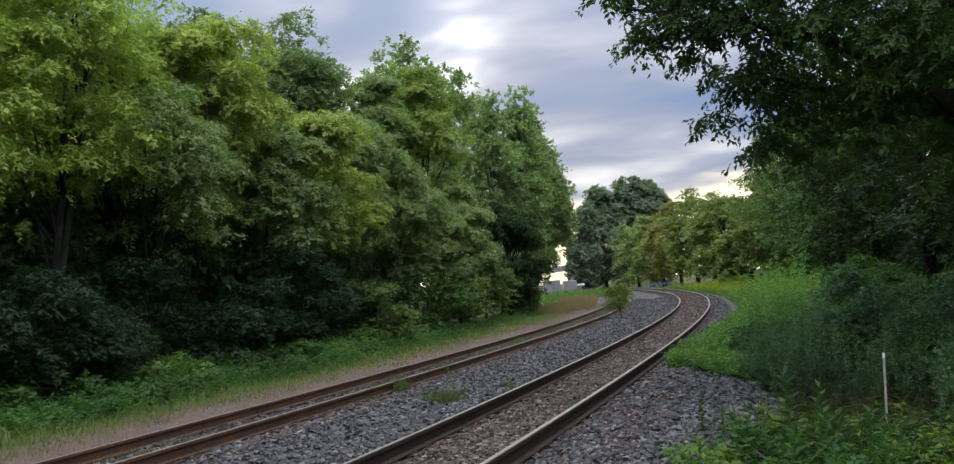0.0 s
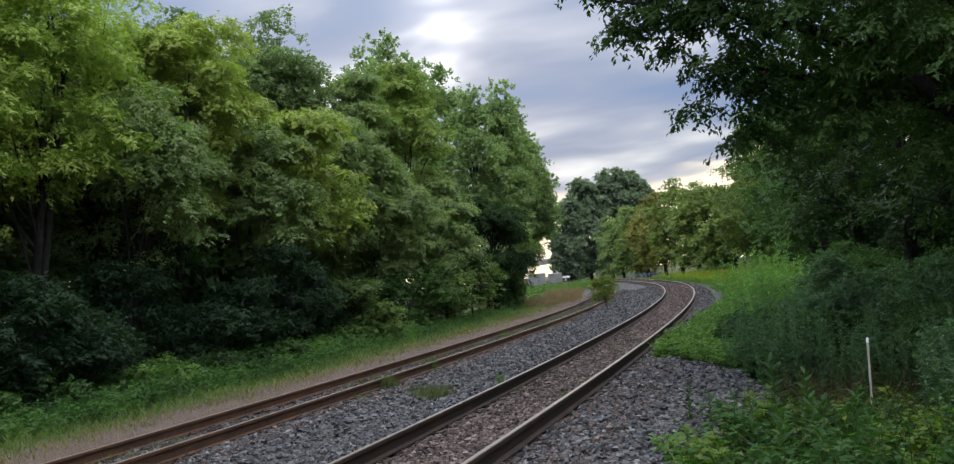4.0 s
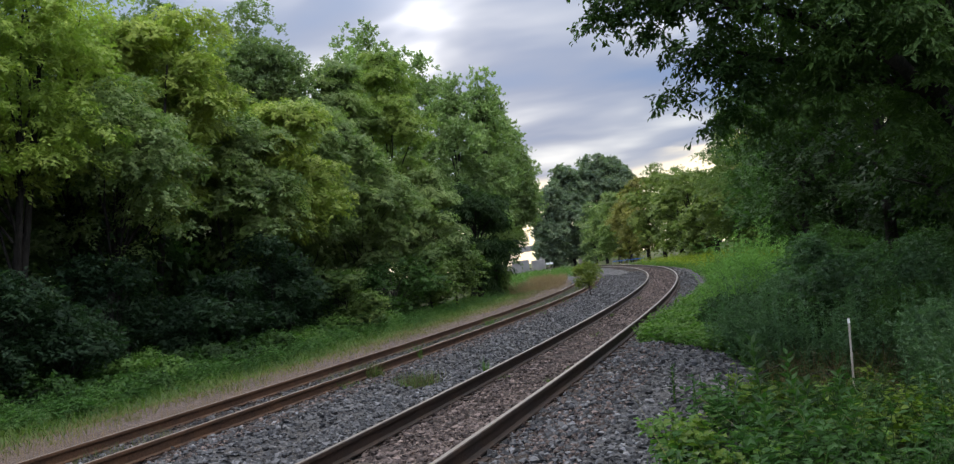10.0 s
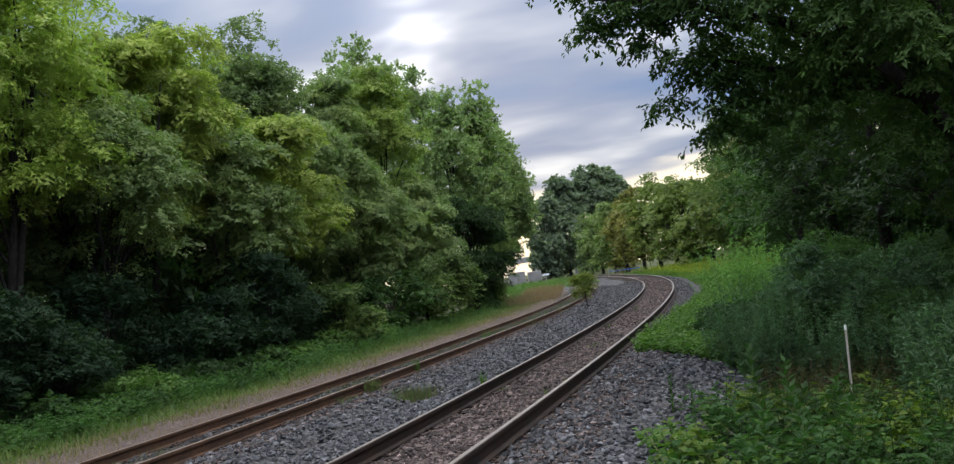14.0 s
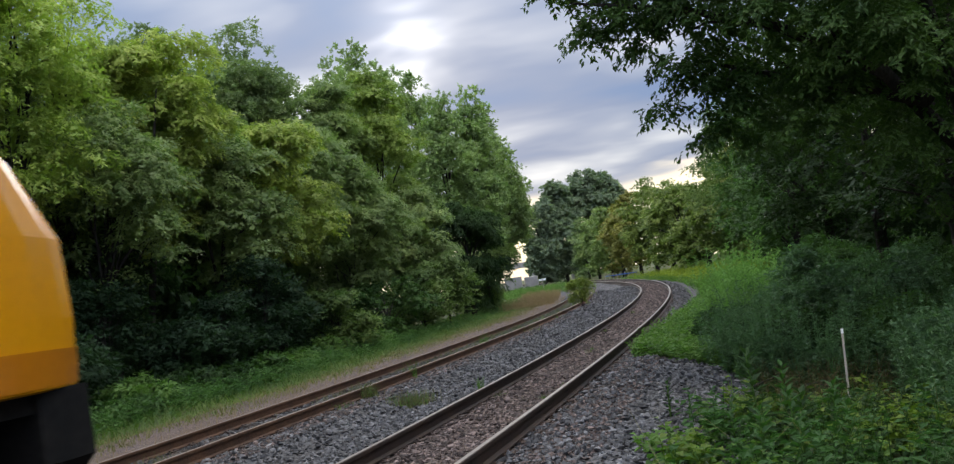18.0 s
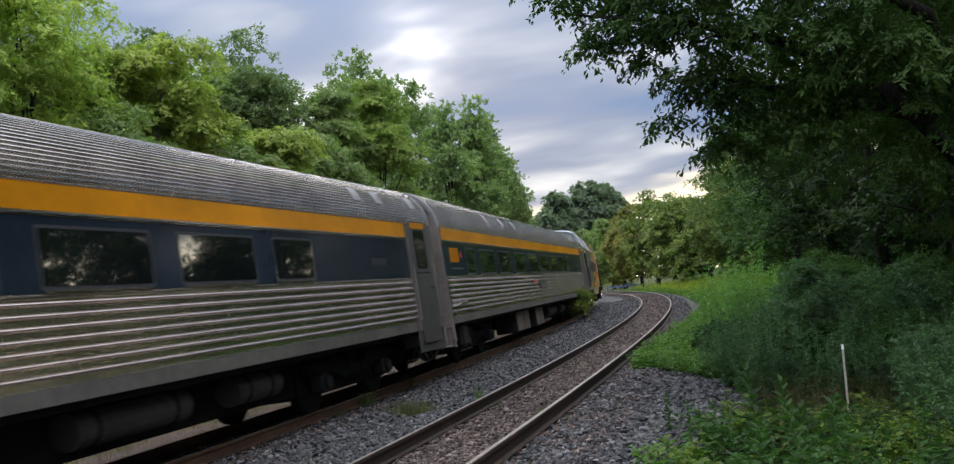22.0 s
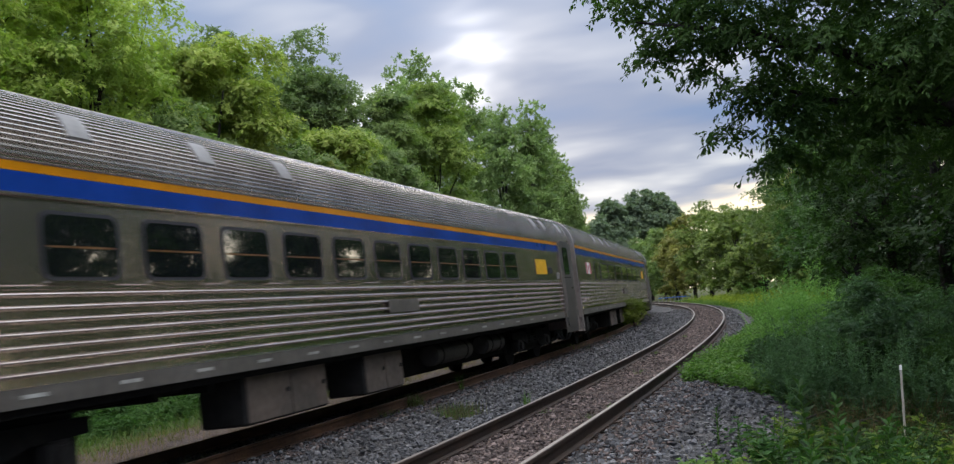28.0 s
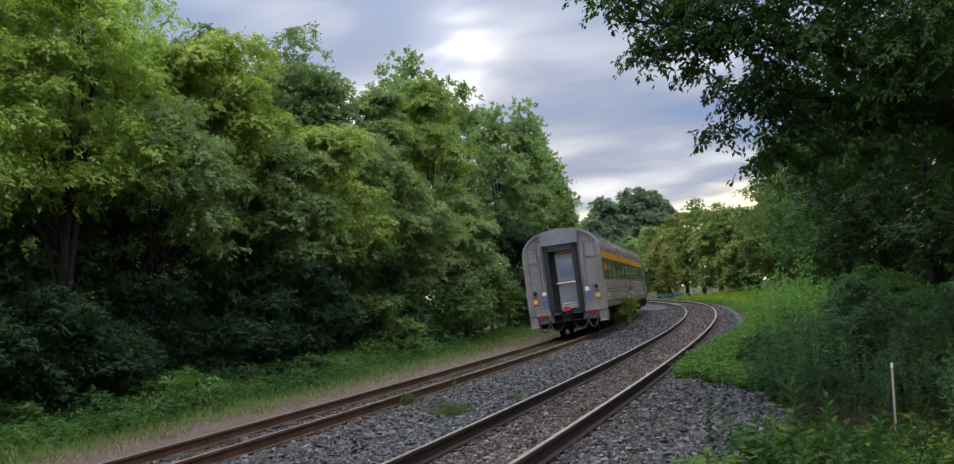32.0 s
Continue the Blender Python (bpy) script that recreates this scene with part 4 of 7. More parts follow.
# limbs that reach over the weeds: bough centres of the big tree on the bank
OVERHANG = [(2.0, 12.85, 5.6), (2.35, 12.8, 5.45), (2.6, 13.2, 5.2), (2.75, 12.7, 5.1), (2.95, 12.6, 4.6), (3.1, 12.1, 4.9), (3.6, 12.0, 5.0), (3.9, 11.4, 4.7), (3.4, 12.1, 4.35), (3.7, 12.1, 4.2), (3.2, 12.4, 4.7), (2.75, 12.9, 4.8), (3.6, 12.5, 3.6), (3.85, 12.4, 3.3), (3.97, 12.2, 3.6), (4.23, 12.3, 3.0), (4.25, 12.3, 3.9), (4.4, 11.2, 4.1), (4.75, 12.1, 3.45), (5.0, 10.9, 3.85), (5.4, 11.9, 3.2), (5.5, 10.7, 3.45), (6.0, 11.6, 2.8), (4.4, 11.2, 4.8), (5.0, 10.9, 4.6), (5.6, 10.6, 4.2), (3.7, 11.4, 5.4), (3.1, 12.6, 5.8), (2.3, 12.7, 6.2), (4.6, 11.4, 5.8), (5.8, 11.2, 5.4), (3.2, 12.4, 5.3), (4.1, 12.0, 4.7), (4.6, 11.8, 4.2), (5.2, 11.4, 4.2), (5.3, 11.5, 3.7), (5.9, 11.2, 3.3), (4.2, 11.8, 5.2), (6.1, 11.0, 4.6), (2.8, 12.6, 5.5)]


def overhanging_tree():
    r = np.random.RandomState(401)
    root = tagged(new("overhanging_maple"), "big dark maple with limbs reaching over the weeds", "tree")
    bx, by = 8.6, 14.2
    bz = ground_at(bx, by)
    root.location = (bx, by, bz)
    o = Vector((bx, by, bz))
    pts = [Vector((0, 0, -0.2)), Vector((-0.1, -0.1, 1.4)), Vector((-0.3, -0.4, 2.6)), Vector((-0.6, -0.6, 4.2)), Vector((-0.7, -0.5, 6.5)), Vector((-0.6, -0.3, 9.0))]
    mesh_object("trunk", *tube(pts, [0.32, 0.26, 0.23, 0.19, 0.13, 0.05], 10), MAT["bark"], root, smooth=True)
    for k, ends in enumerate([((5.57, 10.9, 3.35), (4.71, 11.6, 4.2), (3.6, 12.0, 4.7), (2.3, 12.8, 5.2)), ((6.3, 11.4, 3.0), (5.4, 11.8, 3.4), (4.5, 12.2, 3.8), (4.0, 12.3, 4.0)), ((6.2, 10.9, 4.2), (5.2, 10.9, 4.8), (4.2, 11.3, 5.3), (3.2, 12.4, 5.9))]):
        way = [pts[2 + k % 2]] + [Vector(e) - o for e in ends]
        mesh_object("limb", *tube(way, [0.12, 0.085, 0.065, 0.045, 0.015], 8), MAT["bark"], root, smooth=True)
        for j in range(4):
            a = way[1 + j % 3].lerp(way[2 + j % 3], 0.4)
            b = a + Vector((r.uniform(-0.9, 0.1), r.uniform(-0.5, 0.5), r.uniform(-0.3, 0.8)))
            mesh_object("twig", *tube([a, a.lerp(b, 0.5) + Vector((0, 0, 0.08)), b], [0.03, 0.02, 0.006], 5), MAT["bark"], root, smooth=True)
    clumps = [(x - bx, y - by, z - bz, 0.44 + 0.07 * (x - 2.0)) for x, y, z in OVERHANG]
    for _ in range(28):
        a, q = r.uniform(0, 6.28), r.uniform(0.5, 3.6)
        clumps.append((math.cos(a) * q + 0.2, math.sin(a) * q, r.uniform(2.6, 10.0), r.uniform(0.8, 1.2)))
    for _ in range(22):
        clumps.append((r.uniform(4.2, 7.6) - bx, r.uniform(10.6, 13.4) - by, r.uniform(3.2, 7.0) - bz, r.uniform(0.5, 0.75)))
    for _ in range(26):
        a, q = radians(r.uniform(20, 31)), r.uniform(13.5, 17.0)
        clumps.append((q * math.sin(a) - bx, q * math.cos(a) - by, r.uniform(2.8, 8.6) - bz, r.uniform(0.65, 0.95)))
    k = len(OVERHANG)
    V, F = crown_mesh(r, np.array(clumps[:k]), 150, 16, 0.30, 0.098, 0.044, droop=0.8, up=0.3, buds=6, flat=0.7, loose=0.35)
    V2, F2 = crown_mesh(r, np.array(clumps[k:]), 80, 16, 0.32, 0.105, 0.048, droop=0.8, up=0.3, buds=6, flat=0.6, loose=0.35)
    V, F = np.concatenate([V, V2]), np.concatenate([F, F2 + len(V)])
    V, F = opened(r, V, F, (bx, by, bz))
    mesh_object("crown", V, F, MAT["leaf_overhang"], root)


def right_woods():
    overhanging_tree()
    label = "dense green tree on the bank above the weeds"
    # nearer trees take leaf_dark or leaf_shade: their shade is in the leaf colour
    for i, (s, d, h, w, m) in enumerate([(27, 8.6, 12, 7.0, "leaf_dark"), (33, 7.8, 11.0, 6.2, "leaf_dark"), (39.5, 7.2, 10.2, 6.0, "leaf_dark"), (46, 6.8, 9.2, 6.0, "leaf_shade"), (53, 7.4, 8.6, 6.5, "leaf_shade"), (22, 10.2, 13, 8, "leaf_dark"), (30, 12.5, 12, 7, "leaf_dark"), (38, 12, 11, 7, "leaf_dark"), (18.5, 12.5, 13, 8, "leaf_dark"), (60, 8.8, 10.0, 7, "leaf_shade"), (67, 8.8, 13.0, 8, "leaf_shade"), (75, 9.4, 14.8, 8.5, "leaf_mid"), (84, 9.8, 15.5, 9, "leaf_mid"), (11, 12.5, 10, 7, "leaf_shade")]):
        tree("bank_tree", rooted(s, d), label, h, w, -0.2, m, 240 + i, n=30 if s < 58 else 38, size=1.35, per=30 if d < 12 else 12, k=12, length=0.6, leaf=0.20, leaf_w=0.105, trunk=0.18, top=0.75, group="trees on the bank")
    # thicket beneath the bank trees; near-black leaves stand in for their shade
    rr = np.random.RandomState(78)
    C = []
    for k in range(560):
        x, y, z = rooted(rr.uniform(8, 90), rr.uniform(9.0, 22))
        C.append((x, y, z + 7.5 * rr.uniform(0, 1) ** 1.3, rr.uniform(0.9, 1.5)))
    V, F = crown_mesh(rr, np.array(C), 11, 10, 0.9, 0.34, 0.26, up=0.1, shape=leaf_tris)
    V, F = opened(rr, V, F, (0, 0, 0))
    tagged(mesh_object("bank_thicket", V, F, MAT["leaf_dark"]), "thicket under the trees on the bank, its shade put into the colour", "woods", kind="stuff")
    # unseen trees round the viewpoint, added to shade the bank and darken reflections
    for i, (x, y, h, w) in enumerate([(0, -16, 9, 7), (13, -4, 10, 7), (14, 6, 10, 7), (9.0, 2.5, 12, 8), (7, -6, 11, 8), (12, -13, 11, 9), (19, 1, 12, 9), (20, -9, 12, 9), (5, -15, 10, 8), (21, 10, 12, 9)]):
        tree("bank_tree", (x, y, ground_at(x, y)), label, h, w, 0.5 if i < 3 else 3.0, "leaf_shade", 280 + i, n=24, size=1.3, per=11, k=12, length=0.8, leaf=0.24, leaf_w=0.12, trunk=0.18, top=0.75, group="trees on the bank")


left_woods()
far_trees()
right_woods()

# ---- grass, weeds and small growth ----
def blades(r, P, height, width, lean=0.35):
    """A bent blade of grass at each point: one tapered quad."""
    n = len(P)
    h = height * r.uniform(0.5, 1.15, n)[:, None]
    a = r.uniform(0, 6.28, n)
    d = np.stack([np.cos(a), np.sin(a), np.zeros(n)], 1)
    side = np.stack([-np.sin(a), np.cos(a), np.zeros(n)], 1) * (width * r.uniform(0.6, 1.2, n))[:, None]
    up = np.array((0, 0, 1.0))
    l = lean * r.uniform(0.3, 1.4, n)[:, None]
    tip = P + up * h + d * h * l
    V = np.stack([P - side, P + side, tip + side * 0.2, tip - side * 0.2], 1)
    return V.reshape(-1, 3), np.arange(n * 4).reshape(-1, 4)


def on_ground(s, d, line=MAIN):
    P = np.array([beside(a, b, line) for a, b in zip(s, d)])
    z, dm, df, _ = ground_height(P[:, 0], P[:, 1])
    bed = (dm > -7.4) & (dm < 3.4)
    z = np.where(bed, np.maximum(z, ballast_height(P[:, 0], P[:, 1])), z)
    return np.column_stack([P, z - 0.03])


def stalks(r, P, height, leaves, leaf, width, spread=0.35, lean=0.15, low=0.1, rise=0.0):
    """Upright weeds: leaves ranged up a thin stem at each point."""
    n = len(P)
    h = height * r.uniform(0.55, 1.1, n)
    tilt = r.normal(0, lean, (n, 2))
    u = r.uniform(low, 1.0, (n, leaves))
    top = np.column_stack([tilt * h[:, None], h])
    Q = P[:, None] + top[:, None] * u[..., None]
    a = r.uniform(0, 6.28, (n, leaves))
    D = np.stack([np.cos(a), np.sin(a), r.uniform(-0.25, 0.7, (n, leaves)) + rise], -1)
    N = np.zeros_like(D)
    N[..., 2] = 1.0
    N += r.normal(0, 0.3, N.shape)
    size = (1.15 - 0.55 * u) * r.uniform(0.7, 1.2, (n, leaves))
    V, F = leaf_quads(Q.reshape(-1, 3), D.reshape(-1, 3), N.reshape(-1, 3), (leaf * size).ravel(), (width * size).ravel())
    side = r.normal(0, 1, (n, 3))
    side[:, 2] = 0
    side = unit(side) * 0.006
    SV = np.stack([P - side, P + side, P + top + side * 0.4, P + top - side * 0.4], 1).reshape(-1, 3)
    SF = np.arange(n * 4).reshape(-1, 4) + len(V)
    return np.concatenate([V, SV]), np.concatenate([F, SF])


def stuff(name, VF, mat, label, category):
    return tagged(mesh_object(name, *VF, MAT[mat]), label, category, kind="stuff")


def on_verge(s, d):
    """Roots beside the siding, on top of the path where it lies."""
    P = on_ground(s, d, FAR)
    P[:, 2] = np.where(d > -3.5, np.maximum(P[:, 2], -0.42), P[:, 2])
    return P


def verge():
    r = np.random.RandomState(21)
    n = 44000
    s = 7 + 85 * r.uniform(0, 1, n) ** 1.35
    d = -2.95 - 5.6 * r.uniform(0, 1, n) ** 0.8 + 0.4 * ripple(s, s * 0, 0.9, 6)
    stuff("verge_grass", blades(r, on_verge(s, d), 0.09 + 0.055 * np.clip(-d - 2.9, 0, 5)[:, None], 0.013, 1.1), "grass", "green grass and clover along the gravel path", "grass")
    n = 19000
    s = 7 + 85 * r.uniform(0, 1, n) ** 1.3
    d = -2.45 - 1.7 * r.uniform(0, 1, n) ** 0.9 + 0.4 * ripple(s, s * 0, 0.9, 6)
    stuff("dry_grass", blades(r, on_verge(s, d), 0.13, 0.008, 0.9), "grass_dry", "straw-coloured dry grass edging the path", "grass")
    n = 6000
    s = 7 + 80 * r.uniform(0, 1, n) ** 1.2
    d = -4.9 - 3.6 * r.uniform(0, 1, n) ** 0.8
    stuff("verge_weeds", stalks(r, on_ground(s, d, FAR), 0.38, 8, 0.12, 0.06, lean=0.3), "leaf_verge", "leafy green weeds on the verge", "weeds")
    n = 3000
    s = 9 + 40 * r.uniform(0, 1, n) ** 1.3
    d = -5.2 - 2.6 * r.uniform(0, 1, n) ** 0.8 + 0.4 * ripple(s, s * 0, 1.1, 9)
    stuff("verge_herbs", stalks(r, on_ground(s, d, FAR), 0.55, 9, 0.17, 0.085), "leaf_verge", "broad-leaved herbs in front of the woods", "weeds")
    # thin growth on the path and between the rails of the siding
    n = 9000
    s = 4 + 66 * r.uniform(0, 1, n) ** 1.2
    d = r.uniform(-0.62, 0.62, n)
    keep = ripple(s, s * 0 + 3, 0.8, 12) + 0.4 * ripple(s, d, 3.0, 13) + (s - 16) * 0.025 > -0.1
    P = np.array([beside(a, b, FAR) for a, b in zip(s[keep], d[keep])])
    P = np.column_stack([P, ballast_height(P[:, 0], P[:, 1]) - 0.01])
    stuff("siding_grass", blades(r, P, 0.15, 0.007, 0.6), "grass_tuft", "grass growing between the rails of the siding", "grass")
    n = 2600
    s = 6 + 70 * r.uniform(0, 1, n)
    d = -1.35 - 1.1 * r.uniform(0, 1, n) ** 2
    P = np.array([beside(a, b, FAR) for a, b in zip(s, d)])
    P = np.column_stack([P, np.full(n, -0.42)])
    stuff("path_wisps", blades(r, P, 0.22, 0.004, 0.25), "brush_dry", "thin dry stalks along the rail", "grass")
    # russet brush where the path leaves the track
    n = 1900
    s, d = r.uniform(62, 98, n), r.uniform(-5.2, -1.8, n)
    keep = ripple(s, d, 0.35, 31) > -0.25
    P = on_ground(s[keep], d[keep], FAR)
    stuff("russet_brush", stalks(r, P, 0.75, 14, 0.14, 0.022, lean=0.25, rise=0.5), "brush_dry", "russet dry brush beside the siding", "brush")


def tuft(name, x, y, label, height, spread, n, mat, seed, dry=0.0):
    r = np.random.RandomState(seed)
    z = float(ballast_height([x], [y])[0]) - 0.01
    root = tagged(new(name), label, "weed", "weeds in the ballast")
    root.location = (x, y, z)
    P = np.column_stack([r.normal(0, spread, (n, 2)), np.zeros(n)])
    tagged(mesh_object("grass", *blades(r, P, height, 0.006, 0.45), MAT[mat], root), kind="stuff")
    tagged(mesh_object("foliage", *stalks(r, P[: n // 7], height * 0.9, 8, 0.05, 0.018), MAT["leaf_weed"], root), kind="stuff")
    if dry:
        tagged(mesh_object("dry_grass", *blades(r, P[: n // 3] * 1.2, height * 1.15, 0.004, 0.25), MAT["grass_dry"], root), kind="stuff")


def ballast_weeds():
    tuft("grass_tuft", -0.78, 15.9, "dry grey-green grass tuft in the ballast", 0.24, 0.20, 320, "grass_tuft", 51, 1)
    tuft("grass_tuft", -1.62, 17.3, "small green grass tuft in the ballast", 0.26, 0.10, 150, "grass_tuft", 52, 1)
    tuft("grass_tuft", -2.1, 16.2, "low green tuft beside the siding", 0.14, 0.12, 80, "grass_tuft", 53)
    tuft("leafy_weed", 1.02, 27.2, "yellow-green weed beside the siding rail", 0.42, 0.10, 70, "leaf_weed", 54)
    tuft("leafy_weed", -0.9, 20.0, "slender weed beside the siding rail", 0.38, 0.06, 40, "leaf_weed", 55)
    tuft("leafy_weed", 0.4, 15.6, "thin pale weed beside the main rail", 0.26, 0.04, 26, "leaf_weed", 56)
    tuft("leafy_weed", 2.4, 31.5, "low weeds beside the siding", 0.3, 0.3, 120, "grass_tuft", 57)
    tuft("leafy_weed", 4.0, 37.5, "low weeds beside the siding", 0.35, 0.3, 120, "grass_tuft", 58)
    r = random.Random(8)
    for i in range(6):
        s, d = r.uniform(9, 34), r.uniform(-0.6, 0.6)
        x, y = beside(s, d)
        tuft("track_weed", x, y, "tiny weed between the main rails", r.uniform(0.08, 0.18), 0.06, 30, "grass_tuft", 60 + i)
    x, y = 6.0, 41.2
    tree("sapling", (x, y, float(ballast_height([x], [y])[0])), "spindly yellow-green sapling between the tracks", 1.75, 1.35, 0.1, "leaf_sapling", 71, n=16, size=0.24, per=34, k=7, length=0.28, leaf=0.11, leaf_w=0.038, trunk=0.014, top=0.7, category="sapling", shape=leaf_quads)


def bank_plants():
    r = np.random.RandomState(33)

    def field(n, s0, s1, d0, d1, power=1.0):
        s = s0 + (s1 - s0) * r.uniform(0, 1, n) ** power
        d = r.uniform(d0, d1, n)
        return s, d
    # ground cover that creeps to the rail, with an open patch of ballast before it
    def creeping(s, d):
        return (d > 1.05 + 0.05 * np.clip(s - 21, 0, 30) + 0.2 * ripple(s, s * 0, 1.1, 41)) & (s > 17.9 - 0.9 * (d - 0.9) + 0.35 * ripple(d, d * 0, 2.3, 49))

    def fringe(s):
        return np.interp(s, (6.5, 9.0, 10.0, 11.8, 12.5, 15.0, 18.0), (2.6, 2.4, 2.5, 2.65, 3.05, 3.15, 3.3))
    s, d = field(9000, 14.5, 46, 0.9, 5.2, 1.5)
    keep = creeping(s, d)
    stuff("creeping_cover", stalks(r, on_ground(s[keep], d[keep]), 0.29, 7, 0.125, 0.088, lean=0.4), "leaf_weed", "low creeping green plants beside the main track", "ground cover")
    s, d = field(7000, 6.0, 18.5, 1.5, 8.5)
    keep = d > fringe(s) + 0.25 * ripple(s, s * 0, 1.9, 42)
    s, d = s[keep], d[keep]
    tall = np.clip(0.26 + 0.30 * ripple(s, d, 1.6, 44) + 0.2 * ripple(s, d, 4.0, 45), 0.08, 0.7) * np.clip(0.35 + 0.5 * (d - fringe(s)), 0.35, 1.0)
    stuff("low_plants", stalks(r, on_ground(s, d), tall, 8, 0.085, 0.048, lean=0.4, rise=-0.2), "leaf_weed_dark", "low mixed plants on the bank", "ground cover")
    s, d = field(1300, 7.5, 13.5, 1.8, 5.0)
    keep = (d > fringe(s) - 0.1 + 0.3 * ripple(s, s * 0, 2.7, 43)) & (ripple(s, d, 1.5, 46) > 0.0)
    stuff("lime_leaves", stalks(r, on_ground(s[keep], d[keep]), 0.30, 5, 0.125, 0.105, lean=0.3, rise=-0.1), "leaf_lime", "lime-green rounded leaves low on the bank", "ground cover")
    s, d = field(700, 7.0, 12.6, 1.8, 4.2)
    keep = (d > fringe(s) - 0.15 + 0.35 * ripple(s, s * 0, 3.1, 50)) & (ripple(s, d, 1.9, 52) < 0.25)
    stuff("vine_leaves", stalks(r, on_ground(s[keep], d[keep]), 0.22, 5, 0.13, 0.11, lean=0.3, rise=-0.2), "leaf_weed", "rounded green vine leaves spilling onto the stones", "ground cover")
    s, d = field(380, 12.0, 16.0, 3.2, 5.2)
    stuff("withered_weeds", stalks(r, on_ground(s, d), 0.42, 10, 0.06, 0.018, lean=0.35), "brush_withered", "thin withered brown weeds among the green", "weeds")
    s, d = field(90, 7.0, 15.0, 2.6, 7.5)
    stuff("dead_stems", blades(r, on_ground(s, d), 0.6, 0.005, 1.2), "grass_dry", "bleached bent stems among the bank plants", "weeds")
    s, d = field(420, 6.5, 12.0, 2.5, 5.2)
    keep = ripple(s, d, 1.9, 48) > -0.1
    stuff("broad_leaves", stalks(r, on_ground(s[keep], d[keep]), 0.5, 9, 0.14, 0.07, lean=0.2), "leaf_broad", "broad green leaves crowding the edge of the bank", "ground cover")
    # bushy blue-green weeds round the stake
    for x, y, q, h, n, m in [(5.2, 9.9, 0.5, 1.15, 90, "leaf_blue"), (5.75, 10.8, 0.6, 1.35, 110, "leaf_blue"), (6.3, 11.9, 0.7, 1.5, 110, "leaf_weed_dark"), (5.3, 12.4, 0.7, 1.2, 110, "leaf_blue"), (4.6, 13.3, 0.6, 1.35, 110, "leaf_blue"), (4.6, 14.8, 0.7, 1.5, 120, "leaf_blue"), (4.9, 9.0, 0.4, 0.7, 60, "leaf_blue"), (6.1, 13.6, 0.8, 1.5, 120, "leaf_weed_dark"), (5.0, 15.4, 0.9, 1.6, 140, "leaf_blue")]:
        a, w = r.uniform(0, 6.28, n), np.sqrt(r.uniform(0, 1, n))
        P = np.column_stack([x + q * w * np.cos(a), y + q * w * np.sin(a)])
        P = np.column_stack([P, ground_height(P[:, 0], P[:, 1])[0] - 0.03])
        V, F = stalks(r, P, h * (1.05 - 0.4 * w), 24, 0.11, 0.036, lean=0.16, low=0.15, rise=0.3)
        tagged(mesh_object("bushy_weeds", V, F, MAT[m]), "clump of small-leaved blue-green weeds" if m == "leaf_blue" else "clump of dim small-leaved weeds", "weeds", "bushy weeds by the stake", "stuff")
    # growth round the place where one stands
    s, d = field(5200, -7.0, 7.5, 2.9, 9.5)
    stuff("bank_grass", blades(r, on_ground(s, d), 0.16, 0.014, 0.9), "grass", "short grass on the bank beside the track", "grass")
    s, d = field(900, -7.0, 6.5, 3.4, 9.5)
    stuff("bank_weeds", stalks(r, on_ground(s, d), 0.3, 7, 0.11, 0.05, lean=0.3), "leaf_weed", "low weeds on the bank beside the track", "weeds")
    # tall feathery weeds
    for k, (cs, cd, rs, rd, h, n, m) in enumerate([(20.6, 3.2, 1.0, 0.6, 2.0, 240, "leaf_tall"), (22.4, 2.9, 1.1, 0.6, 2.2, 260, "leaf_tall"), (23.6, 3.4, 1.2, 0.7, 2.3, 240, "leaf_tall"), (25.8, 3.2, 1.6, 0.7, 1.7, 220, "leaf_tall"), (31, 4.8, 3.0, 1.0, 1.5, 240, "leaf_tall")]):
        a, q = r.uniform(0, 6.28, n), np.sqrt(r.uniform(0, 1, n))
        s, d = cs + rs * q * np.cos(a), cd + rd * q * np.sin(a)
        V, F = stalks(r, on_ground(s[::2], d[::2]), h * (1.1 - 0.45 * q[::2]), 34, 0.20, 0.046, lean=0.15, low=0.12, rise=0.45)
        tagged(mesh_object("tall_weeds", V, F, MAT[m]), "clump of tall feathery green weeds", "weeds", "weed clumps on the bank", "stuff")
    # leafy bushes behind and below the tall weeds
    bushes = [(19.3, 4.2, 1.75, 1.6, "leaf_blue"), (17.9, 4.5, 1.5, 1.5, "leaf_blue"), (20.9, 4.8, 1.9, 1.9, "leaf_shade"), (18.9, 5.7, 1.8, 1.9, "leaf_blue"), (23.4, 5.0, 1.9, 2.2, "leaf_shade"), (16.5, 5.4, 1.4, 1.5, "leaf_blue"), (15.1, 5.2, 1.05, 1.3, "leaf_shade"), (14.6, 6.4, 1.25, 1.5, "leaf_blue"), (17.0, 6.8, 1.5, 1.8, "leaf_shade"), (13.2, 6.9, 1.2, 1.5, "leaf_blue"), (13.4, 5.4, 0.85, 1.1, "leaf_blue"), (26.5, 5.6, 1.7, 2.4, "leaf_shade"), (20.5, 6.6, 1.7, 2.2, "leaf_shade"), (29.5, 5.2, 1.5, 2.2, "leaf_shade"), (12.2, 7.6, 1.1, 1.4, "leaf_blue")]
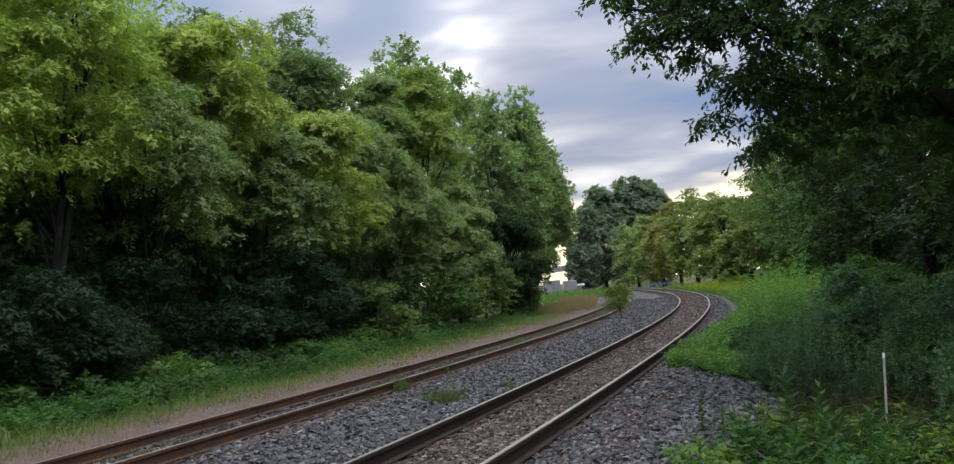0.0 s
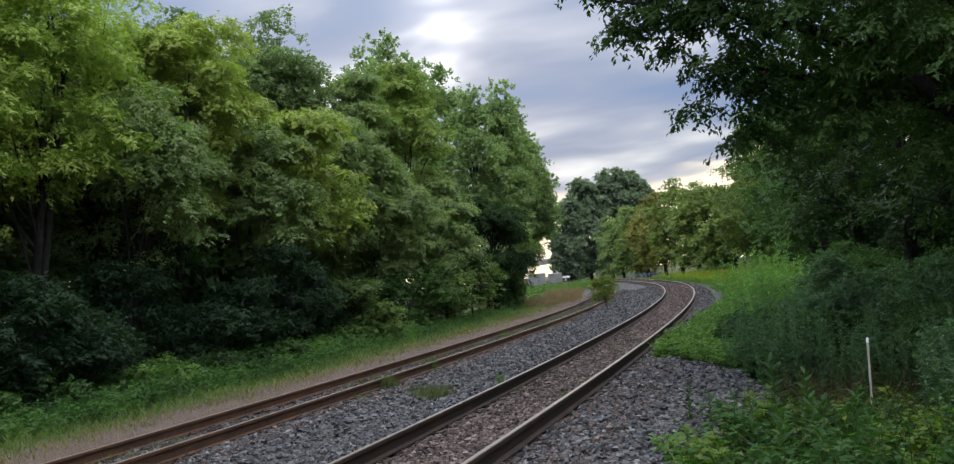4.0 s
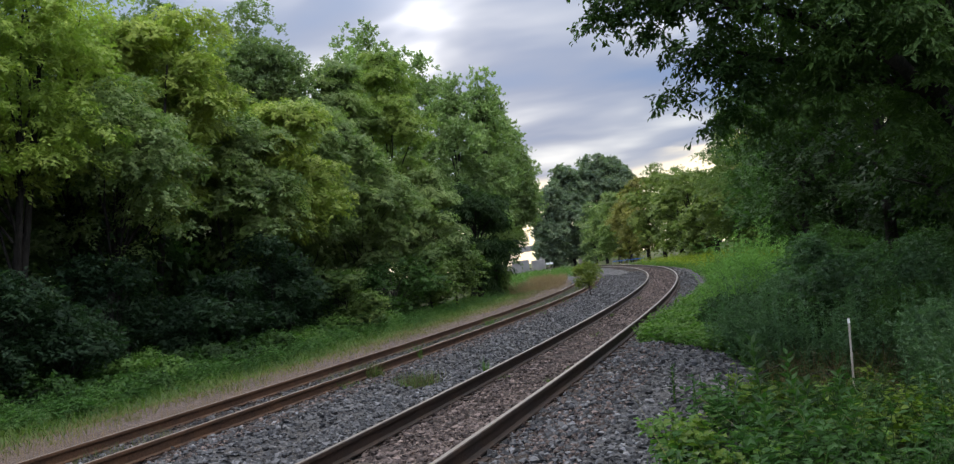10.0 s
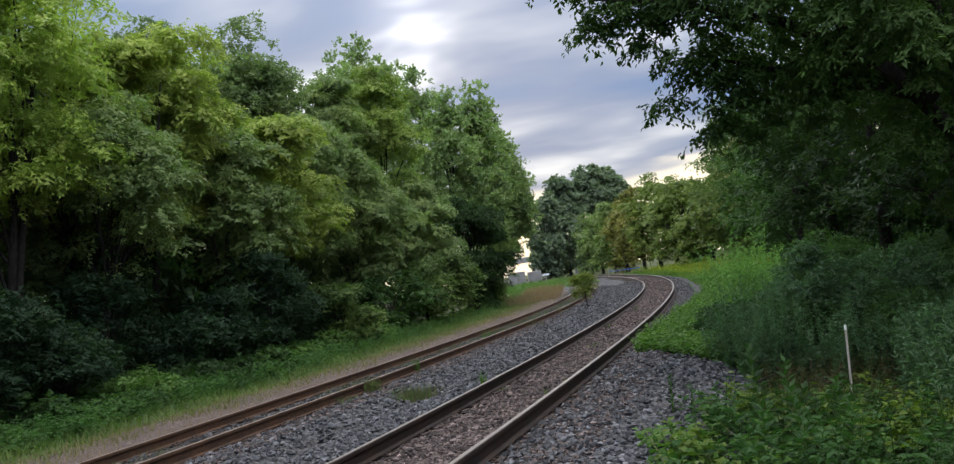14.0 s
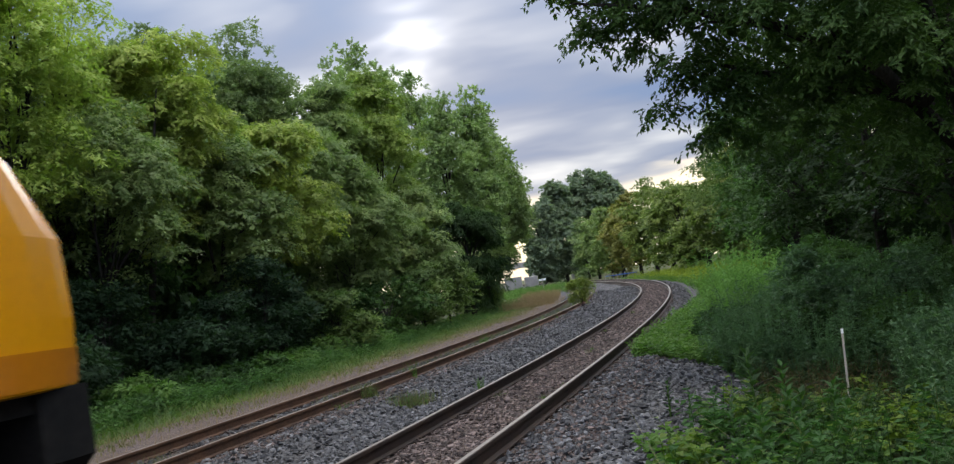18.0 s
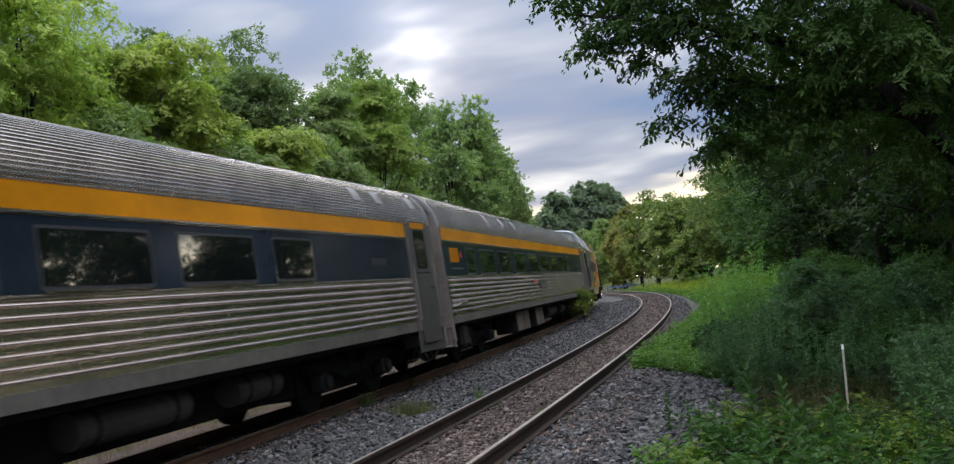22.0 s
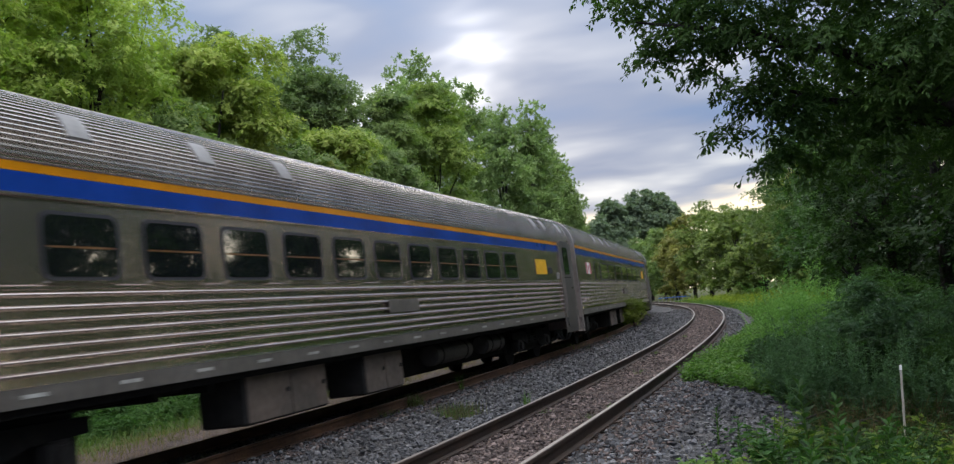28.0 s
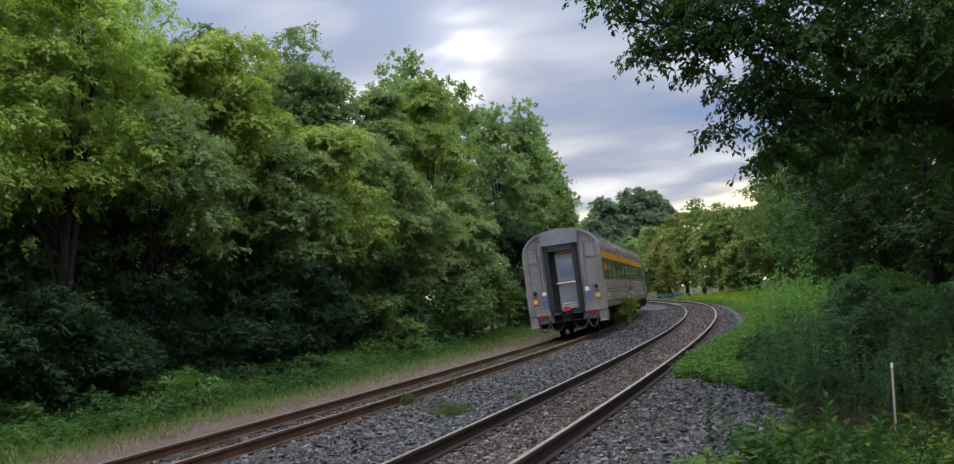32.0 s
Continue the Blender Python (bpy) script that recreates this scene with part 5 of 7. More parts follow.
    for i, (a, b, h, w, m) in enumerate(bushes):
        tree("weed_bush", rooted(a, b), "leafy blue-green bush among the weeds" if m == "leaf_blue" else "dim green bush among the weeds", h * 1.1, w, -0.15, m, 520 + i, n=20, size=0.36, per=300, k=10, length=0.26, leaf=0.10, leaf_w=0.042, trunk=0.018, top=0.8, droop=0.35, group="bushes among the weeds", category="bush", shape=leaf_quads, flat=0.8, loose=0.4, buds=4)
    s, d = field(1700, 66, 118, 2.6, 12.0)
    stuff("goldenrod", stalks(r, on_ground(s, d), 1.0, 14, 0.22, 0.10), "leaf_goldenrod", "yellow goldenrod in flower along the curve", "weeds")
    s, d = field(3000, 44, 120, 1.9, 10.0, 1.1)
    stuff("far_weeds", stalks(r, on_ground(s, d), 0.55, 9, 0.2, 0.08), "leaf_weed", "rough weeds along the far curve", "weeds")
    s, d = field(1500, 95, 170, -16, -3)
    stuff("far_verge", stalks(r, on_ground(s, d), 0.8, 9, 0.3, 0.12), "leaf_weed", "pale weeds past the end of the woods", "weeds")

    def plant(name, x, y, label, h, n, leaf, width, mat, seed, lean=0.05):
        q = np.random.RandomState(seed)
        root = tagged(new(name), label, "plant")
        root.location = (x, y, ground_at(x, y))
        V, F = tube([(0, 0, -0.05), (lean * 0.5 * h, 0.0, h * 0.5), (lean * h, 0.02, h)], [0.014, 0.011, 0.004], 6)
        mesh_object("stem", V, F, MAT["leaf_weed"], root, smooth=True)
        u = np.linspace(0.12, 1.0, n)
        a = np.arange(n) * 2.4 + q.uniform(-0.3, 0.3, n)
        P = np.column_stack([lean * h * u, 0 * u, h * u])
        D = np.column_stack([np.cos(a), np.sin(a), 0.25 + 0.9 * u ** 2])
        N = np.column_stack([-np.cos(a) * 0.3, -np.sin(a) * 0.3, np.ones(n)])
        for i in range(n):
            V, F = leaf_quads(P[i:i + 1], D[i:i + 1], N[i:i + 1], leaf * (1.1 - 0.55 * u[i]), width * (1.1 - 0.55 * u[i]))
            mesh_object("leaf", V, F, MAT[mat], root)
    plant("milkweed", 2.93, 9.25, "tall broad-leaved milkweed on the bank", 0.92, 26, 0.26, 0.11, "leaf_weed_dark", 81, -0.05)
    plant("milkweed", 3.25, 9.0, "broad-leaved weed low on the bank", 0.5, 18, 0.27, 0.13, "leaf_weed_dark", 82)
    plant("milkweed", 2.75, 8.7, "broad-leaved weed low on the bank", 0.36, 14, 0.24, 0.12, "leaf_weed", 83)
    for i, (x, y, h, n) in enumerate([(2.62, 8.35, 0.5, 16), (3.05, 8.6, 0.62, 18), (3.4, 8.3, 0.45, 16), (2.9, 8.05, 0.4, 14), (3.65, 9.2, 0.5, 16), (2.55, 8.85, 0.42, 14), (3.3, 9.6, 0.7, 20)]):
        plant("milkweed", x, y, "broad-leaved weed low on the bank", h, n, 0.22, 0.10, "leaf_broad", 181 + i, 0.06 * (-1) ** i)
    for i, (a, b) in enumerate([(17.0, 3.5), (18.0, 3.3), (19.0, 3.0), (16.2, 3.9), (20.0, 2.7)]):
        tree("dark_shrub", rooted(a, b), "dark broad-leaved shrub under the tall weeds", 0.95 + 0.1 * (i % 2), 1.2, -0.1, "leaf_weed_dark", 195 + i, n=14, size=0.32, per=190, k=8, length=0.25, leaf=0.15, leaf_w=0.08, trunk=0.02, top=0.9, group="shrubs on the bank", category="shrub", shape=leaf_quads)
    plant("mullein", 2.28, 10.35, "slim upright weed standing in the ballast", 0.62, 30, 0.13, 0.05, "leaf_weed_dark", 84)
    plant("mullein", 2.42, 10.1, "slim upright weed standing in the ballast", 0.40, 20, 0.12, 0.05, "leaf_weed_dark", 85, 0.1)
    # the marker stake
    x, y = 4.34, 10.45
    stake = tagged(new("marker_stake"), "slim white wooden marker stake in the weeds", "stake")
    stake.location = (x, y, ground_at(x, y))
    stake.rotation_euler = (0.0, radians(3.0), 0.1)
    bm = box(bmesh.new(), (-0.011, -0.009, -0.2), (0.011, 0.009, 0.92), 0.003)
    part("post", bm, MAT["white_paint"], stake)
    part("tip_band", box(bmesh.new(), (-0.0122, -0.0102, 0.86), (0.0122, 0.0102, 0.915), 0.003), MAT["sign_white"], stake)
    # fallen sticks
    for i, (x0, y0, a, l) in enumerate([(3.7, 12.2, 0.4, 1.1), (4.6, 11.0, 2.2, 0.9), (1.9, 11.2, 1.2, 0.5)]):
        z0 = ground_at(x0, y0) + 0.12
        V, F = tube([(0, 0, 0), (l * 0.5 * math.cos(a), l * 0.5 * math.sin(a), 0.10), (l * math.cos(a), l * math.sin(a), 0.02)], [0.012, 0.01, 0.005], 6)
        ob = mesh_object("fallen_stick", V, F, MAT["bark"], smooth=True)
        ob.location = (x0, y0, z0 - (0.1 if i == 2 else 0))
        tagged(ob, "bare fallen stick among the weeds", "stick", "fallen sticks")


def distance():
    # road bridge past the end of the woods
    br = tagged(new("road_bridge"), "pale concrete road bridge far down the line", "bridge")
    br.location = (19.0, 259.0, -0.5)
    br.rotation_euler = (0, radians(-1.0), radians(4))
    part("deck", box(bmesh.new(), (-26, -4, 5.2), (26, 4, 6.0), 0.05), MAT["concrete"], br)
    part("parapet", box(bmesh.new(), (-26, -4.2, 6.0), (26, -3.9, 6.7), 0.03), MAT["concrete"], br)
    for x in (-18, -6, 6, 18):
        part("pier", box(bmesh.new(), (x - 0.5, -3, -0.5), (x + 0.5, 3, 5.2), 0.1), MAT["concrete"], br)
    for i, (x, y, w, h) in enumerate([(12.6, 168, 3.0, 2.2), (16.2, 172, 2.4, 1.9)]):
        van = tagged(new("parked_trailer"), "pale grey box trailer parked far off", "trailer", "parked trailers")
        van.location = (x, y, ground_at(x, y))
        part("body", box(bmesh.new(), (-w / 2, -1.1, 0.45), (w / 2, 1.1, h + 0.5), 0.08), MAT["steel_dull"], van)
        for wx in (-w / 3, w / 3):
            part("wheel", rod(bmesh.new(), (wx, -1.15, 0.33), (wx, -0.9, 0.33), 0.33, 14), MAT["rubber"], van)
    sg = tagged(new("line_sign"), "small white sign board on a post", "sign")
    sg.location = (13.8, 130, ground_at(13.8, 130))
    part("post", rod(bmesh.new(), (0, 0, -0.2), (0, 0, 1.8), 0.04, 8), MAT["steel_dull"], sg)
    part("board", box(bmesh.new(), (-0.5, -0.02, 1.5), (0.5, 0.02, 1.75), 0.01), MAT["sign_white"], sg)
    fe = tagged(new("blue_fence"), "low pale blue fence panel beyond the curve", "fence")
    fe.location = (20.5, 118, ground_at(20.5, 118))
    for i in range(9):
        part("post", box(bmesh.new(), (i * 0.5 - 0.03, -0.03, -0.1), (i * 0.5 + 0.03, 0.03, 1.2), 0.01), MAT["steel_dull"], fe)
    part("rail", box(bmesh.new(), (0, -0.02, 0.9), (4.0, 0.02, 1.0)), MAT["blue"], fe)


verge()
ballast_weeds()
bank_plants()
distance()

# ---- train ----
NOSE = (0.0108, 14.60, 113.0)
LOCO, COACH = 21.0, 26.3
HALF = 12.85


def nose_at(t):
    """Distance of the train's front along the siding at t seconds."""
    u = t - 25
    return NOSE[0] * u * u + NOSE[1] * u + NOSE[2] + 0.25 * max(0.0, t - 30.5) - 0.45 * min(1.0, max(0.0, (18.95 - t) / 0.5))


def on_rails(s, half):
    """The pose of a vehicle whose middle is at s, its bogies half metres to either side."""
    ax, ay, _ = on_track(FAR, s - half)
    bx, by, _ = on_track(FAR, s + half)
    h = math.atan2(bx - ax, by - ay)
    return Matrix.Translation(((ax + bx) / 2, (ay + by) / 2, FAR_Z)) @ Matrix.Rotation(-h, 4, "Z") @ Matrix.Rotation(-CANT, 4, "Y")


def roof_point(a):
    return 1.49 * max(0.0, math.cos(a)) ** 0.75, 3.16 + 0.96 * math.sin(a) ** 0.95


def half_outline():
    """Right half of a coach's cross-section from the sill up: fluted side, flat band, ribbed roof."""
    pts = [(1.40, 1.0), (1.50, 1.02), (1.50, 1.16)]
    for i in range(7):
        a, b = 1.17 + i * 0.116, 1.17 + (i + 1) * 0.116
        pts += [(1.497, a + 0.004), (1.497, a + 0.060), (1.520, a + 0.064), (1.541, a + 0.076), (1.546, a + 0.087), (1.541, a + 0.098), (1.520, a + 0.109), (1.497, a + 0.113)]
    pts += [(1.50, 1.995), (1.525, 2.0), (1.525, 2.03), (1.505, 2.04), (1.505, 2.83), (1.535, 2.835), (1.535, 2.86), (1.51, 2.87), (1.51, 3.15)]
    ribs = 28
    for i in range(ribs + 1):
        for u, o in ((-0.36, 0.0), (-0.27, 0.021), (-0.10, 0.035), (0.10, 0.035), (0.27, 0.021), (0.36, 0.0)):
            a = radians(90) * (i + u) / ribs
            if 0 <= a < 1.5708:
                x, z = roof_point(a)
                pts.append((x + math.cos(a) * o, z + math.sin(a) * o))
    return pts


def panel(outline, x, thick=0.004, side=1):
    """A flat plate on a vehicle's side: outline in (y, z), at the distance x from its middle."""
    return prism(bmesh.new(), outline, 0, side * x, side * (x + thick))


def rect(y0, y1, z0, z1, cut=0.0):
    if not cut:
        return [(y0, z0), (y1, z0), (y1, z1), (y0, z1)]
    c = cut
    return [(y0 + c, z0), (y1 - c, z0), (y1 - c * 0.3, z0 + c * 0.3), (y1, z0 + c), (y1, z1 - c), (y1 - c * 0.3, z1 - c * 0.3), (y1 - c, z1), (y0 + c, z1), (y0 + c * 0.3, z1 - c * 0.3), (y0, z1 - c), (y0, z0 + c), (y0 + c * 0.3, z0 + c * 0.3)]


def wheel_mesh(radius):
    bm = bmesh.new()
    for side in (-1, 1):
        x = side * 0.72
        rod(bm, (x - 0.065, 0, 0), (x + 0.065, 0, 0), radius, 28)
        rod(bm, (x - side * 0.065, 0, 0), (x - side * 0.09, 0, 0), radius + 0.028, 28)
        rod(bm, (x + side * 0.065, 0, 0), (x + side * 0.10, 0, 0), 0.13, 12)
    rod(bm, (-0.72, 0, 0), (0.72, 0, 0), 0.085, 12)
    return bm


def bogie(parent, y, radius=0.46, base=1.3, axles=2, frame_x=0.98):
    """A bogie: side frames, springs, axle boxes and wheelsets, all under the vehicle."""
    b = new("bogie")
    b.parent = parent
    b.location = (0, y, 0)
    for side in (-1, 1):
        bm = bmesh.new()
        o = [(-base - 0.45, 0.62), (-base - 0.45, 0.78), (-0.55, 0.80), (-0.4, 0.64), (0.4, 0.64), (0.55, 0.80), (base + 0.45, 0.78), (base + 0.45, 0.62), (base - 0.35, 0.60), (0.5, 0.46), (-0.5, 0.46), (-base + 0.35, 0.60)]
        prism(bm, o, 0, side * frame_x - 0.07, side * frame_x + 0.07)
        part("side_frame", bm, MAT["under"], b)
        for wy in [(-base, base), (-base, 0, base)][axles - 2]:
            bm = box(bmesh.new(), (side * frame_x - 0.10, wy - 0.16, radius - 0.15), (side * frame_x + 0.13, wy + 0.16, radius + 0.15), 0.03)
            rod(bm, (side * (frame_x + 0.10), wy, radius), (side * (frame_x + 0.19), wy, radius), 0.11, 14)
            part("axle_box", bm, MAT["box"], b)
        for wy in (-0.28, 0.28):
            bm = bmesh.new()
            for i in range(5):
                rod(bm, (side * frame_x, wy, 0.50 + i * 0.07), (side * frame_x, wy, 0.54 + i * 0.07), 0.12, 12)
            part("spring", bm, MAT["under"], b)
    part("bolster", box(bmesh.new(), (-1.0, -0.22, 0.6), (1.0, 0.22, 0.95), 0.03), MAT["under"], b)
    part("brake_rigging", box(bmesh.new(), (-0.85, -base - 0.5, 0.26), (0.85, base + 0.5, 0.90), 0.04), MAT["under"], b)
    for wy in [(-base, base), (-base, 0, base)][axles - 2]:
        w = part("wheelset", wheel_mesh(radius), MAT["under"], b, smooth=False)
        w.location = (0, wy, radius)
    return b


# three window rows, each with its own start and small end windows
GOLD_WINDOWS = [[(-10.9, -10.0)] + [(-9.45 + 2.32 * i, -7.65 + 2.32 * i) for i in range(6)] + [(4.45, 5.75), (6.22, 7.3)],
                [(-10.4, -9.4)] + [(-8.0 + 2.31 * i, -6.2 + 2.31 * i) for i in range(6)] + [(5.87, 7.13)],
                [(-10.7, -9.75)] + [(-9.25 + 2.33 * i, -7.42 + 2.33 * i) for i in range(7)] + [(6.8, 7.4)]]
WIDE_WINDOWS = [(-9.0, -8.3)] + [(-7.51 + 2.31 * i, -5.68 + 2.31 * i) for i in range(6)] + [(6.34, 7.2)]
BLUE_WINDOWS = [(-8.27 + 1.42 * i, -7.22 + 1.42 * i) for i in range(11)]


def coach_end(root, sign):
    """End wall with its dark gangway frame, door, lamps, hoses and coupler; sign -1 is the rear."""
    e = sign * HALF
    end = new("end_wall")
    end.parent = root
    half = [(1.46, 0.62), (1.50, 1.0), (1.50, 3.15)] + [roof_point(radians(90) * i / 9) for i in range(1, 9)]
    outline = half + [(0, 4.12)] + [(-x, z) for x, z in reversed(half)]
    part("wall_sheet", prism(bmesh.new(), outline, 1, e, e + sign * 0.05), MAT["steel_end"], end, "weathered grey steel end sheet")
    for side in (-1, 1):
        bm = prism(bmesh.new(), [(side * 1.30, 0.60), (side * 1.50, 0.60), (side * 1.50, 3.2), (side * 1.42, 3.45), (side * 1.30, 3.45)], 1, e, e + sign * 0.11)
        part("corner_post", bm, MAT["steel_end"], end)
        bm = box(bmesh.new(), (side * 0.80 - 0.07, e, 0.95), (side * 0.80 + 0.07, e + sign * 0.10, 3.75), 0.02)
        part("collision_post", bm, MAT["steel_end"], end)
        bm = box(bmesh.new(), (side * 1.12 - 0.17, e, 2.98), (side * 1.12 + 0.17, e + sign * 0.09, 3.52), 0.02)
        part("access_cover", bm, MAT["steel_dull"], end)
        bm = prism(bmesh.new(), [(side * 0.62, 0.92), (side * 1.22, 0.92), (side * 1.16, 1.16), (side * 0.70, 1.16)], 1, e, e + sign * 0.18)
        part("jumper_shroud", bm, MAT["steel_dull"], end)
        for k, x in enumerate((0.84, 1.02)):
            bm = rod(bmesh.new(), (side * x, e + sign * 0.16, 0.76), (side * x, e + sign * 0.20, 0.94), 0.052, 12)
            part("red_plug", bm, MAT["red"], end, "red jumper cable plug")
        for z, x, m, label in ((1.75, 0.82, "sign_white", "round white lamp"), (1.42, 0.84, "blue", "blue socket cover"), (1.80, 1.18, "black", "black socket"), (1.48, 1.20, "yellow", "yellow socket cover")):
            bm = box(bmesh.new(), (side * x - 0.13, e + sign * 0.0, z - 0.13), (side * x + 0.13, e + sign * 0.07, z + 0.13), 0.015)
            soc = part("socket_box", bm, MAT["steel_dull"], end)
            part("socket_cover", rod(bmesh.new(), (side * x, e + sign * 0.07, z), (side * x, e + sign * 0.12, z), 0.085, 14), MAT[m], soc, label)
        bm = box(bmesh.new(), (side * 1.32 - 0.15, e, 0.50), (side * 1.32 + 0.15, e + sign * 0.12, 0.92), 0.03)
        part("buffer_corner", bm, MAT["steel_end"], end)
    rim = [roof_point(radians(90) * i / 8) for i in range(9)]
    for side in (-1, 1):
        o = [(side * x, z + 0.02) for x, z in rim] + [(side * x * 0.965, z - 0.045) for x, z in reversed(rim)]
        part("roof_rim", prism(bmesh.new(), o, 1, e, e + sign * 0.14), MAT["steel_dull"], end, "dull rim along the roof edge")
    # gangway: a deep dark frame round the door
    bm = bmesh.new()
    for x0, x1, z0, z1 in ((-0.60, -0.46, 1.0, 3.45), (0.46, 0.60, 1.0, 3.45), (-0.60, 0.60, 3.32, 3.55), (-0.60, 0.60, 0.90, 1.08)):
        box(bm, (x0, e + sign * 0.001, z0), (x1, e + sign * 0.32, z1), 0.03)
    part("gangway_frame", bm, MAT["rubber"], end, "dark rubber gangway frame")
    bm = bmesh.new()
    for x0, x1, z0, z1 in ((-0.65, -0.60, 0.95, 3.5), (0.60, 0.65, 0.95, 3.5)):
        box(bm, (x0, e + sign * 0.001, z0), (x1, e + sign * 0.22, z1), 0.01)
    part("gangway_bellows", bm, MAT["rubber"], end)
    part("end_hood", prism(bmesh.new(), [(-0.72, 3.56), (0.72, 3.56), (0.72, 4.08), (0, 4.17), (-0.72, 4.08)], 1, e, e + sign * 0.22), MAT["steel_dull"], end)
    part("vestibule_lining", box(bmesh.new(), (-0.46, e + sign * 0.051, 1.08), (-0.24, e + sign * 0.06, 3.32)), MAT["box"], end, "brown vestibule wall")
    door = part("end_door", box(bmesh.new(), (-0.24, e + sign * 0.051, 1.08), (0.46, e + sign * 0.09, 3.18), 0.01), MAT["steel_dull"], end, "grey steel end door")
    part("door_window", prism(bmesh.new(), [(-0.10, 2.32), (0.32, 2.32), (0.36, 2.36), (0.36, 2.93), (0.32, 2.98), (-0.10, 2.98), (-0.14, 2.93), (-0.14, 2.36)], 1, e + sign * 0.091, e + sign * 0.098), MAT["pane"], door, "dark door window")
    part("door_rail", box(bmesh.new(), (-0.30, e + sign * 0.10, 2.06), (0.45, e + sign * 0.16, 2.11), 0.01), MAT["steel"], door)
    for z in (1.12, 1.2, 1.28):
        part("door_louvre", box(bmesh.new(), (-0.16, e + sign * 0.095, z), (0.38, e + sign * 0.115, z + 0.03)), MAT["steel"], door)
    part("end_lamp", box(bmesh.new(), (-0.05, e + sign * 0.12, 3.20), (0.3, e + sign * 0.2, 3.29), 0.02), MAT["gold"], end, "amber lamp over the door")
    part("marker_disc", rod(bmesh.new(), (0, e + sign * 0.36, 1.03), (0, e + sign * 0.40, 1.03), 0.15, 18), MAT["red"], end, "round red tail disc")
    part("disc_stem", rod(bmesh.new(), (0, e + sign * 0.34, 0.75), (0, e + sign * 0.36, 1.0), 0.025, 8), MAT["steel_dull"], end)
    bm = box(bmesh.new(), (-0.55, e - sign * 0.3, 0.66), (0.55, e + sign * 0.12, 0.92), 0.03)
    part("buffer_beam", bm, MAT["under"], end)
    part("draw_gear", box(bmesh.new(), (-0.62, e - sign * 0.9, 0.34), (0.62, e - sign * 0.1, 0.70), 0.05), MAT["under"], end)
    bm = box(bmesh.new(), (-0.13, e - sign * 0.4, 0.70), (0.13, e + sign * 0.22, 0.92), 0.03)
    box(bm, (-0.21, e + sign * 0.20, 0.66), (0.16, e + sign * 0.40, 1.0), 0.05)
    part("coupler", bm, MAT["under"], end)
    for x, w in ((-0.95, 0.20), (-0.45, 0.28), (0.45, 0.28), (0.92, 0.18)):
        pts = [(x + w * math.cos(a), e + sign * (0.12 + 0.10 * math.sin(a)), 0.72 - 0.42 * math.sin(a)) for a in np.linspace(0, math.pi, 9)]
        mesh_object("hose", *tube(pts, [0.028] * 9, 7), MAT["rubber"], end, smooth=True)


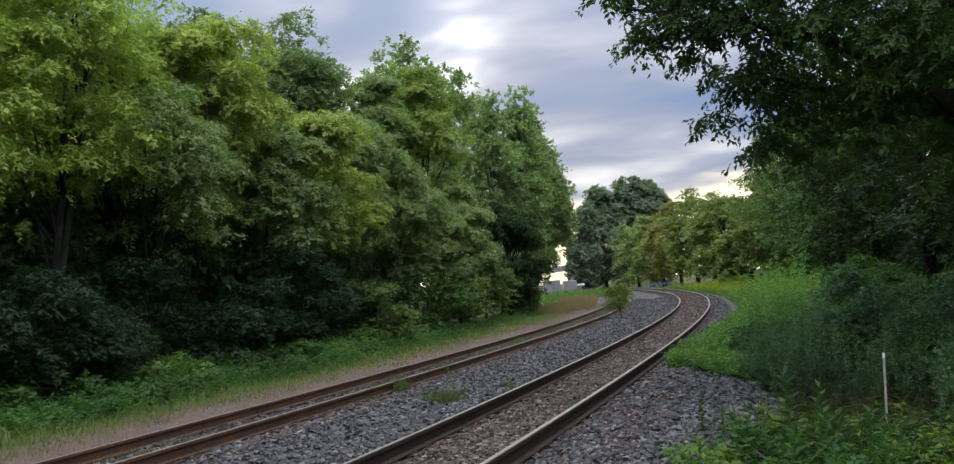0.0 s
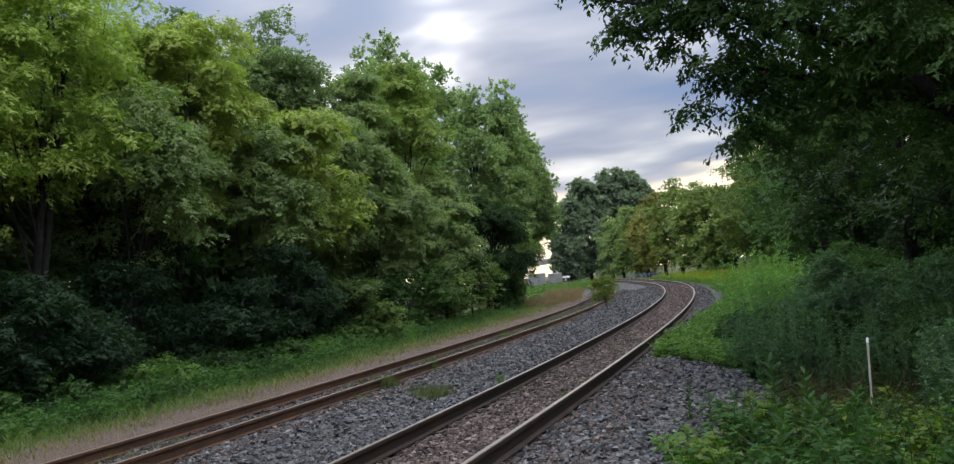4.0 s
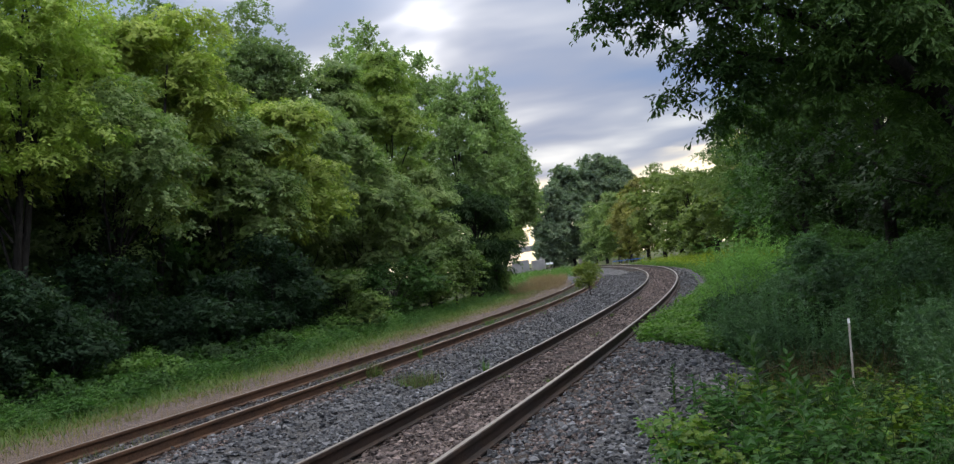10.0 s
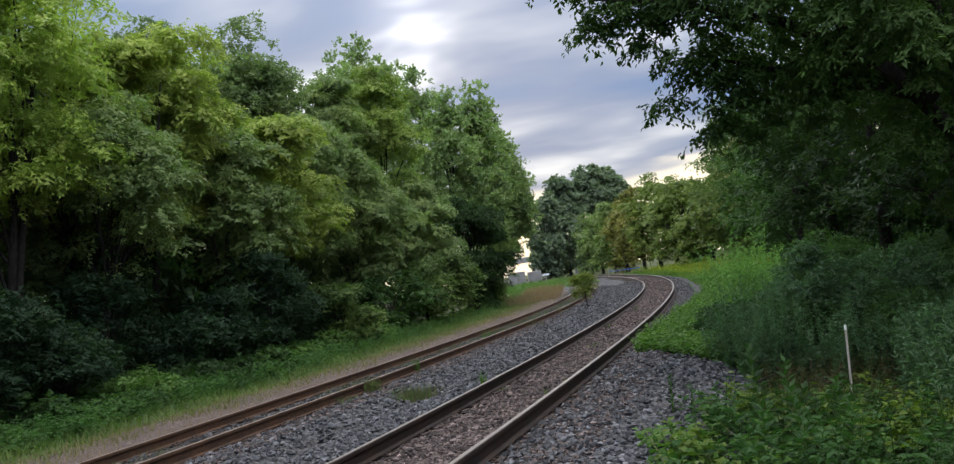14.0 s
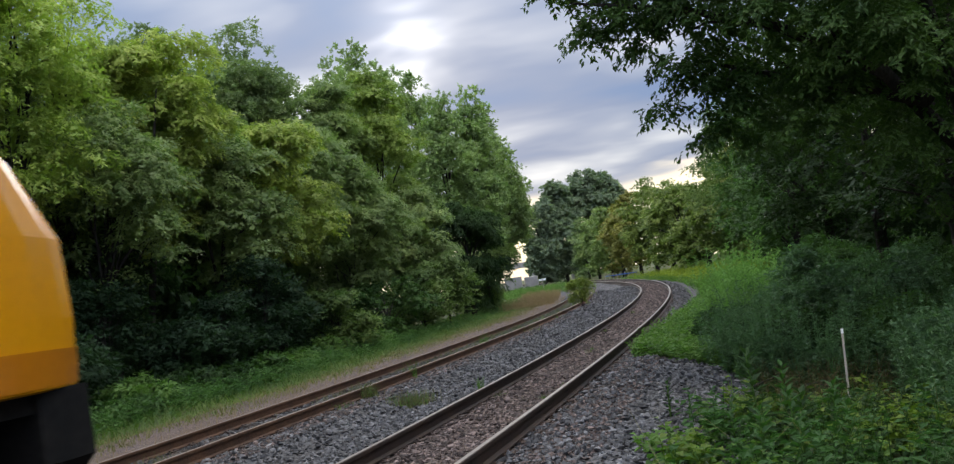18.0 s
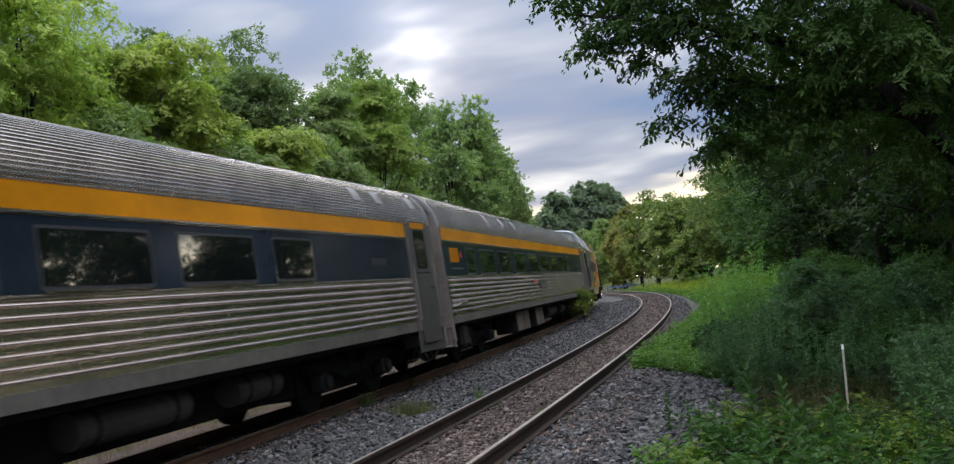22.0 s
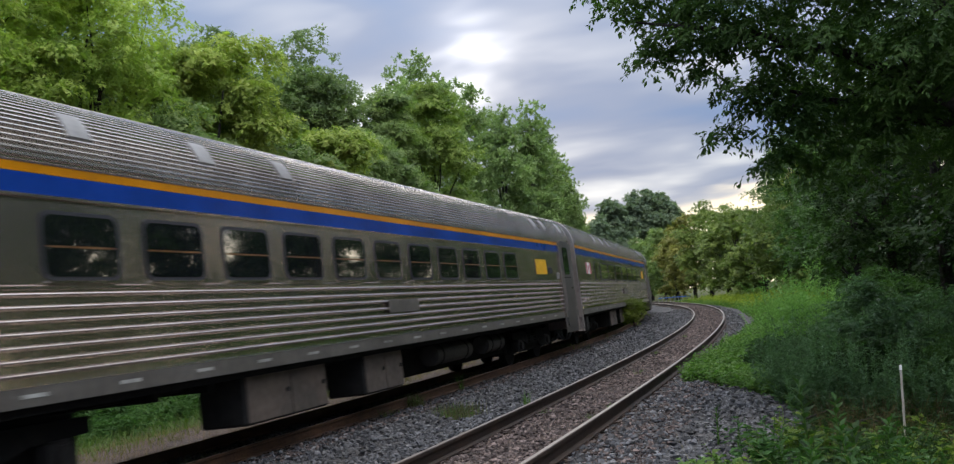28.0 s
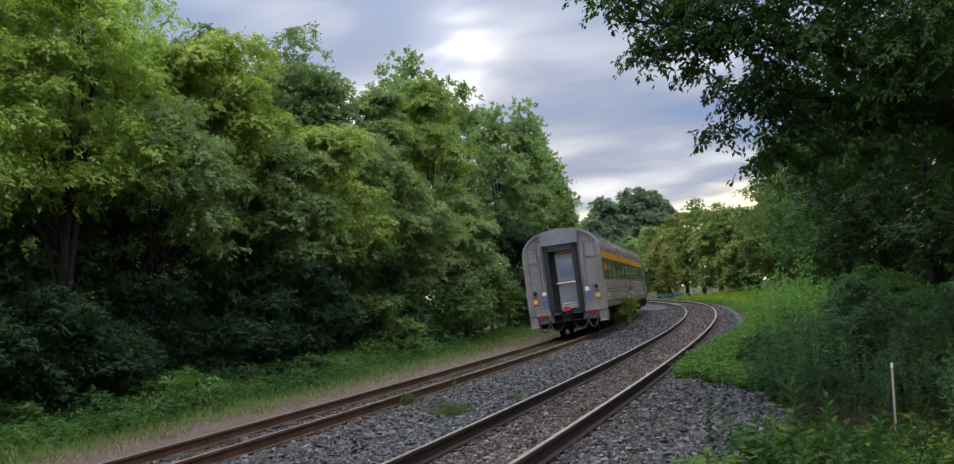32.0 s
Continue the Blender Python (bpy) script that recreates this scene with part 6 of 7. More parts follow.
def make_coach(name, label, windows, stripes, band, logo):
    corner = 0.03 if band else 0.10
    root = tagged(new(name), label, "railway coach", "coaches of the train")
    h = half_outline()
    outline = h + [(-x, z) for x, z in reversed(h) if x > 1e-4]
    shell = part("body", prism(bmesh.new(), outline, 1, -HALF, HALF), MAT["steel"], root, "ribbed stainless steel body shell with a dull roof")
    shell.data.materials.append(MAT["steel_roof"])
    for face in shell.data.polygons:
        if 3.2 < face.center.z < 4.2 and abs(face.center.y) < HALF - 0.1:
            face.material_index = 1
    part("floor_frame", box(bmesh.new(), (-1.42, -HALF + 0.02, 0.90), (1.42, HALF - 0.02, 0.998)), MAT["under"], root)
    front = HALF - 1.5
    for side in (1, -1):
        part("side_sill", panel(rect(-HALF + 0.02, front - 0.12, 0.98, 1.15), 1.501, 0.012, side), MAT["sill"], root, "flat grey sill under the flutes")
    for side in (1, -1):
        for z0, z1, m in stripes:
            part("stripe", panel(rect(-HALF + 0.02, front - 0.02, z0, z1), 1.5105, side=side), MAT[m], root)
        if band:
            part("window_band", panel(rect(-HALF + 0.02, front - 0.02, 2.05, 2.82), 1.5055, side=side), MAT[band], root, "dark slate-blue window band")
        for y0, y1 in windows:
            w = part("window", panel(rect(y0, y1, 2.08, 2.73, corner), 1.510, 0.006, side), MAT["rubber"], root)
            part("pane", panel(rect(y0 + 0.035, y1 - 0.035, 2.115, 2.695, corner * 0.9), 1.5165, 0.003, side), MAT["pane"], w, "dark reflecting window pane")
            # a line of light in the window, drawn as an amber strip on the pane
            if not band:
                part("rack_lamp", panel(rect(y0 + 0.07, y1 - 0.07, 2.385, 2.405), 1.5197, 0.001, side), MAT["rack_lamp"], w, "dim amber line of light painted on the window pane")
            part("window_ledge", panel(rect(y0 + 0.05, y1 - 0.05, 2.055, 2.075), 1.510, 0.02, side), MAT["steel"], w)
        # boarding door at the front end
        part("vestibule_side", panel(rect(front - 0.02, HALF - 0.02, 0.98, 3.15), 1.4995, 0.050, side), MAT["sill"], root, "plain grey side sheet round the door")
        d = part("side_door", panel(rect(front + 0.10, front + 1.15, 0.72, 3.2, 0.08), 1.500, 0.056, side), MAT["door_dark"], root, "grey boarding door")
        part("door_pane", panel(rect(front + 0.32, front + 0.95, 2.22, 3.02, 0.08), 1.557, 0.004, side), MAT["pane"], d)
        part("door_seam", panel(rect(front + 0.20, front + 1.05, 2.12, 2.14), 1.557, 0.002, side), MAT["under"], d)
        part("door_handle", panel(rect(front + 0.95, front + 1.05, 1.80, 1.84), 1.557, 0.03, side), MAT["steel"], d)
        if band:
            part("door_header", panel(rect(front + 0.2, front + 1.05, 3.05, 3.17), 1.5572, 0.003, side), MAT["gold"], d)
        part("kick_plate", panel(rect(front - 0.1, front + 1.35, 0.55, 1.02), 1.497, 0.02, side), MAT["door_dark"], root)
        for y in (front + 0.03, front + 1.22):
            bm = rod(bmesh.new(), (side * 1.59, y, 1.2), (side * 1.59, y, 2.3), 0.010, 8)
            for z in (1.2, 2.3):
                rod(bm, (side * 1.49, y, z), (side * 1.59, y, z), 0.011, 8)
            part("grab_rail", bm, MAT["steel_end"], root)
        part("number_plate", panel(rect(-0.9, 0.35, 1.53, 1.74), 1.542, 0.012, side), MAT["sill"], root, "blank grey plate over the flutes")
        bm = panel(rect(-HALF + 0.6, -HALF + 1.25, 1.38, 1.42), 1.545, 0.03, side)
        for y in (-HALF + 0.62, -HALF + 1.20):
            box(bm, (side * 1.53, y, 1.38), (side * 1.575, y + 0.03, 1.52))
        part("step_iron", bm, MAT["steel"], root)
        if logo == "flag":
            f = part("flag_plate", panel(rect(-11.0, -9.9, 2.28, 2.66), 1.5065, 0.003, side), MAT["sign_white"], root, "small red and white flag plate")
            for y in (-11.0, -10.17):
                part("flag_bar", panel(rect(y, y + 0.27, 2.28, 2.66), 1.510, 0.002, side), MAT["red"], f)
            part("flag_mark", panel([(-10.45, 2.36), (-10.57, 2.46), (-10.52, 2.53), (-10.45, 2.6), (-10.38, 2.53), (-10.33, 2.46)], 1.510, 0.002, side), MAT["red"], f)
            part("yellow_square", panel(rect(8.75, 9.85, 2.22, 2.62), 1.5065, 0.004, side), MAT["yellow"], root, "plain yellow square")
            part("side_vent", panel(rect(9.98, 10.42, 2.24, 2.41, 0.06), 1.5065, 0.006, side), MAT["black"], root, "dark rounded vent")
            part("small_plate", panel(rect(10.88, 11.18, 2.10, 2.28), 1.5065, 0.004, side), MAT["steel_dull"], root)
        else:
            f = part("emblem", panel(rect(-12.35, -11.55, 2.36, 2.70), 1.510, 0.003, side), MAT["loco_orange"], root, "orange emblem block")
            for i in range(4):
                y = -12.28 + 0.19 * i
                part("emblem_stroke", panel([(y, 2.36), (y + 0.025, 2.36), (y + 0.075, 2.70), (y + 0.05, 2.70)], 1.5135, 0.002, side), MAT["gold"], f)
            part("emblem_leaf", panel([(-11.35, 2.44), (-11.47, 2.52), (-11.42, 2.58), (-11.35, 2.65), (-11.28, 2.58), (-11.23, 2.52)], 1.510, 0.003, side), MAT["red"], f)
            part("unread_line", panel(rect(-12.3, -11.2, 2.20, 2.235), 1.510, 0.002, side), MAT["loco_grey"], root)
            part("display", panel(rect(front - 1.9, front - 1.2, 2.3, 2.44), 1.510, 0.003, side), MAT["black"], root)
            part("red_decal", panel(rect(-2.2, -1.7, 1.72, 1.82), 1.541, 0.002, side), MAT["red"], root)
        for y in (-7.75, -5.65, -3.8, 9.2, 10.2, 12.0):
            a0, a1 = radians(17), radians(35)
            pts = [roof_point(a0 + (a1 - a0) * i / 4) for i in range(5)]
            o = [(side * (x + 0.035), z + 0.035) for x, z in pts] + [(side * (x - 0.02), z - 0.02) for x, z in reversed(pts)]
            part("roof_cover", prism(bmesh.new(), o, 1, y, y + 0.32), MAT["steel_dull"], root)
        for i in range(18 if not band else 0):
            y = -11.1 + i * 1.24
            part("sill_mark", box(bmesh.new(), (side * 1.501 - 0.004, y, 1.055), (side * 1.501 + 0.016, y + 0.30, 1.09)), MAT["mark_pale"], root)
    # brown equipment lockers hang along the sides; behind them the underside is open from side to side
    for side, y0, y1, z in ((1, -4.95, -2.85, 0.30), (1, -1.6, -0.1, 0.29), (-1, -1.4, 0.9, 0.32), (-1, 2.0, 3.4, 0.36)):
        x0, x1 = sorted((side * 0.62, side * 1.30))
        # only the doors are brown; the ends' shade is put into the dark body
        bx = part("equipment_box", box(bmesh.new(), (x0, y0, z), (x1, y1, 0.97), 0.03), MAT["box"], root, "hanging brown equipment locker, its ends coloured dark for shade")
        middle = y0 + (y1 - y0) * 0.52
        for u, v in ((y0 + 0.04, middle - 0.012), (middle + 0.012, y1 - 0.04)):
            part("box_door", panel(rect(u, v, z + 0.03, 0.95, 0.03), 1.301, 0.016, side), MAT["box_pale"], bx)
            part("latch", panel(rect(v - 0.12, v - 0.05, 0.62, 0.68), 1.3175, 0.012, side), MAT["box"], bx)
    for y0, y1 in ((1.9, 3.9), (5.0, 6.2)):
        tank = part("air_tank", rod(bmesh.new(), (1.0, y0, 0.66), (1.0, y1, 0.66), 0.20, 18), MAT["tank"], root, smooth=False)
        for y in (y0 + 0.3, y1 - 0.3):
            part("tank_strap", rod(bmesh.new(), (1.0, y - 0.03, 0.66), (1.0, y + 0.03, 0.66), 0.206, 18), MAT["under"], tank)
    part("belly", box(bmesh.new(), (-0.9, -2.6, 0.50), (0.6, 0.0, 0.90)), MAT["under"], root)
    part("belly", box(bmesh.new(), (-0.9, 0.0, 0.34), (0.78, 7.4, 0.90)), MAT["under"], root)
    for x, z in ((-1.0, 0.86), (-0.35, 0.84), (0.30, 0.85), (0.85, 0.87)):
        part("brake_pipe", rod(bmesh.new(), (x, -7.6, z), (x, 7.4, z), 0.035, 8), MAT["under"], root)
    for y in (-6.6, -5.6):
        part("cross_member", box(bmesh.new(), (-1.25, y, 0.80), (1.25, y + 0.12, 0.90)), MAT["under"], root)
    for side in (-1, 1):
        part("brake_locker", box(bmesh.new(), (side * 1.2 - 0.22, -HALF + 0.9, 0.40), (side * 1.2 + 0.22, -HALF + 1.5, 0.95), 0.08), MAT["box"], root)
    for s in (-1, 1):
        coach_end(root, s)
        bogie(root, s * 9.07)
    return root


def loco_front(z):
    return float(np.interp(z, (0.9, 1.4, 2.0, 2.5, 3.13, 3.47, 4.02, 4.35), (10.30, 10.37, 10.45, 10.45, 10.0, 9.68, 9.28, 9.0)))


def slant_panel(outline, off, thick=0.004, side=1):
    """A plate on the sloping upper side, outline in (y, z)."""
    n = Vector((0.81, 0, 0.33)).normalized()
    rings = []
    bm = bmesh.new()
    for o in (off, off + thick):
        rings.append([bm.verts.new((side * (1.5 - (z - 3.34) * 0.4074 + n.x * o), y, z + n.z * o)) for y, z in outline])
    k = len(outline)
    for i in range(k):
        bm.faces.new((rings[0][i], rings[0][(i + 1) % k], rings[1][(i + 1) % k], rings[1][i]))
    bm.faces.new(rings[0][::-1])
    bm.faces.new(rings[1])
    bmesh.ops.recalc_face_normals(bm, faces=bm.faces[:])
    return bm


def slogan(parent, side):
    cu = bpy.data.curves.new("slogan", "FONT")
    cu.body, cu.size, cu.extrude, cu.offset, cu.space_word = "la voie qu'on aime", 1.0, 0.002, 0.012, 0.72
    ob = bpy.data.objects.new("slogan_curve", cu)
    scene.collection.objects.link(ob)
    me = bpy.data.meshes.new_from_object(ob.evaluated_get(bpy.context.evaluated_depsgraph_get()))
    bpy.data.objects.remove(ob)
    co = np.zeros(len(me.vertices) * 3)
    me.vertices.foreach_get("co", co)
    co = co.reshape(-1, 3)
    x0, x1 = co[:, 0].min(), co[:, 0].max()
    top = co[:, 1].max()
    u = (co[:, 0] - x0) / (x1 - x0)
    y = -5.02 + u * 10.80 if side > 0 else 5.78 - u * 10.80
    out = np.stack([side * (1.5115 + co[:, 2]), y, 2.16 + co[:, 1] / top * 0.88], 1)
    me.vertices.foreach_set("co", out.ravel())
    bm = bmesh.new()
    bm.from_mesh(me)
    bmesh.ops.remove_doubles(bm, verts=bm.verts[:], dist=0.0002)
    bmesh.ops.triangulate(bm, faces=bm.faces[:])
    # the loose shapes of the text, those above one another joined into a letter
    left, letters = set(bm.verts), []
    while left:
        stack, got = [next(iter(left))], set()
        while stack:
            v = stack.pop()
            if v in got:
                continue
            got.add(v)
            stack += [e.other_vert(v) for e in v.link_edges]
        left -= got
        y0, y1 = min(v.co.y for v in got), max(v.co.y for v in got)
        letters.append([y0, y1, got])
    letters.sort(key=lambda a: a[0])
    signs = []
    for a in letters:
        if signs and min(a[1], signs[-1][1]) - max(a[0], signs[-1][0]) > 0.6 * min(a[1] - a[0], signs[-1][1] - signs[-1][0]):
            signs[-1] = [min(a[0], signs[-1][0]), max(a[1], signs[-1][1]), signs[-1][2] | a[2]]
        else:
            signs.append(a)
    text = new("slogan")
    text.parent = parent
    tagged(text, "dark grey slogan lettering")
    for y0, y1, got in signs:
        index = {v: i for i, v in enumerate(got)}
        faces = [tuple(index[v] for v in f.verts) for f in bm.faces if f.verts[0] in got]
        mesh_object("letter", [tuple(v.co) for v in got], faces, MAT["letters"], text)
    bm.free()


def make_loco():
    root = tagged(new("locomotive"), "streamlined diesel locomotive in yellow, grey and white", "locomotive")
    half = [(1.42, 1.10), (1.5, 1.12), (1.5, 1.8), (1.5, 2.6), (1.5, 3.34), (1.37, 3.66), (1.24, 3.98), (1.19, 4.10), (0.95, 4.24), (0.5, 4.33), (0, 4.36)]
    ring = half + [(-x, z) for x, z in reversed(half[:-1])]
    k = len(ring)
    V, F, I = [], [], []
    ys = [-10.2, -10.08, 8.2]
    for y in ys:
        for x, z in ring:
            f = 0.965 if y == -10.2 else 1.0
            V.append((x * f, y, z if f == 1 else 1.1 + (z - 1.1) * 0.985))
    for u in (0.35, 0.65, 0.85, 0.96, 1.0):
        for x, z in ring:
            V.append((x * (1 - 0.20 * u ** 3 - (0.05 if u == 1.0 else 0)), 8.2 + (loco_front(z) - 8.2) * (u if u < 1 else 1.0) - (0.0 if u < 1 else -0.02), z))
    n = len(V) // k
    for i in range(n - 1):
        for j in range(k):
            l = (j + 1) % k
            F.append((i * k + j, i * k + l, (i + 1) * k + l, (i + 1) * k + j))
            zm = (ring[j][1] + ring[l][1]) / 2
            yellow = i >= 2
            I.append(1 if (yellow and zm < 4.2) else 2 if zm > 4.05 else 0)
    m = len(V)
    body = mesh_object("body", V, F, [MAT["loco_grey"], MAT["loco_yellow"], MAT["loco_white"]], root, "grey body shell with a yellow front")
    body.data.polygons.foreach_set("material_index", I)
    for i, mat in ((0, "loco_grey"), (n - 1, "loco_yellow")):
        pts = [V[i * k + j] for j in range(k)]
        bm = bmesh.new()
        vs = [bm.verts.new(p) for p in pts]
        bm.faces.new(vs if i else vs[::-1])
        part("front_sheet" if i else "rear_sheet", bm, MAT[mat], root)
    for side in (1, -1):
        P = lambda name, outline, mat, off=0.0, label="", thick=0.004, par=root: part(name, panel(outline, 1.5005 + off, thick, side), MAT[mat], par, label)
        S = lambda name, outline, mat, off=0.001, label="", thick=0.004, par=root: part(name, slant_panel(outline, off, thick, side), MAT[mat], par, label)
        P("yellow_panel", [(0.05, 1.45), (8.2, 1.45), (8.2, 3.335), (0.18, 3.335), (0.15, 2.4)], "loco_yellow")
        P("orange_panel", [(0.05, 1.12), (7.9, 1.12), (8.2, 1.445), (0.05, 1.445)], "loco_orange")
        P("grey_band", [(1.75, 3.33), (2.5, 3.33), (2.26, 2.7), (2.18, 2.2), (2.02, 2.2), (1.93, 2.7)], "loco_grey", 0.005)
        P("grey_band", [(4.42, 3.33), (4.97, 3.33), (3.45, 1.13), (2.85, 1.13)], "loco_grey", 0.005)
        P("grey_band", [(6.85, 3.33), (7.45, 3.33), (5.9, 1.13), (5.3, 1.13)], "loco_grey", 0.005)
        S("white_panel", [(-10.05, 3.36), (0.2, 3.36), (0.55, 4.08), (-10.05, 4.08)], "loco_white")
        S("yellow_panel", [(0.2, 3.36), (8.2, 3.36), (8.2, 4.08), (0.55, 4.08)], "loco_yellow")
        S("white_band", [(7.35, 3.37), (7.95, 3.37), (8.19, 4.07), (7.6, 4.07)], "loco_white", 0.006)
        S("white_band", [(2.45, 3.37), (2.62, 3.37), (2.78, 4.0), (2.6, 4.0)], "loco_white", 0.006)
        for o in ([(-5.75, 3.40), (-4.65, 3.40), (-4.3, 4.02), (-5.45, 4.02)], [(1.40, 3.40), (2.40, 3.40), (2.56, 3.99), (1.56, 3.99)], [(2.66, 3.40), (4.08, 3.40), (4.40, 4.0), (2.82, 4.0)]):
            v = S("dark_vent", o, "black", 0.007, "black screened vent")
            for i in range(9):
                z = o[0][1] + 0.05 + i * 0.063
                f = (z - o[0][1]) / (o[2][1] - o[0][1])
                ya, yb = o[0][0] + (o[3][0] - o[0][0]) * f, o[1][0] + (o[2][0] - o[1][0]) * f
                S("vent_slat", [(ya + 0.02, z), (yb - 0.02, z), (yb - 0.02, z + 0.02), (ya + 0.02, z + 0.02)], "black", 0.0115, thick=0.012, par=v)
        lv = S("louvre_panel", [(4.50, 3.42), (6.42, 3.42), (6.58, 3.95), (4.62, 3.95)], "loco_orange", 0.006)
        for i in range(9):
            z = 3.44 + i * 0.056
            S("louvre_slat", [(4.58, z), (6.44, z), (6.45, z + 0.022), (4.6, z + 0.022)], "loco_yellow", 0.0105, thick=0.03, par=lv)
        # engine-room grilles, stripe, rear door
        for y0, y1 in ((-9.3, -7.7), (-7.3, -5.65)):
            g = P("side_grille", rect(y0, y1, 1.52, 2.32), "black", 0.0)
            for i in range(13):
                z = 1.55 + i * 0.059
                P("grille_slat", rect(y0 + 0.03, y1 - 0.03, z, z + 0.022), "grille", 0.0045, thick=0.02, par=g)
        P("grille_divider", rect(-7.65, -7.35, 1.50, 2.34), "loco_grey", 0.0, thick=0.03)
        P("gold_stripe", [(-10.05, 1.28), (-0.45, 1.28), (-0.75, 1.46), (-10.05, 1.46)], "loco_orange")
        d = P("rear_door", rect(-10.0, -9.2, 1.50, 3.25, 0.08), "loco_grey", 0.0, thick=0.015)
        P("door_pane", rect(-9.88, -9.40, 2.55, 3.12, 0.09), "pane", 0.0155, par=d)
        P("door_sign", rect(-9.72, -9.42, 2.06, 2.34), "red", 0.0155, "small red notice", par=d)
        for y in (-10.08, -9.14, 7.05, 8.02):
            bm = rod(bmesh.new(), (side * 1.56, y, 1.3), (side * 1.56, y, 3.0), 0.022, 8)
            for z in (1.3, 3.0):
                rod(bm, (side * 1.50, y, z), (side * 1.56, y, z), 0.02, 8)
            part("handrail", bm, MAT["box"], root)
        f = P("emblem", rect(-8.8, -7.9, 2.92, 3.2), "yellow", 0.0, "yellow emblem block")
        for i in range(4):
            y = -8.72 + 0.21 * i
            P("emblem_stroke", [(y, 2.92), (y + 0.03, 2.92), (y + 0.08, 3.2), (y + 0.05, 3.2)], "loco_orange", 0.0045, thick=0.002, par=f)
        P("emblem_leaf", [(-7.72, 2.96), (-7.84, 3.04), (-7.79, 3.09), (-7.72, 3.17), (-7.65, 3.09), (-7.60, 3.04)], "red", 0.0)
        P("unread_line", rect(-8.7, -7.5, 2.76, 2.80), "letters", 0.0, thick=0.002)
        slogan(root, side)
        P("fuse_box", rect(-0.18, 0.16, 1.47, 1.80), "black", 0.005, "black socket box", thick=0.02)
        P("red_cap", rect(-0.13, -0.03, 1.54, 1.61), "red", 0.026, thick=0.01)
        # cab door, its window, number and notices
        cd = P("cab_door", rect(7.12, 7.94, 1.52, 3.33, 0.05), "loco_yellow", 0.005, "yellow cab door", thick=0.012)
        P("door_step", rect(7.28, 7.64, 1.60, 1.80), "black", 0.0175, par=cd)
        P("door_step", rect(7.28, 7.64, 1.86, 2.10), "black", 0.0175, par=cd)
        P("door_seam", rect(7.16, 7.90, 2.30, 2.315), "letters", 0.0175, thick=0.002, par=cd)
        P("door_sign", [(7.58 + 0.14 * math.cos(a), 3.13 + 0.13 * math.sin(a)) for a in np.linspace(0, 6.283, 15)[:-1]], "red", 0.0175, thick=0.002, par=cd)
        P("sign_mark", rect(7.54, 7.62, 3.06, 3.20), "sign_white", 0.020, thick=0.002, par=cd)
    # cab glass, side windows behind the front, nose details
    for side in (1, -1):
        bars = [("number_bar", "letters", ((u, 3.05), (u + 0.10, 3.05), (u + 0.10, 3.25), (u, 3.25)), 0.012) for u in (0.21, 0.34, 0.47)]
        for name, mat, pts, off in bars + [("unread_line", "letters", ((0.34, 2.94), (0.56, 2.94), (0.56, 2.97), (0.34, 2.97)), 0.012), ("side_window", "pane", ((0.04, 3.43), (0.74, 3.43), (0.88, 3.88), (0.15, 3.88)), 0.016), ("nose_band", "loco_grey", ((0.0, 1.5), (0.30, 1.5), (0.36, 2.93), (0.33, 2.93)), 0.012), ("low_band", "loco_orange", ((0.0, 1.14), (0.97, 1.14), (0.97, 1.49), (0.0, 1.49)), 0.012)]:
            bm = bmesh.new()
            rows = []
            for o in (off - 0.010, off):
                for lo, hi in ((0, 1), (3, 2)):
                    row = []
                    for i in range(9):
                        u = pts[lo][0] + (pts[hi][0] - pts[lo][0]) * i / 8
                        z = pts[lo][1]
                        x = (1.5 if z < 3.34 else 1.5 - (z - 3.34) * 0.4074) * (1 - 0.20 * u ** 3)
                        row.append(bm.verts.new((side * (x + o), 8.2 + (loco_front(z) - 8.2) * u, z)))
                    rows.append(row)
            for p, q in ((0, 1), (2, 3), (0, 2), (1, 3)):
                for i in range(8):
                    bm.faces.new((rows[p][i], rows[p][i + 1], rows[q][i + 1], rows[q][i]))
            for i in (0, 8):
                bm.faces.new((rows[0][i], rows[1][i], rows[3][i], rows[2][i]))
            bmesh.ops.recalc_face_normals(bm, faces=bm.faces[:])
            part(name, bm, MAT[mat], root)
        part("windscreen", prism(bmesh.new(), [(side * 0.08, 3.42), (side * 1.02, 3.42), (side * 0.95, 3.88), (side * 0.08, 3.92)], 1, 9.1, 9.46), MAT["pane"], root, "dark windscreen")
        part("mirror", box(bmesh.new(), (side * 1.30 - 0.05, 9.46, 3.42), (side * 1.30 + 0.05, 9.53, 3.84), 0.02), MAT["black"], root)
        part("head_light", rod(bmesh.new(), (side * 0.25, 10.1, 2.9), (side * 0.25, 10.22, 2.9), 0.11, 16), MAT["head_lamp"], root, "lit headlight")
        part("ditch_light", rod(bmesh.new(), (side * 0.95, 10.3, 1.25), (side * 0.95, 10.38, 1.25), 0.08, 16), MAT["head_lamp"], root, "lit ditch light")
        # steps under the doors
        for y, z0 in ((7.45, 0.35), (-9.6, 0.35)):
            bm = bmesh.new()
            for z in (z0, 0.68, 1.0):
                box(bm, (side * 1.32 - 0.16, y - 0.28, z), (side * 1.32 + 0.16, y + 0.28, z + 0.04))
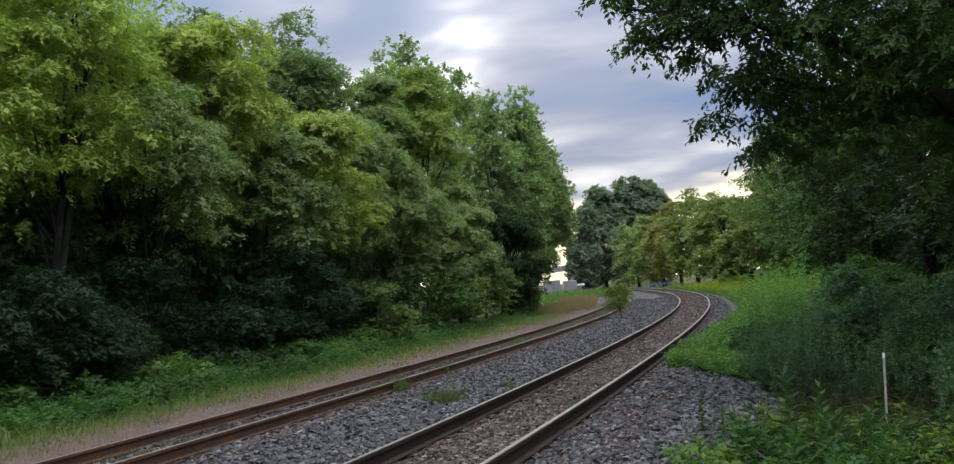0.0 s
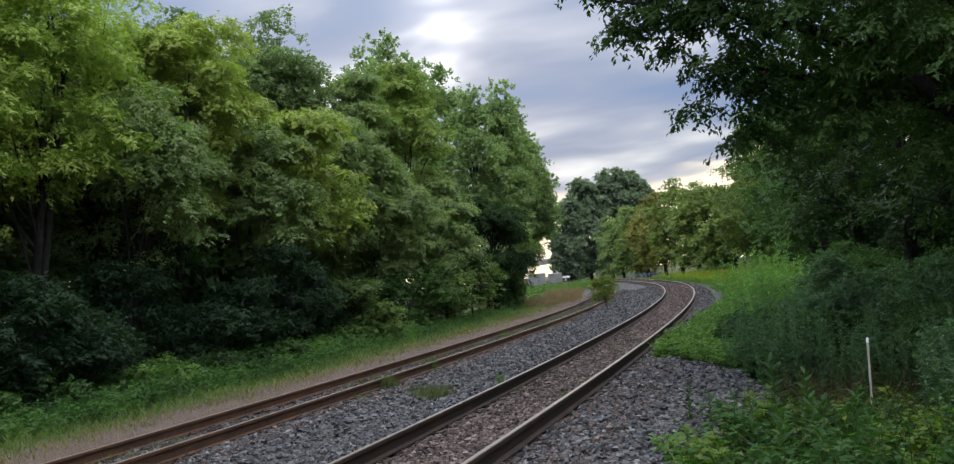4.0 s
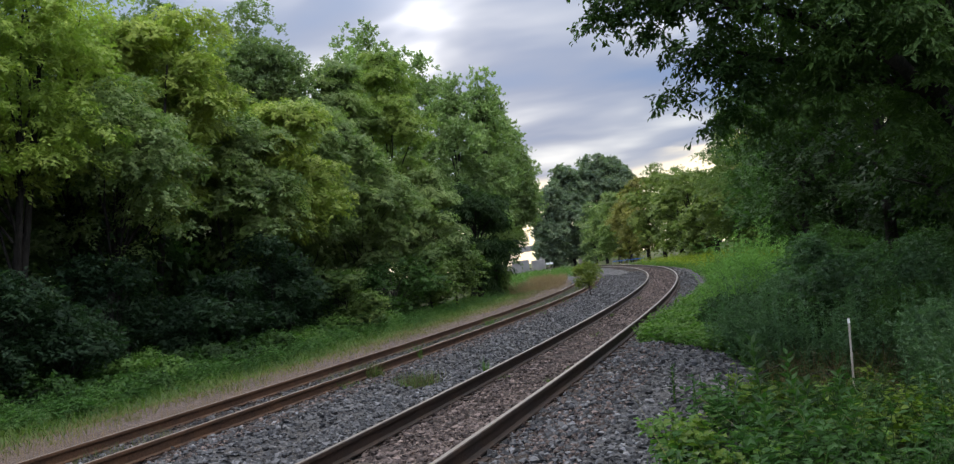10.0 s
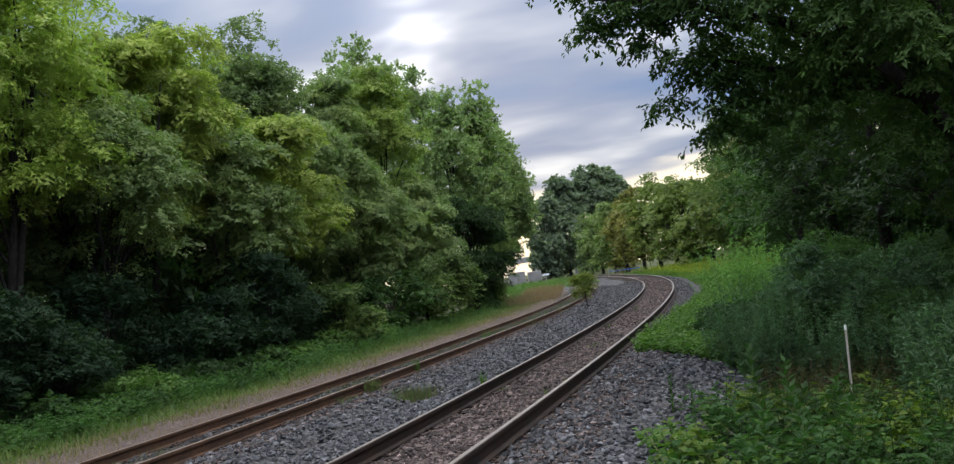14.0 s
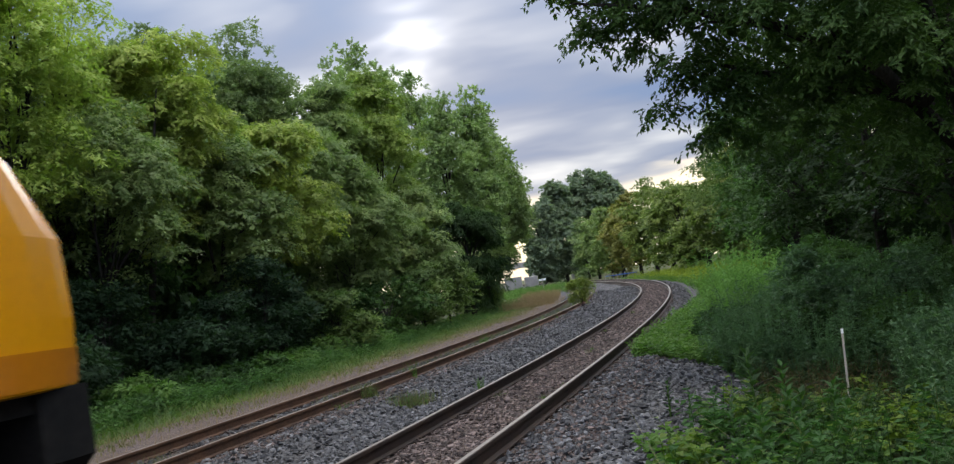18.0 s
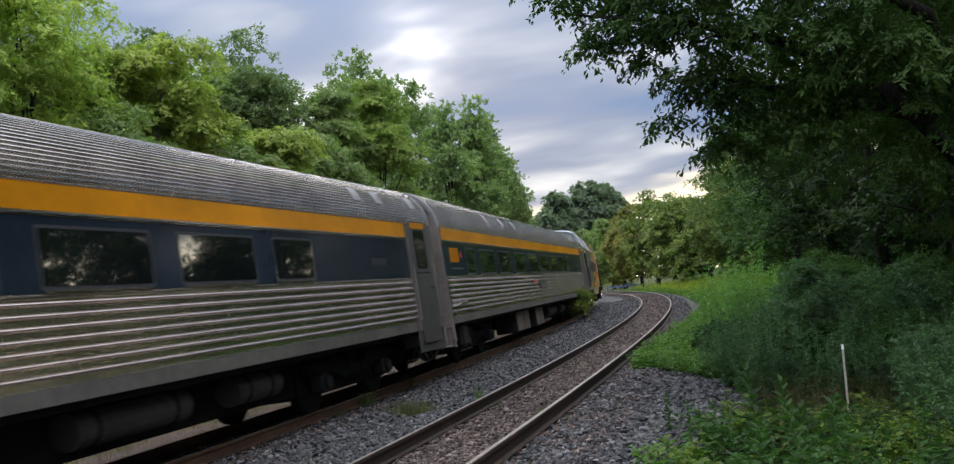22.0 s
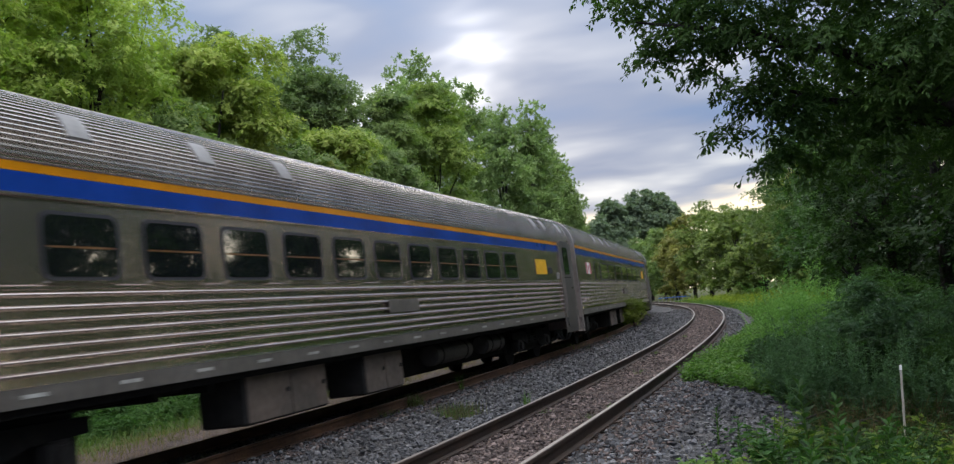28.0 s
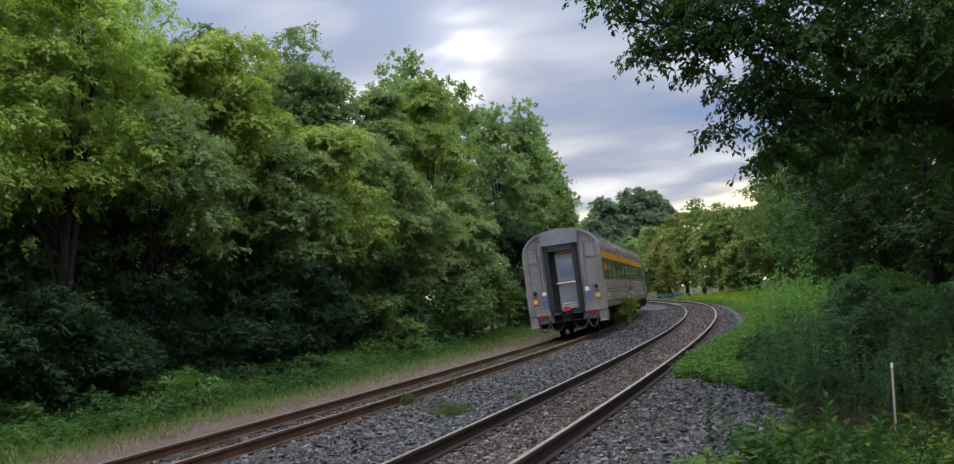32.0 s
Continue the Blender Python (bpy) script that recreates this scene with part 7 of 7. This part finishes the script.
            for dy in (-0.3, 0.27):
                box(bm, (side * 1.40 - 0.06, y + dy, z0), (side * 1.40 + 0.06, y + dy + 0.03, 1.12))
            part("steps", bm, MAT["under"], root)
            part("step_lamp", rod(bmesh.new(), (side * 1.50, y - 0.1, z0 + 0.28), (side * 1.53, y - 0.1, z0 + 0.28), 0.022, 10), MAT["head_lamp"], root, "small lit step lamp")
        o = [(-4.75, 1.12), (-3.75, 0.78), (3.0, 0.78), (4.1, 1.12)]
        sk = part("skirt", prism(bmesh.new(), o, 0, side * 1.40, side * 1.49), MAT["loco_grey"], root, "lower side skirt")
        part("skirt_band", panel([(0.05, 0.79), (2.98, 0.79), (4.02, 1.11), (0.05, 1.11)], 1.491, 0.004, side), MAT["loco_orange"], sk)
        part("skirt_band", panel([(2.5, 0.79), (3.02, 0.80), (3.38, 1.11), (2.84, 1.11)], 1.496, 0.003, side), MAT["loco_grey"], sk)
    part("fuel_tank", prism(bmesh.new(), [(-1.3, 0.75), (-1.05, 0.32), (1.05, 0.32), (1.3, 0.75), (1.3, 1.1), (-1.3, 1.1)], 1, -3.9, 3.2), MAT["under"], root)
    part("underframe", box(bmesh.new(), (-1.25, -10.1, 0.92), (1.25, 9.9, 1.11)), MAT["under"], root)
    for y0, y1 in ((-4.95, -4.05), (3.35, 4.6)):
        part("air_tank", rod(bmesh.new(), (0.9, y0, 0.66), (0.9, y1, 0.66), 0.24, 16), MAT["under"], root)
        part("air_tank", rod(bmesh.new(), (-0.9, y0, 0.66), (-0.9, y1, 0.66), 0.24, 16), MAT["under"], root)
    for y in (-6.6, 6.6):
        for side in (-1, 1):
            part("traction_motor", box(bmesh.new(), (side * 0.45 - 0.4, y - 1.9, 0.28), (side * 0.45 + 0.4, y + 1.9, 0.9), 0.08), MAT["under"], root)
    part("pilot", prism(bmesh.new(), [(-1.32, 1.12), (1.32, 1.12), (1.32, 0.42), (1.05, 0.18), (-1.05, 0.18), (-1.32, 0.42)], 1, 9.6, 10.28), MAT["under"], root, "black pilot plate")
    part("front_coupler", box(box(bmesh.new(), (-0.15, 10.2, 0.68), (0.15, 10.65, 0.92), 0.03), (-0.22, 10.6, 0.62), (0.2, 10.82, 1.0), 0.05), MAT["under"], root)
    part("rear_coupler", box(bmesh.new(), (-0.15, -10.55, 0.70), (0.15, -10.1, 0.92), 0.03), MAT["under"], root)
    part("rear_gangway", box(box(box(bmesh.new(), (-0.62, -10.5, 1.1), (-0.48, -10.2, 3.3), 0.03), (0.48, -10.5, 1.1), (0.62, -10.2, 3.3), 0.03), (-0.62, -10.5, 3.2), (0.62, -10.2, 3.42), 0.03), MAT["rubber"], root)
    for y0, y1, x, z in ((-9.2, -7.0, 0.85, 0.04), (-6.0, -4.6, 0.7, 0.05), (4.9, 6.3, 0.75, 0.16), (6.6, 7.1, 0.3, 0.12)):
        part("roof_box", box(bmesh.new(), (-x, y0, 4.22), (x, y1, 4.36 + z), 0.05), MAT["under"], root)
    part("horn", rod(rod(bmesh.new(), (0.5, 6.9, 4.40), (0.5, 7.5, 4.42), 0.04, 10, 0.09), (0.3, 6.9, 4.40), (0.3, 7.4, 4.42), 0.04, 10, 0.08), MAT["under"], root)
    for y in (-6.6, 6.6):
        bogie(root, y, 0.51, 1.37)
    return root


loco = make_loco()
gold = [make_coach("coach", "fluted stainless steel coach with gold stripe and dark window band", row, [(2.872, 3.148, "gold")], "band_dark", "emblem") for row in GOLD_WINDOWS]
blue = [make_coach("coach", "fluted stainless steel coach with blue and yellow stripes and " + words, row, [(2.872, 3.062, "blue_stripe"), (3.066, 3.148, "gold")], "", "flag") for row, words in ((WIDE_WINDOWS, "wide windows"), (BLUE_WINDOWS, "square windows"))]
coaches = gold + blue + [copy_thing(gold[2], Matrix())]


def motions():
    times = [i * 0.5 for i in range(65)]
    walk(loco, [(t, on_rails(nose_at(t) - LOCO / 2, 6.6)) for t in times])
    for i, car in enumerate(coaches):
        walk(car, [(t, on_rails(nose_at(t) - LOCO - COACH * (i + 0.5), 9.07)) for t in times])
    # wheels roll while their vehicle is within sight
    for i, thing in enumerate([loco] + coaches):
        middle = LOCO / 2 if i == 0 else LOCO + COACH * (i - 0.5)
        spell = [k / FPS for k in range(32 * FPS) if -22 < nose_at(k / FPS) - middle < 62]
        for wheels in thing.children_recursive:
            if wheels.name.startswith("wheelset"):
                x, y, z = wheels.location
                turn = lambda t: pose(x, y, z, -math.degrees((nose_at(t) - nose_at(spell[0])) / z) % 360)
                walk(wheels, [(0.0, turn(spell[0]))] + [(t, turn(t)) for t in spell] + [(32.0, turn(spell[-1]))])

# ---- loose stones and ties ----
def on_open_ballast(x, y, s, d, r):
    """Keep stones off the creeping plants and the middle of the main track."""
    return (abs(d) > 0.85) & ((d < 1.6) | (s < 17)) & (d > -6.0)


scattered_stones("ballast_stones", 56000, (3.0, 40), MAIN, (-6.2, 3.3), (0.045, 0.10), MAT["stone"], "loose grey crushed stones around the tracks", 91, on_open_ballast)
scattered_stones("far_ballast_stones", 11000, (40, 80), MAIN, (-6.2, 3.0), (0.07, 0.13), MAT["stone"], "loose grey crushed stones along the curve", 93, on_open_ballast)
scattered_stones("fouled_stones", 16000, (5, 34), MAIN, (-0.70, 0.70), (0.038, 0.085), MAT["stone_brown"], "brown dusty stones between the main rails", 92, None, 0.34)
scattered_stones("far_fouled_stones", 5000, (34, 85), MAIN, (-0.70, 0.70), (0.06, 0.12), MAT["stone_brown"], "brown dusty stones between the rails along the curve", 97, None, 0.34)
scattered_stones("shoulder_stones", 8200, (5, 30), MAIN, (0.86, 1.75), (0.03, 0.07), MAT["stone_brown"], "brown fouled stones along the main rail", 94, None, 0.3)
scattered_stones("siding_stones", 9000, (5, 40), FAR, (-0.70, 0.70), (0.03, 0.07), MAT["stone_brown"], "brown dusty stones between the siding rails", 95, None, 0.25)
scattered_stones("siding_shoulder_stones", 6000, (5, 40), FAR, (0.82, 1.5), (0.035, 0.08), MAT["stone_brown"], "brown fouled stones along the siding rail", 96, None, 0.4)
make_ties(track_main, MAIN, 0.0, -6.0, 110.0, 7)
make_ties(track_far, FAR, FAR_Z, -6.0, 75.0, 8)


motions()
